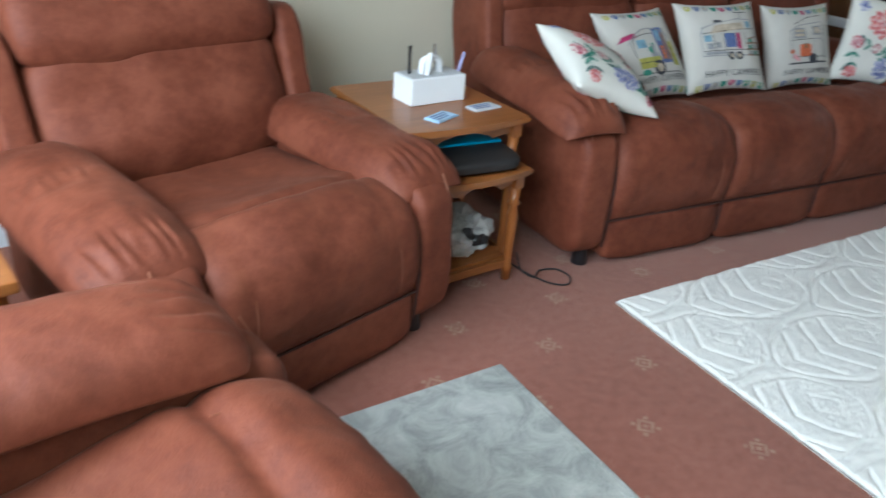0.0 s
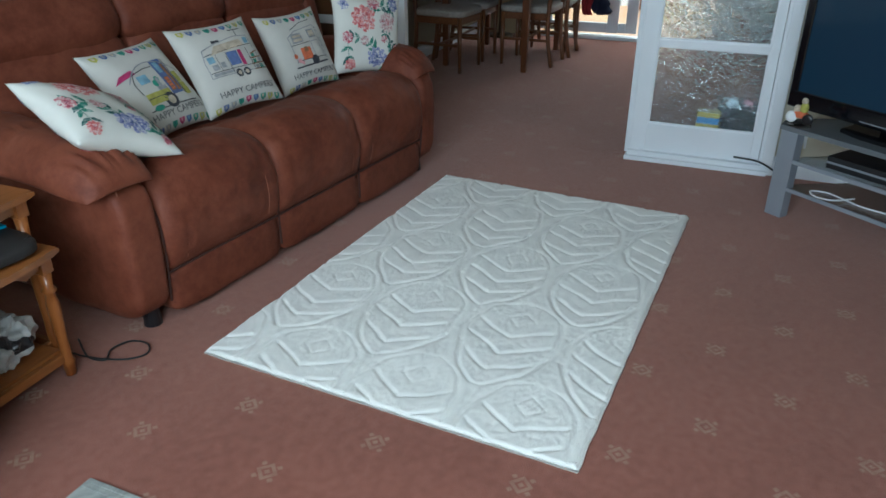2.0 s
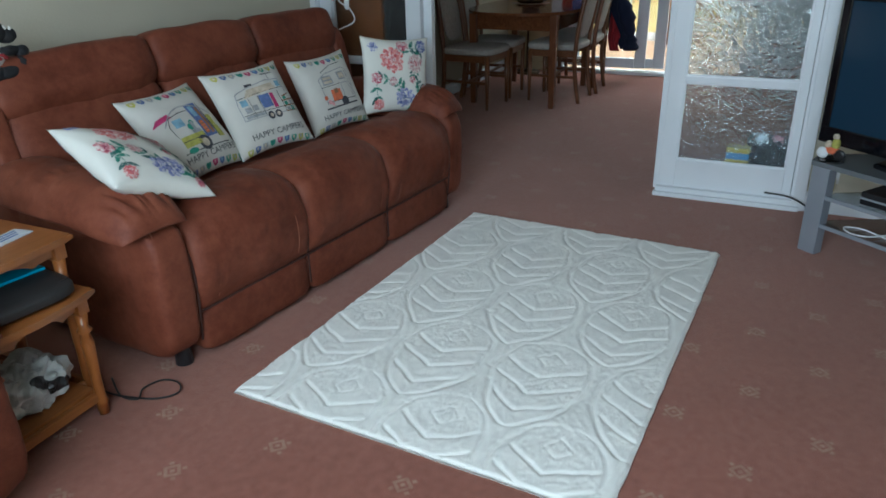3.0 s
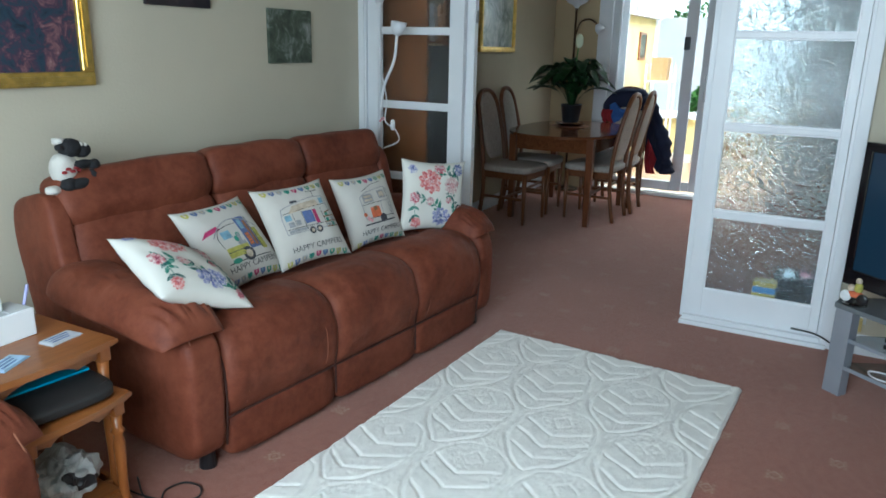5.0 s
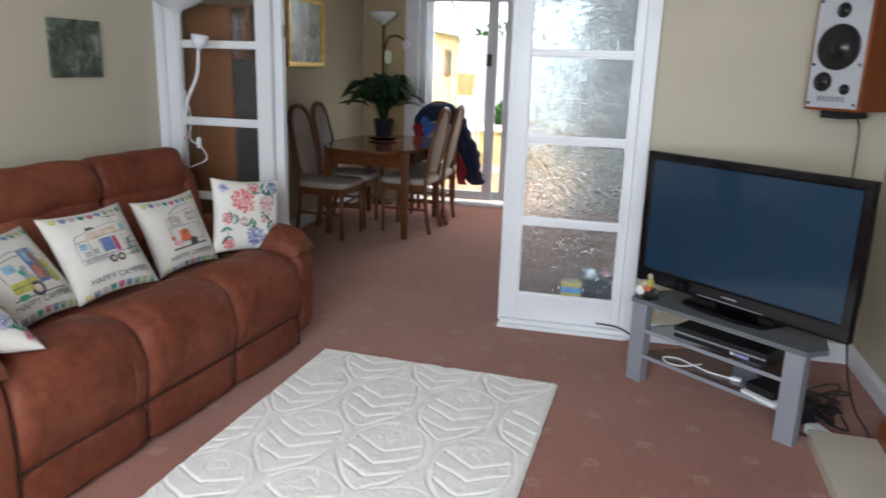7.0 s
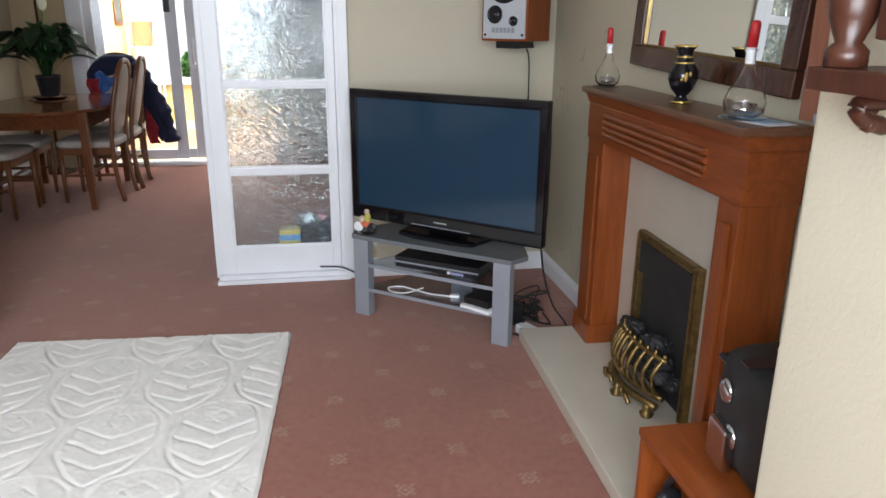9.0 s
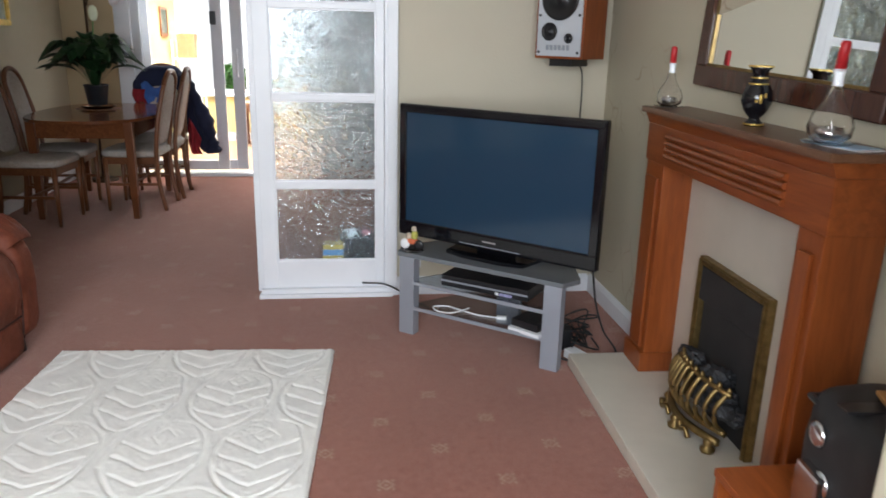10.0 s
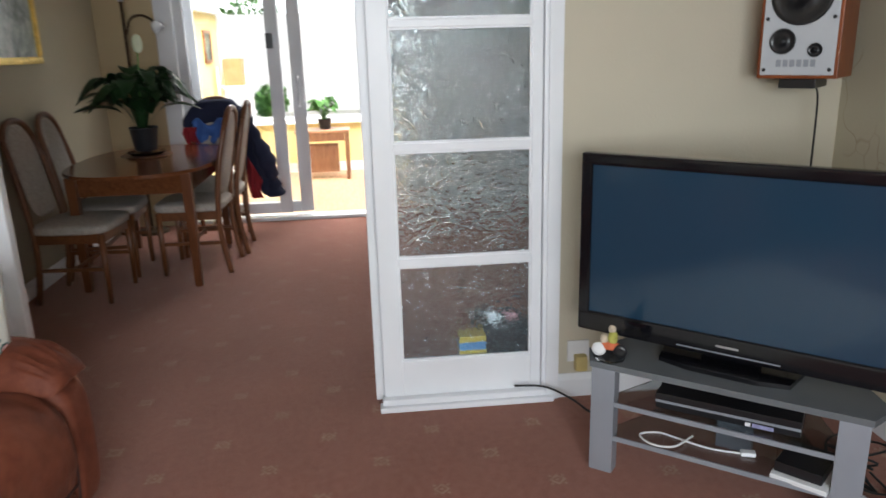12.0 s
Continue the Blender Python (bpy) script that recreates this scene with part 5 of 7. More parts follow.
part("glass", box(-mw + 0.07, mw - 0.07, 0.008, 0.013, 0.07, mh - 0.07), M_MIRROR, mirror, "mirror glass")

board = thing("wall_board", pose(2.025, SOUTH + 0.002, 0), "reddish wooden board fixed upright on the wall", "board")
part("plank", box(-0.06, 0.058, 0, 0.022, 1.135, 2.1, 0.003), M_BOARD, board)
part("bracket", box(-0.062, -0.022, 0.0235, 0.04, 1.136, 1.162, 0.004), M_GREYSIL, board, "grey metal bracket")

M_CLOCK = timber("dark_carved_wood", (0.035, 0.011, 0.006), (0.075, 0.024, 0.012), 0.35)
clock = thing("wall_clock", pose(1.185, -0.398, 1.258), "dark carved wooden wall clock with turned columns", "wall clock")
part("base_shelf", box(-0.26, 0.06, 0.0, 0.115, 0.035, 0.065, 0.004), M_CLOCK, clock)
part("backboard", box(-0.22, 0.02, 0.0, 0.03, 0.066, 0.75, 0.004), M_CLOCK, clock)
part("case", box(-0.18, -0.02, 0.03, 0.09, 0.10, 0.72, 0.006), M_CLOCK, clock)
for x in (0.022, -0.222):
    part("turned_column", lathe([(0.026, 0.0), (0.026, 0.02), (0.016, 0.03), (0.028, 0.06), (0.03, 0.085), (0.017, 0.12), (0.024, 0.135), (0.014, 0.15), (0.018, 0.25), (0.013, 0.38), (0.024, 0.41), (0.024, 0.45)], (x, 0.09, 0.066), 16), M_CLOCK, clock, smooth=True)
    part("corbel", tube(smooth_path([(x, 0.02, 0.022), (x, 0.06, 0.018), (x, 0.05, 0.0), (x, 0.015, -0.012)], 5), 0.012, 8), M_CLOCK, clock, smooth=True)
    part("drop_finial", lathe([(0.0, -0.02), (0.010, -0.015), (0.012, -0.005), (0.006, 0.004), (0.010, 0.01)], (x, 0.04, 0.0), 12), M_CLOCK, clock, smooth=True)

# -- small cabinet and black case beside the hearth --
cab = thing("cabinet", pose(1.62, -0.62, 0), "small open-fronted brown cabinet beside the hearth", "cabinet")
part("top", box(-0.235, 0.205, -0.27, 0.225, 0.40, 0.42, 0.003), M_CHERRYX, cab)
part("side", box(0.185, 0.203, -0.265, 0.22, 0.001, 0.399), M_CHERRY, cab)
part("side", box(-0.233, -0.215, -0.265, 0.22, 0.001, 0.399), M_CHERRY, cab)
part("back", box(-0.214, 0.184, -0.265, -0.25, 0.001, 0.399), M_CHERRY, cab)
part("shelf", box(-0.214, 0.184, -0.249, 0.21, 0.04, 0.058), M_CHERRYX, cab)
part("shelf", box(-0.214, 0.184, -0.249, 0.20, 0.20, 0.215), M_CHERRYX, cab)
hp = thing("headphones", pose(1.68, -0.47, 0.216, 0, 0, 20), "black headphones on the cabinet shelf", "headphones")
part("headband", tube(smooth_path([(-0.07, 0, 0.03), (-0.075, 0, 0.08), (-0.04, 0, 0.13), (0.0, 0, 0.145), (0.04, 0, 0.13), (0.075, 0, 0.08), (0.07, 0, 0.03)], 5), 0.009, 7), M_BLACK, hp, smooth=True)
for s in (-1, 1):
    part("ear_cup", puff(s * 0.065, 0, 0.04, 0.022, 0.04, 0.04, 2.4, 10), M_BLACK, hp, smooth=True)
ob = thing("envelope", pose(1.56, -0.46, 0.216, 0, 0, 8), "white envelope on the cabinet shelf", "envelope")
part("paper", box(-0.06, 0.06, -0.045, 0.045, 0, 0.004), M_PAPERWHITE, ob)
case = thing("black_case", pose(1.565, -0.66, 0.421, 0, 0, -6), "black padded carrying case with chrome buckles", "case")
part("body", puff(0, 0, 0.14, 0.15, 0.165, 0.14, 6.0, 14, lambda q, w: w + q * 0.006 * noise.noise(w * 14)), M_RUBBER, case, smooth=True)
part("lid_ridge", tube([(-0.14, 0.15, 0.235), (0.14, 0.15, 0.235), (0.145, 0.0, 0.235), (0.14, -0.15, 0.235)], 0.008, 6), M_BLACK, case)
for dx, z in ((0.06, 0.19), (0.02, 0.10), (0.075, 0.06)):
    part("buckle", lathe([(0.0, 0.0), (0.024, 0.002), (0.03, 0.008), (0.022, 0.014), (0.012, 0.016), (0.0, 0.017)], (0, 0, 0), 16), M_CHROME, case, "round chrome buckle", smooth=True).matrix_basis = pose(dx, 0.163, z, -90, 0, 0)
part("clasp", box(0.0, 0.085, 0.162, 0.19, 0.02, 0.12, 0.008), M_CHROME, case, "angular chrome clasp")
part("strap", box(-0.02, 0.02, -0.16, 0.17, 0.279, 0.284), M_BLACK, case)
ob = thing("wallet", pose(1.545, -0.60, 0.706, 0, 0, -20), "tan leather wallet and white slip on the black case", "wallet")
part("flap", box(-0.06, 0.06, -0.04, 0.04, 0.006, 0.016, 0.003), plain("tan_leather", (0.34, 0.17, 0.05), 0.5), ob)
part("slip", box(-0.07, 0.06, -0.05, 0.03, 0.0, 0.004), M_PAPERWHITE, ob)

# -- television on its stand --
TVA = math.degrees(math.atan2(-0.575 - 0.198, 3.213 - 3.891)) - 180
TV = pose(3.552, -0.19, 0, 0, 0, TVA)   # local +x towards the partition, -y towards the back corner
tv = thing("television", TV, "large flat television with a gloss black bezel, switched off", "television")
part("cabinet", puff(0, -0.045, 0.752, 0.50, 0.045, 0.295, 8.0, 10), M_BLACK, tv, smooth=True)
for x0, x1, z0, z1 in ((-0.515, 0.515, 0.438, 0.51), (-0.515, 0.515, 1.027, 1.067), (-0.515, -0.475, 0.5, 1.04), (0.475, 0.515, 0.5, 1.04)):
    part("bezel", box(x0, x1, -0.03, 0.012, z0, z1, 0.010, seg=3), M_GLOSSBLACK, tv, "gloss black bezel")
m, t, b = material("dark_screen_glass")
b.inputs["Base Color"].default_value = (0.016, 0.042, 0.075, 1)
b.inputs["Roughness"].default_value = 0.12
b.inputs["Specular IOR Level"].default_value = 0.45
b.inputs["Coat Weight"].default_value = 0.12
b.inputs["Coat Roughness"].default_value = 0.03
part("screen", box(-0.478, 0.478, -0.02, 0.004, 0.507, 1.030), m, tv, "dark blue-black screen")
part("badge", box(-0.035, 0.035, 0.012, 0.0135, 0.474, 0.481), M_CHROME, tv, "small silver maker's badge bar")
part("trim_line", box(-0.16, 0.16, 0.0119, 0.013, 0.452, 0.456), M_GREYSIL, tv)
part("neck", box(-0.09, 0.09, -0.09, -0.03, 0.415, 0.50, 0.01), M_GLOSSBLACK, tv)
part("pedestal", prism([(-0.23, -0.13), (0.23, -0.13), (0.2, 0.06), (0.1, 0.085), (-0.1, 0.085), (-0.2, 0.06)], 0.4055, 0.42), M_GLOSSBLACK, tv, "black glass pedestal foot")

STA = math.degrees(math.atan2(-0.565, -0.44)) - 180
ST = pose(3.425, -0.105, 0, 0, 0, STA)
stand = thing("tv_stand", ST, "silver corner television stand with glass shelves", "tv stand")
for s in (-1, 1):
    part("leg", box(s * 0.365 - 0.04, s * 0.365 + 0.04, -0.05, 0.0, 0.001, 0.383, 0.003), M_GREYSIL, stand)
part("rear_leg", box(-0.06, 0.06, -0.39, -0.35, 0.001, 0.383, 0.003), M_GREYSIL, stand)
part("top_shelf", prism([(-0.41, 0.005), (0.41, 0.005), (0.45, -0.09), (0.30, -0.36), (0.16, -0.42), (-0.16, -0.42), (-0.30, -0.36), (-0.45, -0.09)], 0.3845, 0.405), plain("grey_glass_top", (0.13, 0.14, 0.15), 0.12, vary=0.05, bump=0.0), stand, "grey glass top shelf")
for z in (0.255, 0.13):
    sh = part("glass_shelf", prism([(-0.33, -0.01), (0.33, -0.01), (0.34, -0.09), (0.22, -0.33), (-0.22, -0.33), (-0.34, -0.09)], z, z + 0.008), M_TINT, stand, "smoked glass shelf")
    sh.visible_shadow = False
    part("shelf_edge", box(-0.33, 0.33, -0.0095, -0.004, z - 0.004, z + 0.012), M_GREYSIL, sh)
dvd = thing("disc_player", ST @ pose(-0.015, -0.05, 0.2635, 0, 0, 2), "slim black disc player on the glass shelf", "disc player")
part("body", box(-0.215, 0.215, -0.26, 0.0, 0.004, 0.056, 0.003), M_BLACK, dvd)
part("front_line", box(-0.215, 0.215, 0.0005, 0.003, 0.026, 0.034), M_GREYSIL, dvd)
part("display", box(-0.14, -0.08, 0.0005, 0.003, 0.008, 0.02), INK["lilac"], dvd, "small violet display")
part("label_chip", box(-0.075, -0.06, 0.0005, 0.003, 0.008, 0.02), M_PAPERWHITE, dvd)
box2 = thing("set_top_box", ST @ pose(-0.25, -0.06, 0.1385, 0, 0, -10), "small black and white router on the lower shelf", "router")
part("body", box(-0.08, 0.08, -0.12, 0.06, 0.0, 0.016, 0.004), M_PAPERWHITE, box2)
part("lid", box(-0.06, 0.075, -0.11, 0.04, 0.0165, 0.05, 0.004), M_BLACK, box2)
lead = thing("white_cable", ST @ pose(0.10, -0.09, 0.1385, 0, 0, 22), "loose white cable looped on the lower glass shelf", "cable")
part("loop", tube(smooth_path([(-0.16, 0.05, 0.004), (-0.06, 0.03, 0.004), (0.03, -0.02, 0.004), (0.09, -0.05, 0.004), (0.15, -0.03, 0.004), (0.12, 0.03, 0.006), (0.05, 0.045, 0.010), (-0.02, -0.03, 0.010)], 7), 0.0035, 7), M_PAPERWHITE, lead, smooth=True)
part("plug", box(-0.20, -0.155, 0.038, 0.062, 0.0, 0.014, 0.004), M_PAPERWHITE, lead, "white moulded plug")
orn = thing("ornament", ST @ pose(0.36, -0.045, 0.4055, 0, 0, 10), "small painted ceramic motorbike ornament on the television stand", "ornament")
part("base", lathe([(0.0, 0.0), (0.05, 0.001), (0.05, 0.008), (0.0, 0.009)], (0, 0, 0), 18), M_CLEAR, orn)
for x in (-0.035, 0.035):
    w = lathe([(0.010, -0.006), (0.022, -0.006), (0.024, 0.0), (0.022, 0.006), (0.010, 0.006)], (0, 0, 0), 16)
    moved(w, Matrix.Translation((x, 0.012, 0.033)) @ Matrix.Rotation(radians(90), 4, "X"))
    part("wheel", w, M_PAPERWHITE if x > 0 else M_BLACK, orn, smooth=True)
part("tank", puff(0, 0.005, 0.045, 0.038, 0.014, 0.014, 2.4, 8), INK["orange"], orn, "orange-red motorbike body", smooth=True)
part("rider_shape", puff(-0.008, 0.0, 0.073, 0.016, 0.014, 0.024, 2.4, 8), INK["olive"], orn, smooth=True)
part("rider_shape", puff(0.02, 0.0, 0.066, 0.014, 0.013, 0.018, 2.4, 8), INK["stone"], orn, smooth=True)
part("ears", puff(-0.005, 0.0, 0.103, 0.013, 0.009, 0.014, 2.2, 7), INK["stone"], orn, smooth=True)

# tangle of leads, adaptors and a socket behind the stand
tangle = thing("cables", pose(3.46, -0.58, 0), "tangle of black leads and plugs on the carpet behind the television", "cables")
rnd = random.Random(9)
for k in range(7):
    pts = [(rnd.uniform(-0.14, 0.14), rnd.uniform(-0.10, 0.14), 0.006 + 0.02 * (j % 2) + rnd.uniform(0, 0.05 if k < 4 else 0.14)) for j in range(6)]
    part("lead", tube(smooth_path(pts, 6), 0.004, 6), M_RUBBER, tangle, smooth=True)
part("lead", tube(smooth_path([(-0.14, -0.02, 0.42), (-0.13, -0.05, 0.26), (-0.12, -0.1, 0.12), (-0.14, -0.16, 0.01), (-0.2, 0.02, 0.006), (-0.1, 0.16, 0.006)], 7), 0.0045, 6), M_RUBBER, tangle, smooth=True)
part("adapter", box(-0.06, 0.03, 0.02, 0.1, 0.001, 0.1, 0.01), M_BLACK, tangle, "black mains adapter")
strip = thing("extension_lead", pose(3.30, -0.55, 0.001, 0, 0, 24), "white extension socket on the carpet", "extension socket")
part("block", box(-0.05, 0.05, -0.03, 0.03, 0, 0.04, 0.006), M_PAPERWHITE, strip)
part("lead", tube(smooth_path([(-0.05, 0, 0.02), (-0.1, 0.03, 0.01), (-0.16, 0.02, 0.006)], 5), 0.005, 6), M_PAPERWHITE, strip, smooth=True)
sock = thing("wall_socket", pose(EAST - 0.001, 0.105, 0.2), "white wall socket with a yellowed plug", "socket")
part("plate", box(-0.01, 0, -0.045, 0.045, -0.045, 0.045, 0.003), M_PAPERWHITE, sock)
part("plug", box(-0.05, -0.0105, -0.03, 0.02, -0.075, -0.01, 0.01), plain("yellowed_plastic", (0.5, 0.4, 0.16), 0.5), sock)
lead = thing("cable", pose(EAST - 0.04, 0.36, 0.0), "thin black aerial lead along the foot of the glazed door", "cable")
part("lead", tube(smooth_path([(-0.012, 0.02, 0.085), (-0.03, -0.1, 0.08), (-0.07, -0.2, 0.04), (-0.14, -0.25, 0.02), (-0.22, -0.32, 0.008)], 6), 0.0045, 6), M_RUBBER, lead, smooth=True)

# -- loudspeaker in the corner --
SPK = pose(3.948, -0.559, 1.28, 0, 0, 45)   # front faces +y in its own frame
spk = thing("loudspeaker", SPK, "wall-hung loudspeaker in a reddish wood case with a grey front", "loudspeaker")
part("case", box(-0.13, 0.13, -0.235, -0.008, 0.0, 0.50, 0.004), M_CHERRY, spk)
front = part("front", box(-0.118, 0.118, -0.0075, 0.0, 0.012, 0.488, 0.002), M_GREYFACE, spk, "pale grey front panel")


def cone(x, z, r, parent):
    rim = lathe([(r, 0.0), (r * 1.08, 0.004), (r * 1.02, 0.008), (r * 0.9, 0.003), (r * 0.35, -0.004 + 0.006), (r * 0.3, 0.01), (0.0, 0.014)], (0, 0, 0), 26)
    moved(rim, Matrix.Translation((x, 0.0005, z)) @ Matrix.Rotation(radians(-90), 4, "X"))
    part("drive_unit", rim, M_BLACK, parent, "black drive unit", smooth=True)


cone(0.0, 0.275, 0.092, front)
cone(0.05, 0.125, 0.040, front)
cone(-0.055, 0.095, 0.022, front)
cone(0.0, 0.43, 0.03, front)
for x in (-0.105, 0.105):
    for z in (0.03, 0.20, 0.47):
        part("screw", lathe([(0.0, 0.0), (0.007, 0.0), (0.006, 0.004), (0.0, 0.005)], (0, 0, 0), 10), M_BLACK, front).matrix_basis = pose(x, 0.0005, z, -90, 0, 0)
for k in range(6):
    part("print_bar", box(-0.06 + 0.022 * k, -0.044 + 0.022 * k, 0.0002, 0.0012, 0.040, 0.064), M_GREYSIL, front)
part("bracket", box(-0.06, 0.06, -0.2, -0.03, -0.035, -0.001, 0.004), M_BLACK, spk, "black wall bracket")
part("bracket_arm", tube([(0, -0.12, -0.02), (0, -0.30, -0.03)], 0.012, 8), M_BLACK, spk)
part("lead", tube(smooth_path([(-0.03, -0.18, -0.03), (-0.035, -0.21, -0.12), (-0.033, -0.22, -0.5), (-0.03, -0.22, -0.95)], 6), 0.004, 6), M_RUBBER, spk, smooth=True)

# -- pictures on the north wall --


def picture(name, x0, x1, z0, z1, y, rim, depth, mats, label, category="picture"):
    ob = thing(name, pose((x0 + x1) / 2, y, (z0 + z1) / 2), label, category)
    w, h = (x1 - x0) / 2, (z1 - z0) / 2
    part("canvas", box(-w + rim * 0.9, w - rim * 0.9, -depth * 0.5 if rim else -depth, -0.001, -h + rim * 0.9, h - rim * 0.9), mats[0], ob)
    if rim:
        for a, b, c, d in ((-w, w, -h, -h + rim), (-w, w, h - rim, h), (-w, -w + rim, -h + rim, h - rim), (w - rim, w, -h + rim, h - rim)):
            edge = part("frame", box(a, b, -depth, -0.001, c, d, depth * 0.3, seg=3), mats[1], ob)
            if rim > 0.03:
                part("inner_bead", box(a + rim * 0.3, b - rim * 0.3, -depth - 0.006, -depth + 0.002, c + rim * 0.3, d - rim * 0.3, 0.003), mats[1], edge)
    return ob


M_WOODLAND = blotches("woodland_print", [(0.3, (0.008, 0.012, 0.025)), (0.44, (0.02, 0.05, 0.08)), (0.52, (0.06, 0.03, 0.06)), (0.62, (0.22, 0.11, 0.12)), (0.74, (0.42, 0.3, 0.28))], 14.0)
M_DUSK = blotches("dusky_print", [(0.35, (0.008, 0.008, 0.012)), (0.6, (0.03, 0.018, 0.025)), (0.72, (0.2, 0.12, 0.1))], 7.0)
M_BRIDGE = blotches("grey_green_print", [(0.3, (0.02, 0.03, 0.02)), (0.5, (0.08, 0.1, 0.07)), (0.7, (0.32, 0.34, 0.32))], 10.0)
picture("picture", 1.45, 2.29, 1.235, 1.90, NORTH - 0.001, 0.055, 0.035, (M_WOODLAND, M_GOLD), "woodland print in a heavy gilt frame")
picture("picture", 2.58, 2.945, 1.565, 1.93, NORTH - 0.001, 0.0, 0.022, (M_DUSK,), "dark frameless canvas print on the wall")
picture("picture", 3.35, 3.70, 1.31, 1.59, NORTH - 0.001, 0.0, 0.018, (M_BRIDGE,), "frameless grey photograph of a stone bridge")
picture("picture", 3.34, 3.68, 1.775, 2.05, NORTH - 0.001, 0.0, 0.018, (M_BRIDGE,), "frameless grey landscape photograph")
picture("picture", 5.89, 6.615, 1.375, 1.95, NORTH - 0.001, 0.045, 0.03, (blotches("pale_print", [(0.3, (0.1, 0.13, 0.11)), (0.5, (0.35, 0.4, 0.36)), (0.65, (0.6, 0.62, 0.58))], 4.0, 0.15), M_GOLD), "pale landscape print under glass in a gilt frame")

# -- soft toy sheep on the sofa back --
M_FLEECE = plain("white_fleece", (0.62, 0.6, 0.55), 0.95, vary=0.1, grain=200, bump=0.8)
M_FUR = plain("black_plush", (0.014, 0.014, 0.016), 0.9, vary=0.3, grain=200, bump=0.5)
M_KNIT = plain("dark_red_knit", (0.3, 0.03, 0.035), 0.9)
toy = bmesh.new()
# fleece body, tuft and tail; black head, muzzle, ears and limbs; white eyes; red zigzag band
for mat_index, blobs in ((0, ((0.0, 0.0, 0.062, 0.05, 0.042, 0.058), (-0.004, 0.008, 0.163, 0.022, 0.022, 0.014), (-0.066, 0.0, -0.006, 0.026, 0.024, 0.016), (0.044, -0.047, 0.15, 0.007, 0.006, 0.008), (0.064, -0.05, 0.146, 0.006, 0.006, 0.007))),
                         (1, ((0.024, -0.014, 0.136, 0.042, 0.038, 0.034), (0.066, -0.030, 0.122, 0.034, 0.028, 0.025), (-0.022, -0.012, 0.142, 0.018, 0.014, 0.012), (0.05, -0.04, 0.075, 0.044, 0.018, 0.016), (0.10, -0.045, 0.066, 0.026, 0.022, 0.020), (0.02, -0.046, 0.008, 0.062, 0.026, 0.022), (0.078, -0.052, 0.022, 0.026, 0.026, 0.030), (-0.03, -0.04, 0.012, 0.032, 0.024, 0.022))),
                         (2, tuple((-0.042 + 0.017 * k, -0.036 - 0.004 * min(k, 5 - k), 0.056 + 0.010 * (k % 2), 0.011, 0.007, 0.006) for k in range(6)))):
    n0 = len(toy.faces)
    for cx, cy, cz, sx, sy, sz in blobs:
        puff(cx, cy, cz, sx, sy, sz, 2.3, 10, lambda q, w: w + q * 0.003 * noise.noise(w * 80), toy)
    toy.faces.ensure_lookup_table()
    for f in toy.faces[n0:]:
        f.material_index = mat_index
toyob = solo("soft_toy", toy, M_FLEECE, SF @ pose(-0.85, 0.30, 0.895, 0, 0, 22), "black-faced soft toy sheep in a cream jumper on the sofa back", "soft toy", smooth=True)
toyob.data.materials.append(M_FUR)
toyob.data.materials.append(M_KNIT)


# -- floor lamps --
def uplighter(at, label, h, bowl, mat, arm_pts, plug=False):
    ob = thing("floor_lamp", at, label, "floor lamp")
    part("base", lathe([(0.13, 0.0), (0.132, 0.012), (0.11, 0.022), (0.02, 0.03), (0.014, 0.05)], (0, 0, 0.001), 28), mat, ob, smooth=True)
    part("pole", lathe([(0.011, 0.045), (0.011, h - 0.12), (0.017, h - 0.115), (0.017, h - 0.09)], (0, 0, 0), 12), mat, ob, smooth=True)
    part("shade", lathe([(0.018, h - 0.11), (0.03, h - 0.085), (0.085, h - 0.06), (bowl * 0.86, h - 0.03), (bowl, h + 0.012), (bowl - 0.004, h + 0.012), (bowl * 0.8, h - 0.024), (0.02, h - 0.07)], (0, 0, 0), 30), M_FROST, ob, "frosted white bowl shade", smooth=True)
    arm = part("reading_arm", tube(smooth_path(arm_pts, 6), 0.009, 8), mat, ob, "flexible reading arm", smooth=True)
    a, b = Vector(arm_pts[-2]), Vector(arm_pts[-1])
    d = (b - a).normalized()
    bell = lathe([(0.014, 0.0), (0.03, 0.014), (0.042, 0.04), (0.046, 0.075), (0.042, 0.076), (0.034, 0.05), (0.0, 0.03)], (0, 0, 0), 18)
    moved(bell, Matrix.Translation(b) @ d.to_track_quat("Z", "Y").to_matrix().to_4x4())
    part("reading_shade", bell, M_FROST, arm, "small frosted bell shade", smooth=True)
    if plug:
        part("cord", tube(smooth_path([(0.01, -0.01, 1.25), (0.03, -0.03, 1.1), (0.015, -0.03, 0.98), (0.06, -0.07, 0.93), (0.07, -0.09, 0.86), (0.0, -0.03, 0.82)], 6), 0.004, 6), mat, ob, smooth=True)
        part("switch", puff(0.05, -0.06, 0.955, 0.014, 0.012, 0.032, 3.0, 8), mat, ob, "inline switch", smooth=True)
        part("ribbon", tube(smooth_path([(-0.03, -0.02, 0.98), (0.0, -0.025, 1.0), (0.02, -0.02, 0.985)], 4), 0.006, 6), INK["rose"], ob, "pink ribbon tie")
    return ob


M_FROST = plain("frosted_shade", (0.74, 0.76, 0.8), 0.5, vary=0.03, bump=0.0)
uplighter(pose(3.97, 2.73, 0, 0, 0, 0), "white uplighter floor lamp with reading arm behind the sofa", 1.755, 0.155, M_UPVC, [(0.0, -0.01, 1.05), (0.0, -0.03, 1.18), (0.0, -0.10, 1.33), (0.0, -0.115, 1.44), (0.0, -0.12, 1.47)], True)

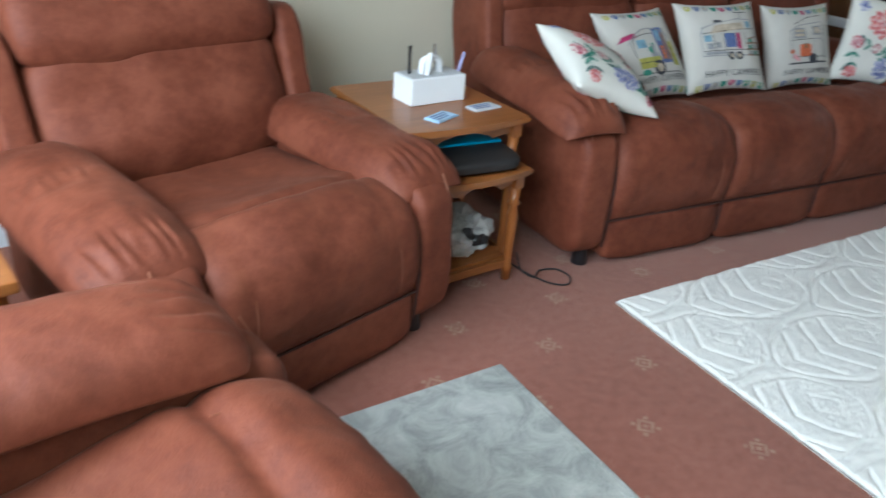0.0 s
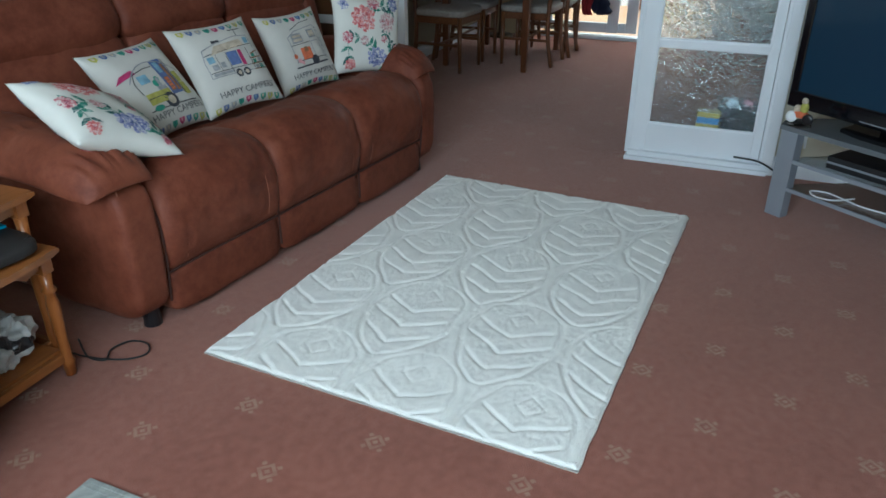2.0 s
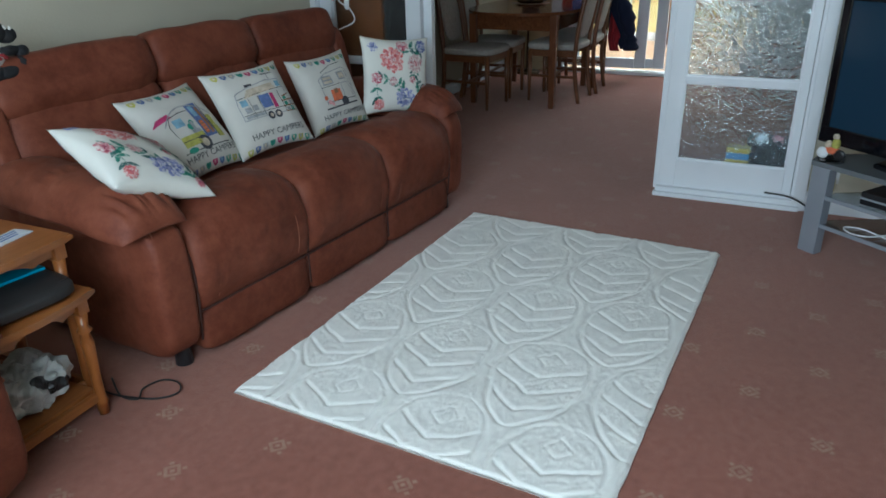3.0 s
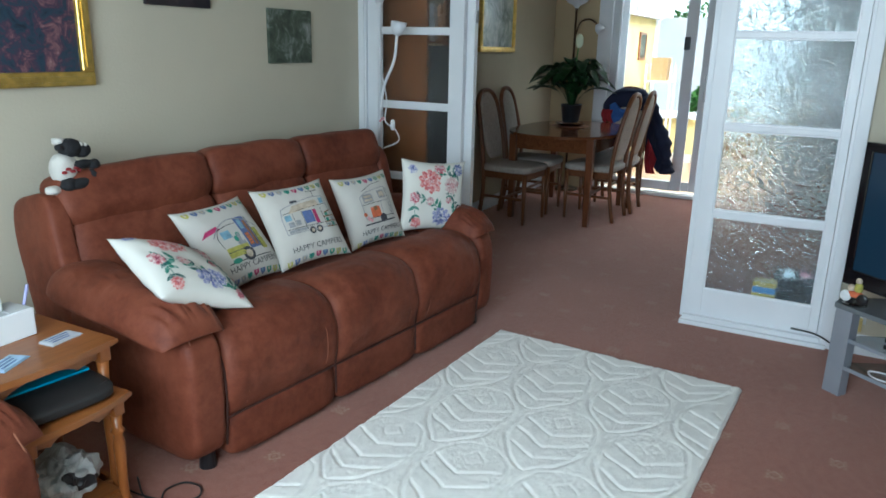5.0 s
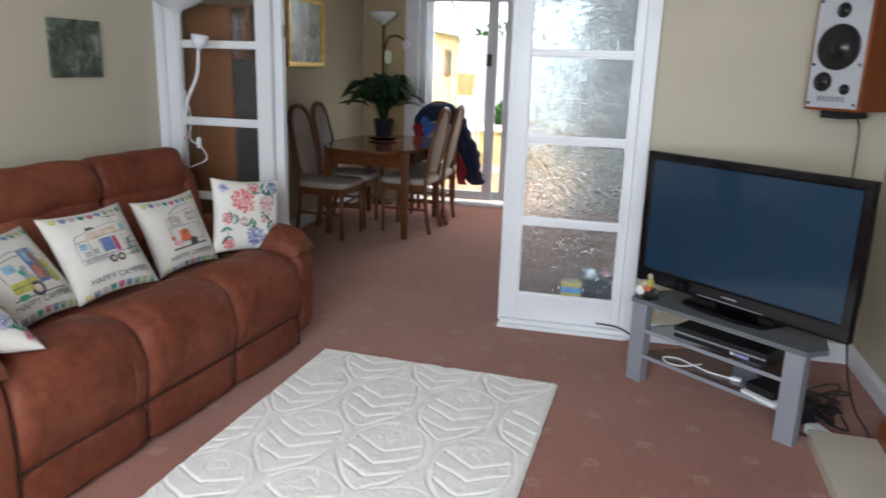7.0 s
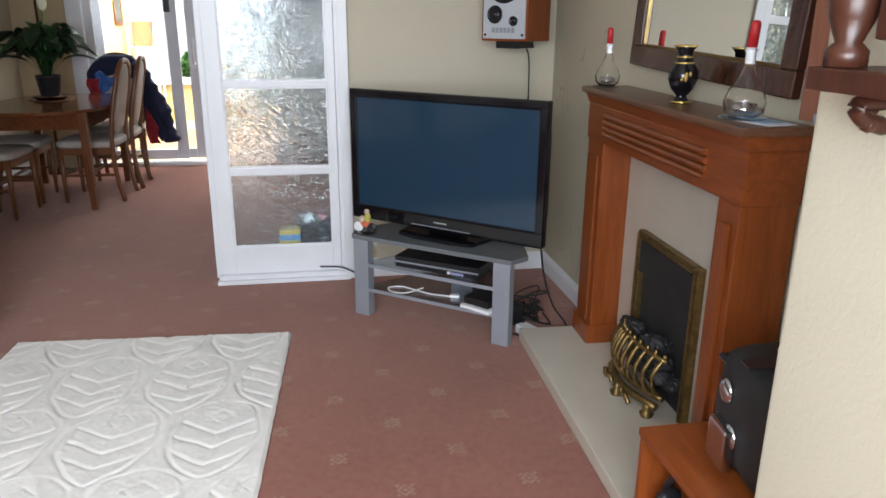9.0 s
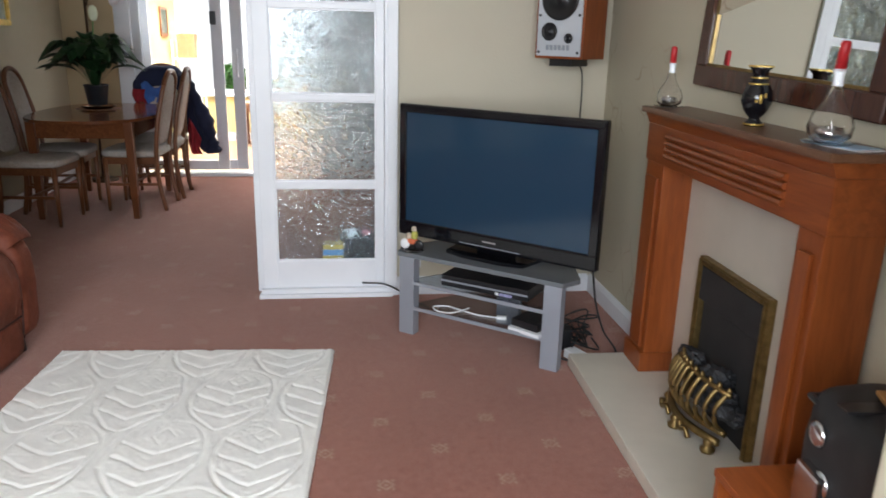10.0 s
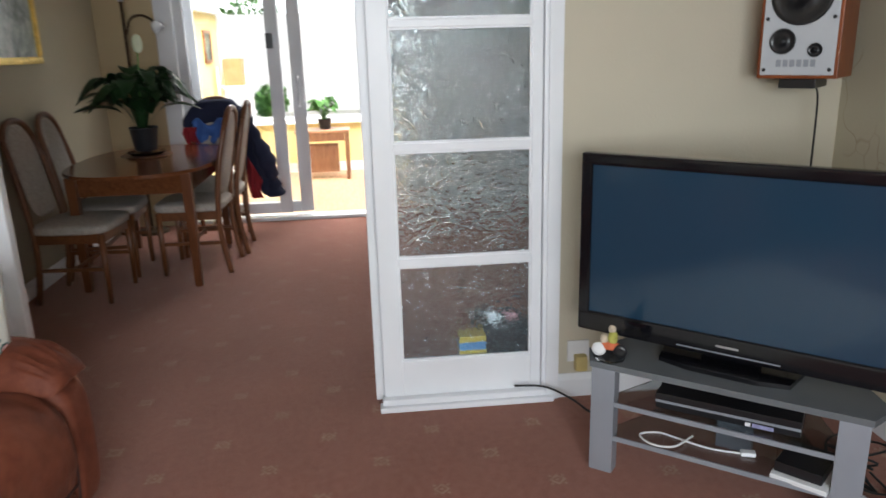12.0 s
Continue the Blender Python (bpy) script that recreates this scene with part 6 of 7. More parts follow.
# ---- dining room ----
table = thing("dining_table", pose(6.50, 2.37, 0), "polished teak dining table with rounded ends", "table")
out = []
for k in range(48):
    a = 2 * math.pi * k / 48
    c, s = math.cos(a), math.sin(a)
    n = 2.7
    r = (abs(c) ** n + abs(s) ** n) ** (-1 / n)
    out.append((0.71 * r * c, 0.46 * r * s))
bm = prism(out, 0.722, 0.745)
bmesh.ops.bevel(bm, geom=[e for e in bm.edges if abs(e.verts[0].co.z - e.verts[1].co.z) < 1e-5], offset=0.006, segments=2, affect="EDGES")
part("tabletop", bm, M_TEAKX, table)
for sx in (-1, 1):
    for sy in (-1, 1):
        bm = box(-0.031, 0.031, -0.031, 0.031, 0.0, 0.7215, 0.006)
        for v in bm.verts:
            f = 0.68 + 0.32 * min(1.0, v.co.z / 0.58)
            v.co.x, v.co.y = v.co.x * f + sx * 0.51, v.co.y * f + sy * 0.335
        part("leg", bm, M_TEAK, table)
    part("apron", box(sx * 0.51 - 0.011, sx * 0.51 + 0.011, -0.303, 0.303, 0.60, 0.7215), M_TEAKX, table)
for sy in (-1, 1):
    part("apron", box(-0.478, 0.478, sy * 0.335 - 0.011, sy * 0.335 + 0.011, 0.60, 0.7215), M_TEAKX, table)


M_CHAIR = timber("chair_wood", (0.105, 0.036, 0.012), (0.19, 0.072, 0.026), 0.35)
M_CHAIRX = timber("chair_wood_lengthwise", (0.105, 0.036, 0.012), (0.19, 0.072, 0.026), 0.35, (9, 1, 1))


def dining_chair(at):
    """A high-backed chair with a padded seat and an arched padded back. Front is towards -y."""
    ob = thing("dining_chair", at, "high-backed wooden dining chair with an oatmeal padded back", "chair", "chairs round the dining table")
    for sx in (-1, 1):
        part("front_leg", lathe([(0.014, 0.0), (0.017, 0.2), (0.021, 0.42)], (sx * 0.19, -0.19, 0), 10), M_CHAIR, ob, smooth=True)
        part("rear_post", tube(smooth_path([(sx * 0.18, 0.235, 0.0), (sx * 0.185, 0.2, 0.22), (sx * 0.19, 0.195, 0.45), (sx * 0.185, 0.23, 0.72), (sx * 0.16, 0.285, 0.97)], 5), 0.018, 8), M_CHAIR, ob, smooth=True)
        part("side_rail", box(sx * 0.19 - 0.009, sx * 0.19 + 0.009, -0.18, 0.19, 0.37, 0.425), M_CHAIRX, ob)
        part("stretcher", box(sx * 0.188 - 0.008, sx * 0.188 + 0.008, -0.18, 0.19, 0.20, 0.222, 0.003), M_CHAIRX, ob)
    part("front_rail", box(-0.175, 0.175, -0.2, -0.182, 0.37, 0.425), M_CHAIRX, ob)
    part("cross_stretcher", box(-0.18, 0.18, -0.01, 0.006, 0.203, 0.221), M_CHAIRX, ob)
    part("top_rail", tube(smooth_path([(-0.16, 0.285, 0.965), (-0.12, 0.296, 1.025), (-0.05, 0.302, 1.062), (0.05, 0.302, 1.062), (0.12, 0.296, 1.025), (0.16, 0.285, 0.965)], 5), 0.019, 8), M_CHAIR, ob, "arched wooden top rail", smooth=True)
    part("seat_pad", puff(0, -0.005, 0.45, 0.225, 0.225, 0.032, 5.0, 12, lambda q, w: w + Vector((0, 0, 0.012 * (1 - q.x * q.x) * (1 - q.y * q.y) if q.z > 0 else 0))), M_SEATCLOTH, ob, "oatmeal cloth seat", smooth=True)

    def arch_fn(q, w):
        f = w.copy()
        f.x *= 1 - 0.30 * max(0.0, q.z) ** 3
        return f

    bm = puff(0, 0, 0, 0.135, 0.018, 0.27, 4.0, 14, arch_fn)
    moved(bm, Matrix.Translation((0, 0.245, 0.775)) @ Matrix.Rotation(radians(-11.5), 4, "X"))
    part("back_pad", bm, M_SEATCLOTH, ob, "oatmeal padded back", smooth=True)
    return ob


first = dining_chair(pose(6.43, 2.11, 0, 0, 0, 178))
# south side chairs face north, north side chairs face south, one at the far end
copy_thing(first, pose(6.86, 2.08, 0, 0, 0, 182))
copy_thing(first, pose(5.95, 2.67, 0, 0, 0, -4))
copy_thing(first, pose(6.43, 2.68, 0, 0, 0, 3))
copy_thing(first, pose(7.12, 2.12, 0, 0, 0, -92))

jacket = thing("jacket", pose(7.40, 2.10, 0), "navy fleece jacket with red lining on a chair back", "jacket")


def hung_cloth(y0, y1, top, low, x, thick, k, bm=None):
    """Cloth hanging between y0 and y1 (north to south) with its top and hem given along the way, folded and padded."""
    bm = bm or bmesh.new()
    n, m = 26, 24
    for side in (-1, 1):
        grid = []
        for i in range(n + 1):
            a = i / n
            row = []
            for j in range(m + 1):
                b = j / m
                z = top(a) + (low(a) - top(a)) * b
                edge = (1 - (2 * a - 1) ** 6) ** 0.5 * min(1.0, (1 - (2 * b - 1) ** 8)) ** 0.5
                fold = 0.016 * math.sin(a * 17 + k + 2 * b) * b + 0.02 * noise.noise(Vector((a * 4 + k, b * 3, k)))
                row.append(bm.verts.new((x + side * thick * edge * (0.6 + 0.4 * (1 - b)) + fold + 0.05 * b, y0 + (y1 - y0) * a + 0.012 * math.sin(b * 5 + k), z)))
            grid.append(row)
        for i in range(n):
            for j in range(m):
                bm.faces.new((grid[i][j], grid[i + 1][j], grid[i + 1][j + 1], grid[i][j + 1]))
    bmesh.ops.remove_doubles(bm, verts=bm.verts, dist=1e-4)
    return bm


def shoulder(a):
    return 1.065 - 0.16 * max(0.0, 1 - a / 0.3) ** 2 - 0.62 * max(0.0, (a - 0.58) / 0.42) ** 1.5


def hem(a):
    return 0.62 - 0.34 * max(0.0, min(1.0, (a - 0.45) / 0.4))


part("body", hung_cloth(0.26, -0.40, shoulder, hem, 0.0, 0.065, 1.0), M_NAVY, jacket, smooth=True)
part("sleeve", tube(smooth_path([(-0.02, -0.12, 0.98), (-0.03, -0.24, 0.84), (-0.02, -0.33, 0.62), (0.0, -0.385, 0.42), (0.0, -0.40, 0.28)], 6), 0.06, 12, None, [0.05 + 0.014 * math.sin(0.6 * k) + 0.01 * (k % 3) for k in range(25)]), M_NAVY, jacket, smooth=True)
part("lining", hung_cloth(-0.20, -0.30, lambda a: 0.62 - 0.2 * a, lambda a: 0.27, -0.075, 0.018, 5.0), M_REDCLOTH, jacket, "crimson lining", smooth=True)
part("chest_panel", hung_cloth(0.19, -0.06, lambda a: 0.90 + 0.03 * math.sin(a * 9), lambda a: 0.72, -0.085, 0.014, 4.0), M_BLUECLOTH, jacket, "bright blue chest panel", smooth=True)
part("chest_trim", hung_cloth(0.255, 0.15, lambda a: 0.86, lambda a: 0.70, -0.08, 0.016, 6.0), M_REDCLOTH, jacket, "crimson trim", smooth=True)


def plant(at, label, leaves, reach, height, mat, pot_r, pot_h, seed, flower=True, wide=0.05):
    ob = thing("pot_plant", at, label, "plant")
    rnd = random.Random(seed)
    part("pot", lathe([(pot_r * 0.72, 0.0), (pot_r * 0.8, 0.01), (pot_r, pot_h), (pot_r * 1.06, pot_h + 0.005), (pot_r * 1.02, pot_h + 0.012), (pot_r * 0.9, pot_h - 0.005), (0.0, pot_h - 0.012)], (0, 0, 0), 22), M_SOIL, ob, "dark pot", smooth=True)
    for k in range(leaves):
        a = 2.4 * k + rnd.uniform(-0.4, 0.4)
        r = reach * rnd.uniform(0.45, 1.0)
        top = pot_h + height * rnd.uniform(0.45, 1.0) * (1.15 - 0.4 * r / reach)
        d = Vector((math.cos(a), math.sin(a), 0))
        side = Vector((-d.y, d.x, 0))
        end = pot_h + (top - pot_h) * rnd.uniform(0.55, 0.95)
        line = smooth_path([Vector((0, 0, pot_h - 0.02)) + d * 0.02, d * r * 0.3 + Vector((0, 0, pot_h + (top - pot_h) * 0.75)), d * r * 0.62 + Vector((0, 0, top)), d * r + Vector((0, 0, end))], 5)
        bm = bmesh.new()
        n = len(line)
        rows = []
        w0 = wide * rnd.uniform(0.75, 1.15)
        for i, p in enumerate(line):
            s = i / (n - 1)
            w = 0.004 if s < 0.35 else w0 * math.sin(math.pi * min(1.0, (s - 0.33) / 0.67)) ** 0.8 + 0.001
            fold = Vector((0, 0, 0.35 * w))
            rows.append([bm.verts.new(p - side * w + fold), bm.verts.new(p), bm.verts.new(p + side * w + fold)])
        for r0, r1 in zip(rows, rows[1:]):
            for j in range(2):
                bm.faces.new((r0[j], r0[j + 1], r1[j + 1], r1[j]))
        bmesh.ops.solidify(bm, geom=bm.faces[:], thickness=0.0012)
        part("leaf", bm, mat, ob, smooth=True)
    if flower:
        part("flower_stem", tube(smooth_path([(0, 0, pot_h), (0.01, -0.01, pot_h + 0.3), (0.0, -0.03, pot_h + 0.52)], 5), 0.005, 6), M_LEAFB, ob, smooth=True)
        part("spathe", puff(0.0, -0.035, pot_h + 0.56, 0.012, 0.035, 0.06, 2.2, 10), plain("cream_spathe", (0.66, 0.7, 0.5), 0.5), ob, "pale cream flower", smooth=True)
    return ob


plant(pose(6.70, 2.46, 0.775), "peace lily with dark leaves potted on the dining table", 70, 0.44, 0.44, M_LEAF, 0.092, 0.15, 21, True, 0.06)
dish = thing("glass_dish", pose(6.70, 2.46, 0.746), "shallow glass dish under the pot plant", "dish")
part("dish", lathe([(0.0, 0.0), (0.10, 0.0), (0.135, 0.022), (0.13, 0.026), (0.095, 0.008), (0.0, 0.028)], (0, 0, 0), 26), M_CLEAR, dish, smooth=True)
part("place_mat", prism([(0.17 * math.cos(2 * math.pi * k / 30), 0.17 * math.sin(2 * math.pi * k / 30)) for k in range(30)], -0.0005, 0.0), M_TEAK, dish)

uplighter(pose(7.50, 2.74, 0, 0, 0, 0), "bronze floor lamp with white bowl shade in the corner", 1.91, 0.135, plain("dark_bronze", (0.09, 0.06, 0.035), 0.4, 0.7), [(0.0, -0.01, 1.56), (0.0, -0.05, 1.67), (0.0, -0.13, 1.70), (0.0, -0.2, 1.67), (0.0, -0.215, 1.65)])

# bookcase behind the glazed screen
M_WARDROBE = timber("warm_brown_board", (0.10, 0.034, 0.010), (0.19, 0.068, 0.02), 0.4)
book = thing("bookcase", pose(4.52, 2.70, 0), "brown wooden bookcase standing behind the glazed screen", "bookcase")
part("back_board", box(-0.13, -0.115, -0.05, 0.30, 0.02, 1.72), M_WARDROBE, book)
for y0, y1 in ((-0.18, -0.161), (0.301, 0.32)):
    part("side", box(-0.13, 0.16, y0, y1, 0.001, 1.74), M_BOOKCASE, book)
for z in (0.02, 0.4, 0.78, 1.12, 1.43, 1.72):
    part("shelf", box(-0.114, 0.16, -0.16, 0.30, z, z + 0.018), M_BOOKCASE, book)
for k in range(20):
    rr = random.Random(k)
    z = (1.448, 1.138, 0.798)[k % 3]
    y = -0.155 + 0.06 * (k // 3)
    b = thing("book", pose(4.55, 2.70 + y + 0.002, z + 0.0005), "closed book standing on the bookcase shelf", "book", "books on the bookcase")
    part("cover", box(-0.06, 0.09, 0, 0.028 + 0.02 * rr.random(), 0, 0.2 + 0.04 * rr.random(), 0.002), INK[("brown", "ink", "brown", "grey", "brown", "ink")[rr.randrange(6)]], b)
cabd = thing("sideboard", pose(4.52, 2.43, 0), "tall narrow brown sideboard standing behind the glazed screen", "sideboard")
part("body", box(-0.12, 0.08, -0.02, 0.085, 0.06, 1.42, 0.004), M_WARDROBE, cabd)
part("plinth", box(-0.11, 0.07, -0.012, 0.08, 0.001, 0.059), M_BOOKCASE, cabd)
part("end_panel", box(-0.15, -0.1365, -0.02, 0.20, 0.06, 1.42), M_SOOT, cabd, "black end panel")
part("top", box(-0.136, 0.085, -0.026, 0.088, 1.421, 1.44, 0.004), M_BOOKCASE, cabd)
for x, h, ink in ((-0.10, 0.30, "ink"), (-0.06, 0.27, "grey"), (-0.01, 0.29, "stone"), (0.05, 0.26, "ink")):
    mag = thing("magazine", pose(4.52 + x, 2.43, 1.4405), "upright magazine standing on the sideboard", "magazine", "magazines on the sideboard")
    part("cover", box(-0.008, 0.008, -0.018, 0.08, 0.0, h, 0.001), INK[ink], mag)
    part("pages", box(-0.006, 0.006, -0.0195, -0.0182, 0.004, h - 0.004), M_PAPERWHITE, mag)

# box and tin on the floor behind the right-hand leaf
tin = thing("tin", pose(4.293, 0.535, 0.001), "blue and yellow tin on the floor behind the glass", "tin")
part("body", box(-0.04, 0.04, -0.055, 0.055, 0.0, 0.27, 0.006), plain("tin_blue", (0.08, 0.2, 0.38), 0.4), tin)
part("band", box(-0.0415, 0.0415, -0.0565, 0.0565, 0.245, 0.272, 0.003), plain("tin_yellow", (0.42, 0.28, 0.04), 0.4), tin)
part("band", box(-0.0415, 0.0415, -0.0565, 0.0565, 0.19, 0.212, 0.003), plain("tin_yellow_band", (0.42, 0.28, 0.04), 0.4), tin)
crate = thing("crate", pose(4.385, 0.40, 0.001), "black crate with white odds and ends behind the glass", "crate")
part("body", box(-0.048, 0.15, -0.12, 0.10, 0.0, 0.29, 0.008), M_BLACK, crate)
part("bundle", puff(-0.02, 0.03, 0.307, 0.03, 0.03, 0.025, 2.4, 10, lambda q, w: w + q * 0.012 * noise.noise(w * 40)), M_PAPERWHITE, crate, "white crumpled bundle", smooth=True)
part("bundle", puff(0.0, -0.05, 0.304, 0.03, 0.025, 0.02, 2.4, 10, lambda q, w: w + q * 0.012 * noise.noise(w * 40)), INK["rose"], crate, smooth=True)

# ---- patio door and conservatory ----
pd = setting("patio_door", box(PATIO + 0.005, PATIO + 0.10, 2.435, 2.572, 0.031, 2.19, 0.006), M_UPVC, "white sliding patio door, partly open")
part("frame", box(PATIO + 0.02, PATIO + 0.10, 0.78, 0.85, 0.03, 2.19, 0.006), M_UPVC, pd)
part("frame", box(PATIO + 0.021, PATIO + 0.099, 0.851, 2.434, 2.12, 2.19, 0.006), M_UPVC, pd)
part("sill", box(PATIO - 0.03, PATIO + 0.13, 0.78, 2.572, 0.001, 0.03, 0.006), M_UPVC, pd, "white threshold")
for x, y0, y1 in ((PATIO + 0.04, 1.615, 2.43), (PATIO + 0.078, 1.44, 2.36)):
    part("leaf_stile", box(x - 0.016, x + 0.016, y0, y0 + 0.105, 0.06, 2.115, 0.005), M_UPVC, pd)
    part("leaf_stile", box(x - 0.016, x + 0.016, y1 - 0.075, y1, 0.06, 2.115, 0.005), M_UPVC, pd)
    part("leaf_rail", box(x - 0.016, x + 0.016, y0 + 0.106, y1 - 0.076, 0.06, 0.15, 0.005), M_UPVC, pd)
    part("leaf_rail", box(x - 0.016, x + 0.016, y0 + 0.106, y1 - 0.076, 2.05, 2.115, 0.005), M_UPVC, pd)
    p = part("pane", box(x - 0.004, x + 0.004, y0 + 0.103, y1 - 0.073, 0.147, 2.053), M_CLEAR, pd, "clear glass")
    p.visible_shadow = False
part("latch", box(PATIO + 0.004, PATIO + 0.0235, 1.665, 1.72, 1.43, 1.55, 0.004), M_BLACK, pd, "black latch")
part("door_handle", tube(smooth_path([(PATIO + 0.06, 1.49, 1.20), (PATIO + 0.01, 1.49, 1.18), (PATIO + 0.0, 1.49, 1.08), (PATIO + 0.01, 1.49, 0.98), (PATIO + 0.06, 1.49, 0.96)], 5), 0.012, 8), M_UPVC, pd, "white pull handle", smooth=True)

CX0, CX1, CY0, CY1 = PATIO + 0.14, 10.2, 0.0, 2.57
setting("floor_conservatory", box(CX0, CX1 + 0.1, CY0 - 0.1, CY1 + 0.1, -0.12, 0.004), M_TILE, "pale wooden conservatory floor")
SILL = 0.57
setting("wall_dwarf_east", box(CX1, CX1 + 0.14, CY0 - 0.1, CY1 + 0.1, 0, SILL), M_YELLOW, "low yellow painted conservatory wall")
setting("wall_dwarf_south", box(CX0, CX1, CY0 - 0.1, CY0, 0, SILL), M_YELLOW, "low yellow painted conservatory wall")
setting("wall_conservatory_north", box(CX0, CX1, CY1, CY1 + 0.1, 0, 1.80), M_YELLOW, "yellow painted conservatory side wall")
setting("wall_conservatory_upper", box(CX0, CX1, CY1 + 0.02, CY1 + 0.1, 1.822, 2.6), M_CEIL, "white boarded strip above the yellow wall")
setting("trim_plate_shelf", box(CX0, CX1, CY1 - 0.09, CY1 + 0.1, 1.801, 1.82, 0.004), M_UPVC, "narrow white plate shelf along the wall")
M_PLATE = blotches("patterned_china", [(0.35, (0.05, 0.06, 0.08)), (0.5, (0.5, 0.52, 0.52)), (0.6, (0.75, 0.76, 0.74))], 22.0, 0.25)
for x, r, face in ((8.25, 0.12, M_BLACK), (8.95, 0.1, M_PLATE), (9.5, 0.14, M_PLATE)):
    pl = thing("plate", pose(x, CY1 - 0.045, 1.821, 12, 0, 0), "round patterned china plate standing on the plate shelf", "plate", "plates on the shelf")
    dish_bm = lathe([(0.0, 0.0), (r * 0.62, 0.002), (r * 0.7, 0.010), (r, 0.018), (r, 0.022), (r * 0.68, 0.015), (0.0, 0.006)], (0, 0, 0), 26)
    part("rim", moved(dish_bm, Matrix.Translation((0, 0, r)) @ Matrix.Rotation(radians(90), 4, "X")), face, pl, smooth=True)
    part("wire_stand", tube([(-0.05, -0.03, 0.004), (0.0, 0.0, 0.02), (0.05, -0.03, 0.004)], 0.003, 5), M_BLACK, pl)
setting("baseboard_conservatory", box(CX1 - 0.014, CX1 - 0.001, CY0, CY1, 0.005, 0.11), M_WHITE)
cw = setting("window_conservatory", box(CX1 - 0.06, CX1 + 0.16, CY0 - 0.1, CY1 + 0.05, SILL + 0.002, SILL + 0.03, 0.005), M_UPVC, "white conservatory window frames")
for k in range(4):
    y = CY0 + (CY1 - CY0) * k / 3
    part("mullion", box(CX1 + 0.02, CX1 + 0.08, y - 0.035, y + 0.035, SILL + 0.031, 2.08, 0.004), M_UPVC, cw)
for z in (SILL + 0.031, 2.02):
    part("transom", box(CX1 + 0.024, CX1 + 0.076, CY0, CY1, z, z + 0.055, 0.004), M_UPVC, cw)
for k in range(6):
    x = CX0 + (CX1 - CX0) * k / 5
    part("mullion", box(x - 0.03, x + 0.03, CY0 - 0.08, CY0 - 0.02, SILL, 2.08, 0.004), M_UPVC, cw)
part("eaves_beam", box(CX0, CX1 + 0.14, CY0 - 0.09, CY0 - 0.01, 2.081, 2.16), M_UPVC, cw)
part("eaves_beam", box(CX1 + 0.01, CX1 + 0.10, CY0, CY1 + 0.1, 2.082, 2.161), M_UPVC, cw)
roof = setting("roof_conservatory", box(CX0, CX0 + 0.05, CY0 - 0.1, CY1 + 0.1, 2.5, 2.58), M_UPVC, "white glazing bars of the conservatory roof")
for k in range(7):
    y = CY0 + (CY1 - CY0) * k / 6
    part("glazing_bar", tube([(CX0 + 0.05, y, 2.52), (CX1 + 0.1, y, 2.15)], 0.025, 6), M_UPVC, roof)

M_POLY = glass("cloudy_polycarbonate", (0.93, 0.95, 0.94), 0.6)
for k in range(6):
    ya, yb = CY0 + (CY1 - CY0) * k / 6 + 0.02, CY0 + (CY1 - CY0) * (k + 1) / 6 - 0.02
    bm = bmesh.new()
    low = [bm.verts.new(p) for p in ((CX0 + 0.05, ya, 2.53), (CX1 + 0.1, ya, 2.16), (CX1 + 0.1, yb, 2.16), (CX0 + 0.05, yb, 2.53))]
    high = [bm.verts.new(v.co + Vector((0, 0, 0.012))) for v in low]
    bm.faces.new(low[::-1])
    bm.faces.new(high)
    for i in range(4):
        bm.faces.new((low[i], low[(i + 1) % 4], high[(i + 1) % 4], high[i]))
    part("roof_sheet", bm, M_POLY, roof, "cloudy white roof sheet").visible_shadow = False

M_DARKOAK = timber("brown_oak", (0.15, 0.06, 0.025), (0.24, 0.11, 0.05), 0.4)
ct2 = thing("console_table", pose(9.75, 1.45, 0.004), "small wooden nest table in the conservatory", "table")
part("tabletop", box(-0.19, 0.19, -0.30, 0.30, 0.52, 0.545, 0.004), plain("brown_table_top", (0.34, 0.17, 0.09), 0.4), ct2)
for sx in (-1, 1):
    for sy in (-1, 1):
        part("leg", box(sx * 0.165 - 0.018, sx * 0.165 + 0.018, sy * 0.265 - 0.018, sy * 0.265 + 0.018, 0, 0.519, 0.003), M_DARKOAK, ct2)
part("apron", box(-0.178, -0.16, -0.245, 0.245, 0.43, 0.519), M_DARKOAK, ct2)
part("inner_panel", box(-0.13, -0.115, -0.17, 0.17, 0.08, 0.4), M_DARKOAK, ct2)
plant(pose(9.75, 1.42, 0.551), "leafy green pot plant on the conservatory table", 26, 0.24, 0.26, M_LEAFB, 0.075, 0.10, 5, False, 0.05)
rack = thing("shelf_rack", pose(9.8, 2.36, 0.005), "slim white rack of open shelves in the conservatory", "rack")
for sx in (-1, 1):
    for sy in (-1, 1):
        part("post", box(sx * 0.14 - 0.01, sx * 0.14 + 0.01, sy * 0.15 - 0.01, sy * 0.15 + 0.01, 0, 1.25), M_UPVC, rack)
for z in (0.12, 0.6, 1.035):
    part("shelf", box(-0.149, 0.149, -0.159, 0.159, z, z + 0.015), M_UPVC, rack)
pk = thing("cardboard_box", pose(9.8, 2.36, 1.056), "upright tan cardboard box on the white rack", "box")
part("carton", box(-0.1, 0.1, -0.10, 0.10, 0.0, 0.275, 0.004), plain("tan_card", (0.42, 0.26, 0.12), 0.8), pk)
part("flap", box(-0.1, 0.02, -0.098, 0.098, 0.2755, 0.28), plain("tan_card_flap", (0.45, 0.29, 0.14), 0.8), pk)
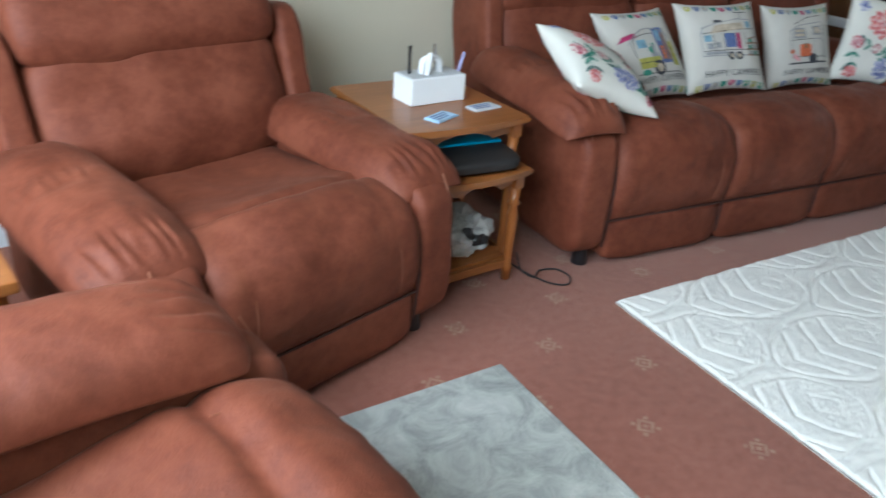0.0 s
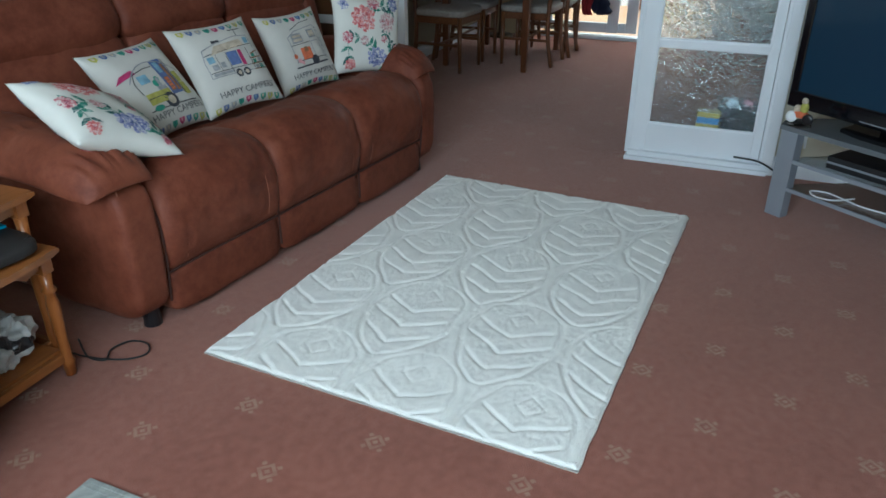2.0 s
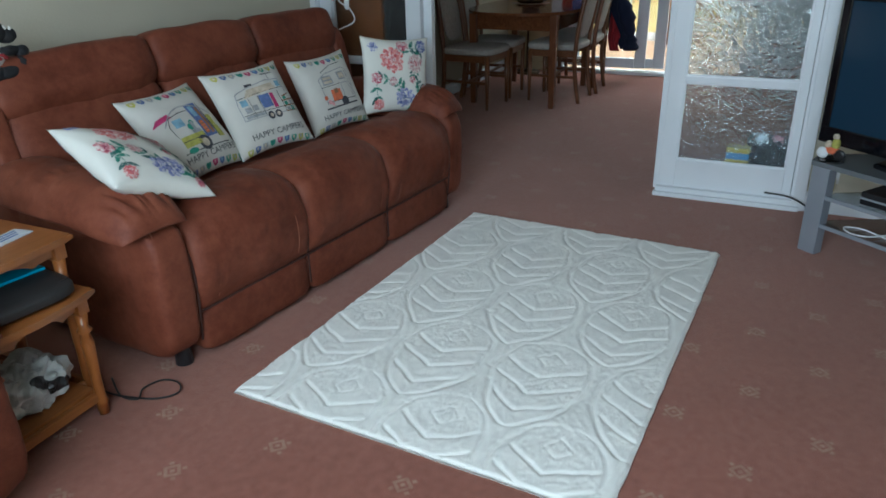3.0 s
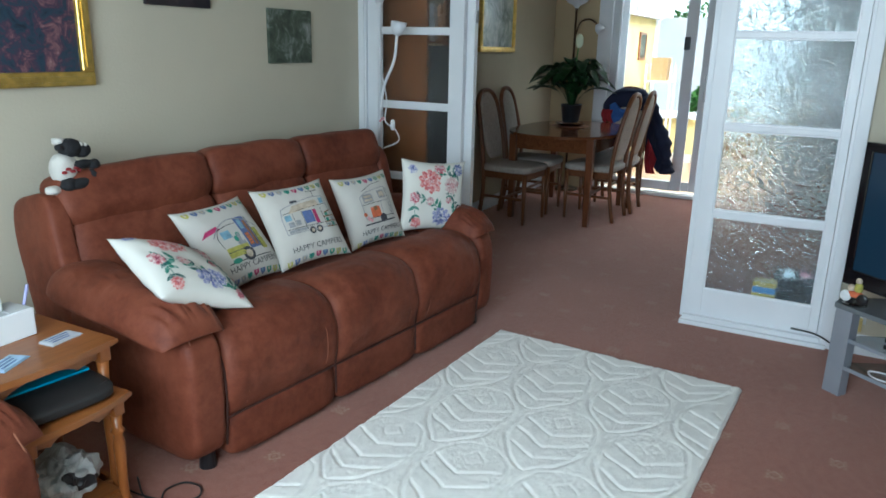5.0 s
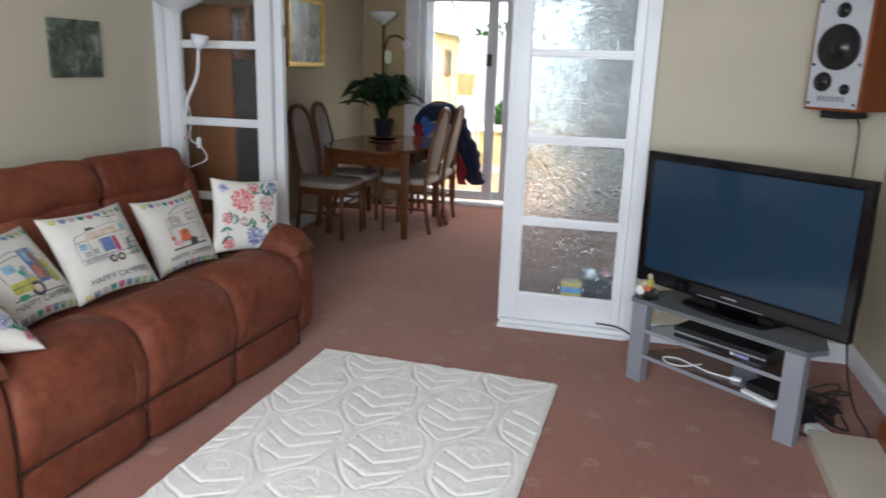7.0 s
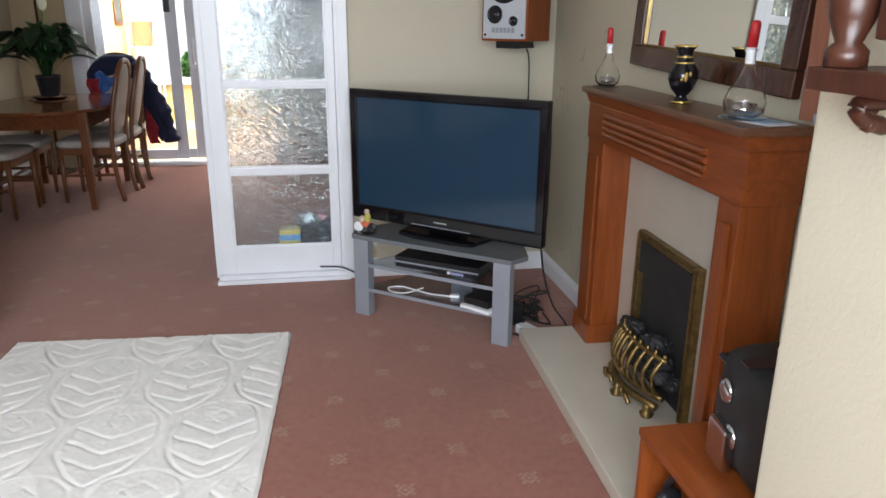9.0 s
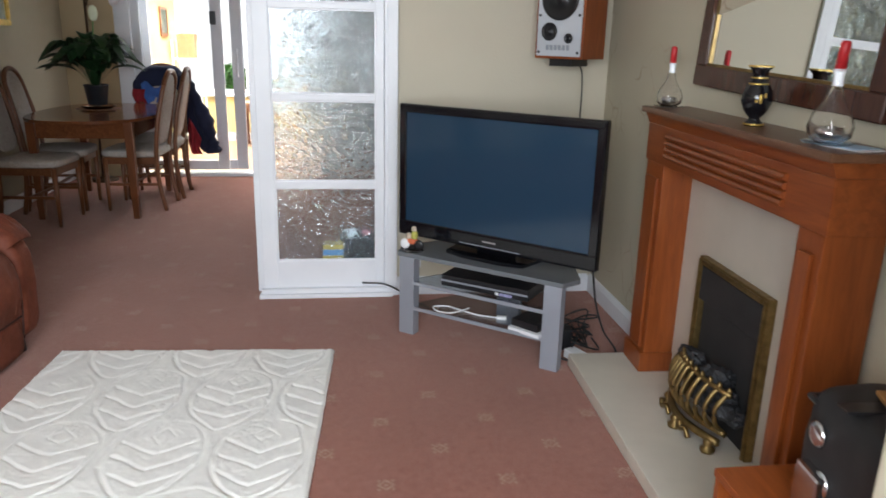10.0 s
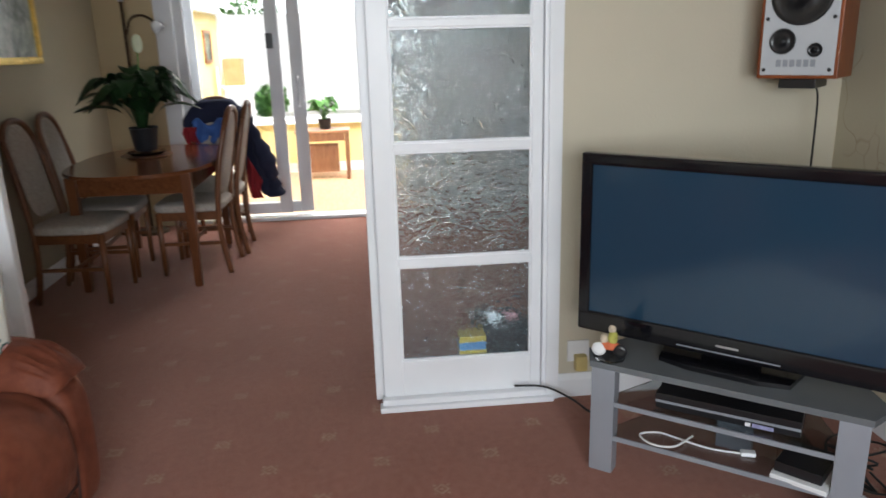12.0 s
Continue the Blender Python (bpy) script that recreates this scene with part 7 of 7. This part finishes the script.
picture("picture", 9.39, 9.73, 1.30, 1.63, CY1 - 0.001, 0.03, 0.02, (M_BRIDGE, M_OAK), "small framed picture on the yellow wall")
picture("picture", 8.3, 8.52, 1.2, 1.5, CY1 - 0.001, 0.02, 0.02, (M_DUSK, M_BLACK), "dark framed picture on the yellow wall")

# ---- garden beyond the glass ----
setting("ground", box(-60, 70, -60, 60, -0.30, -0.14), M_GARDEN, "grass and paving round the house")


def shrub(x, y, r, h, seed):
    rnd = random.Random(seed)
    ob = thing("shrub", pose(x, y, -0.14), "leafy green garden shrub beyond the conservatory", "shrub", "garden shrubs")
    part("trunk", tube([(0, 0, 0), (0.03, 0.02, h * 0.5), (0.0, 0.0, h * 0.8)], 0.05, 8, None, [0.07, 0.05, 0.02]), M_BOOKCASE, ob)
    verts, faces = [], []
    for k in range(900):
        d = Vector((rnd.gauss(0, 1), rnd.gauss(0, 1), rnd.gauss(0, 1))).normalized()
        rad = rnd.uniform(0.55, 1.0) * (1 + 0.3 * noise.noise(d * 2.3 + Vector((seed, 0, 0))))
        p = Vector((d.x * r * rad, d.y * r * rad, h * 0.55 + d.z * h * 0.45 * rad))
        a = Vector((rnd.uniform(-1, 1), rnd.uniform(-1, 1), rnd.uniform(-1, 1))).normalized() * 0.11
        b = a.cross(Vector((rnd.uniform(-1, 1), rnd.uniform(-1, 1), 1))).normalized() * 0.05
        n0 = len(verts)
        verts += [p - a, p + b, p + a, p - b]
        faces.append((n0, n0 + 1, n0 + 2, n0 + 3))
    me = bpy.data.meshes.new("crown")
    me.from_pydata(verts, [], faces)
    me.materials.append(M_LEAFB)
    c = new("crown", me)
    c.parent = ob


for k, (x, y, r, h) in enumerate(((22.0, 4.0, 1.1, 3.0), (18.2, 3.1, 0.35, 0.75), (22.0, -2.5, 1.2, 3.2))):
    shrub(x, y, r, h, k + 1)
setting("fence_garden", box(20.5, 20.6, -14, 16, -0.14, 2.25), plain("pale_fence", (0.85, 0.85, 0.82), 0.9, vary=0.05), "pale garden fence")
# Glowing panel stands in for the overexposed outdoors; its haze is painted.
m, t, b = material("overexposed_glow")
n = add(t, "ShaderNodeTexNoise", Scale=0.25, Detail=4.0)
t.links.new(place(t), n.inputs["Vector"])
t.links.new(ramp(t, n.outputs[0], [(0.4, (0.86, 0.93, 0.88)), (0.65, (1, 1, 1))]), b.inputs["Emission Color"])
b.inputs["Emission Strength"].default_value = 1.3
setting("backdrop", box(56, 56.2, -40, 45, -0.14, 16), m, "glowing panel standing in for washed-out daylight beyond the garden")
setting("house_front_ground", box(-14.2, -14, -20, 20, -0.14, 3.5), plain("pale_render", (0.5, 0.48, 0.44), 0.9), "pale rendered wall across the street")
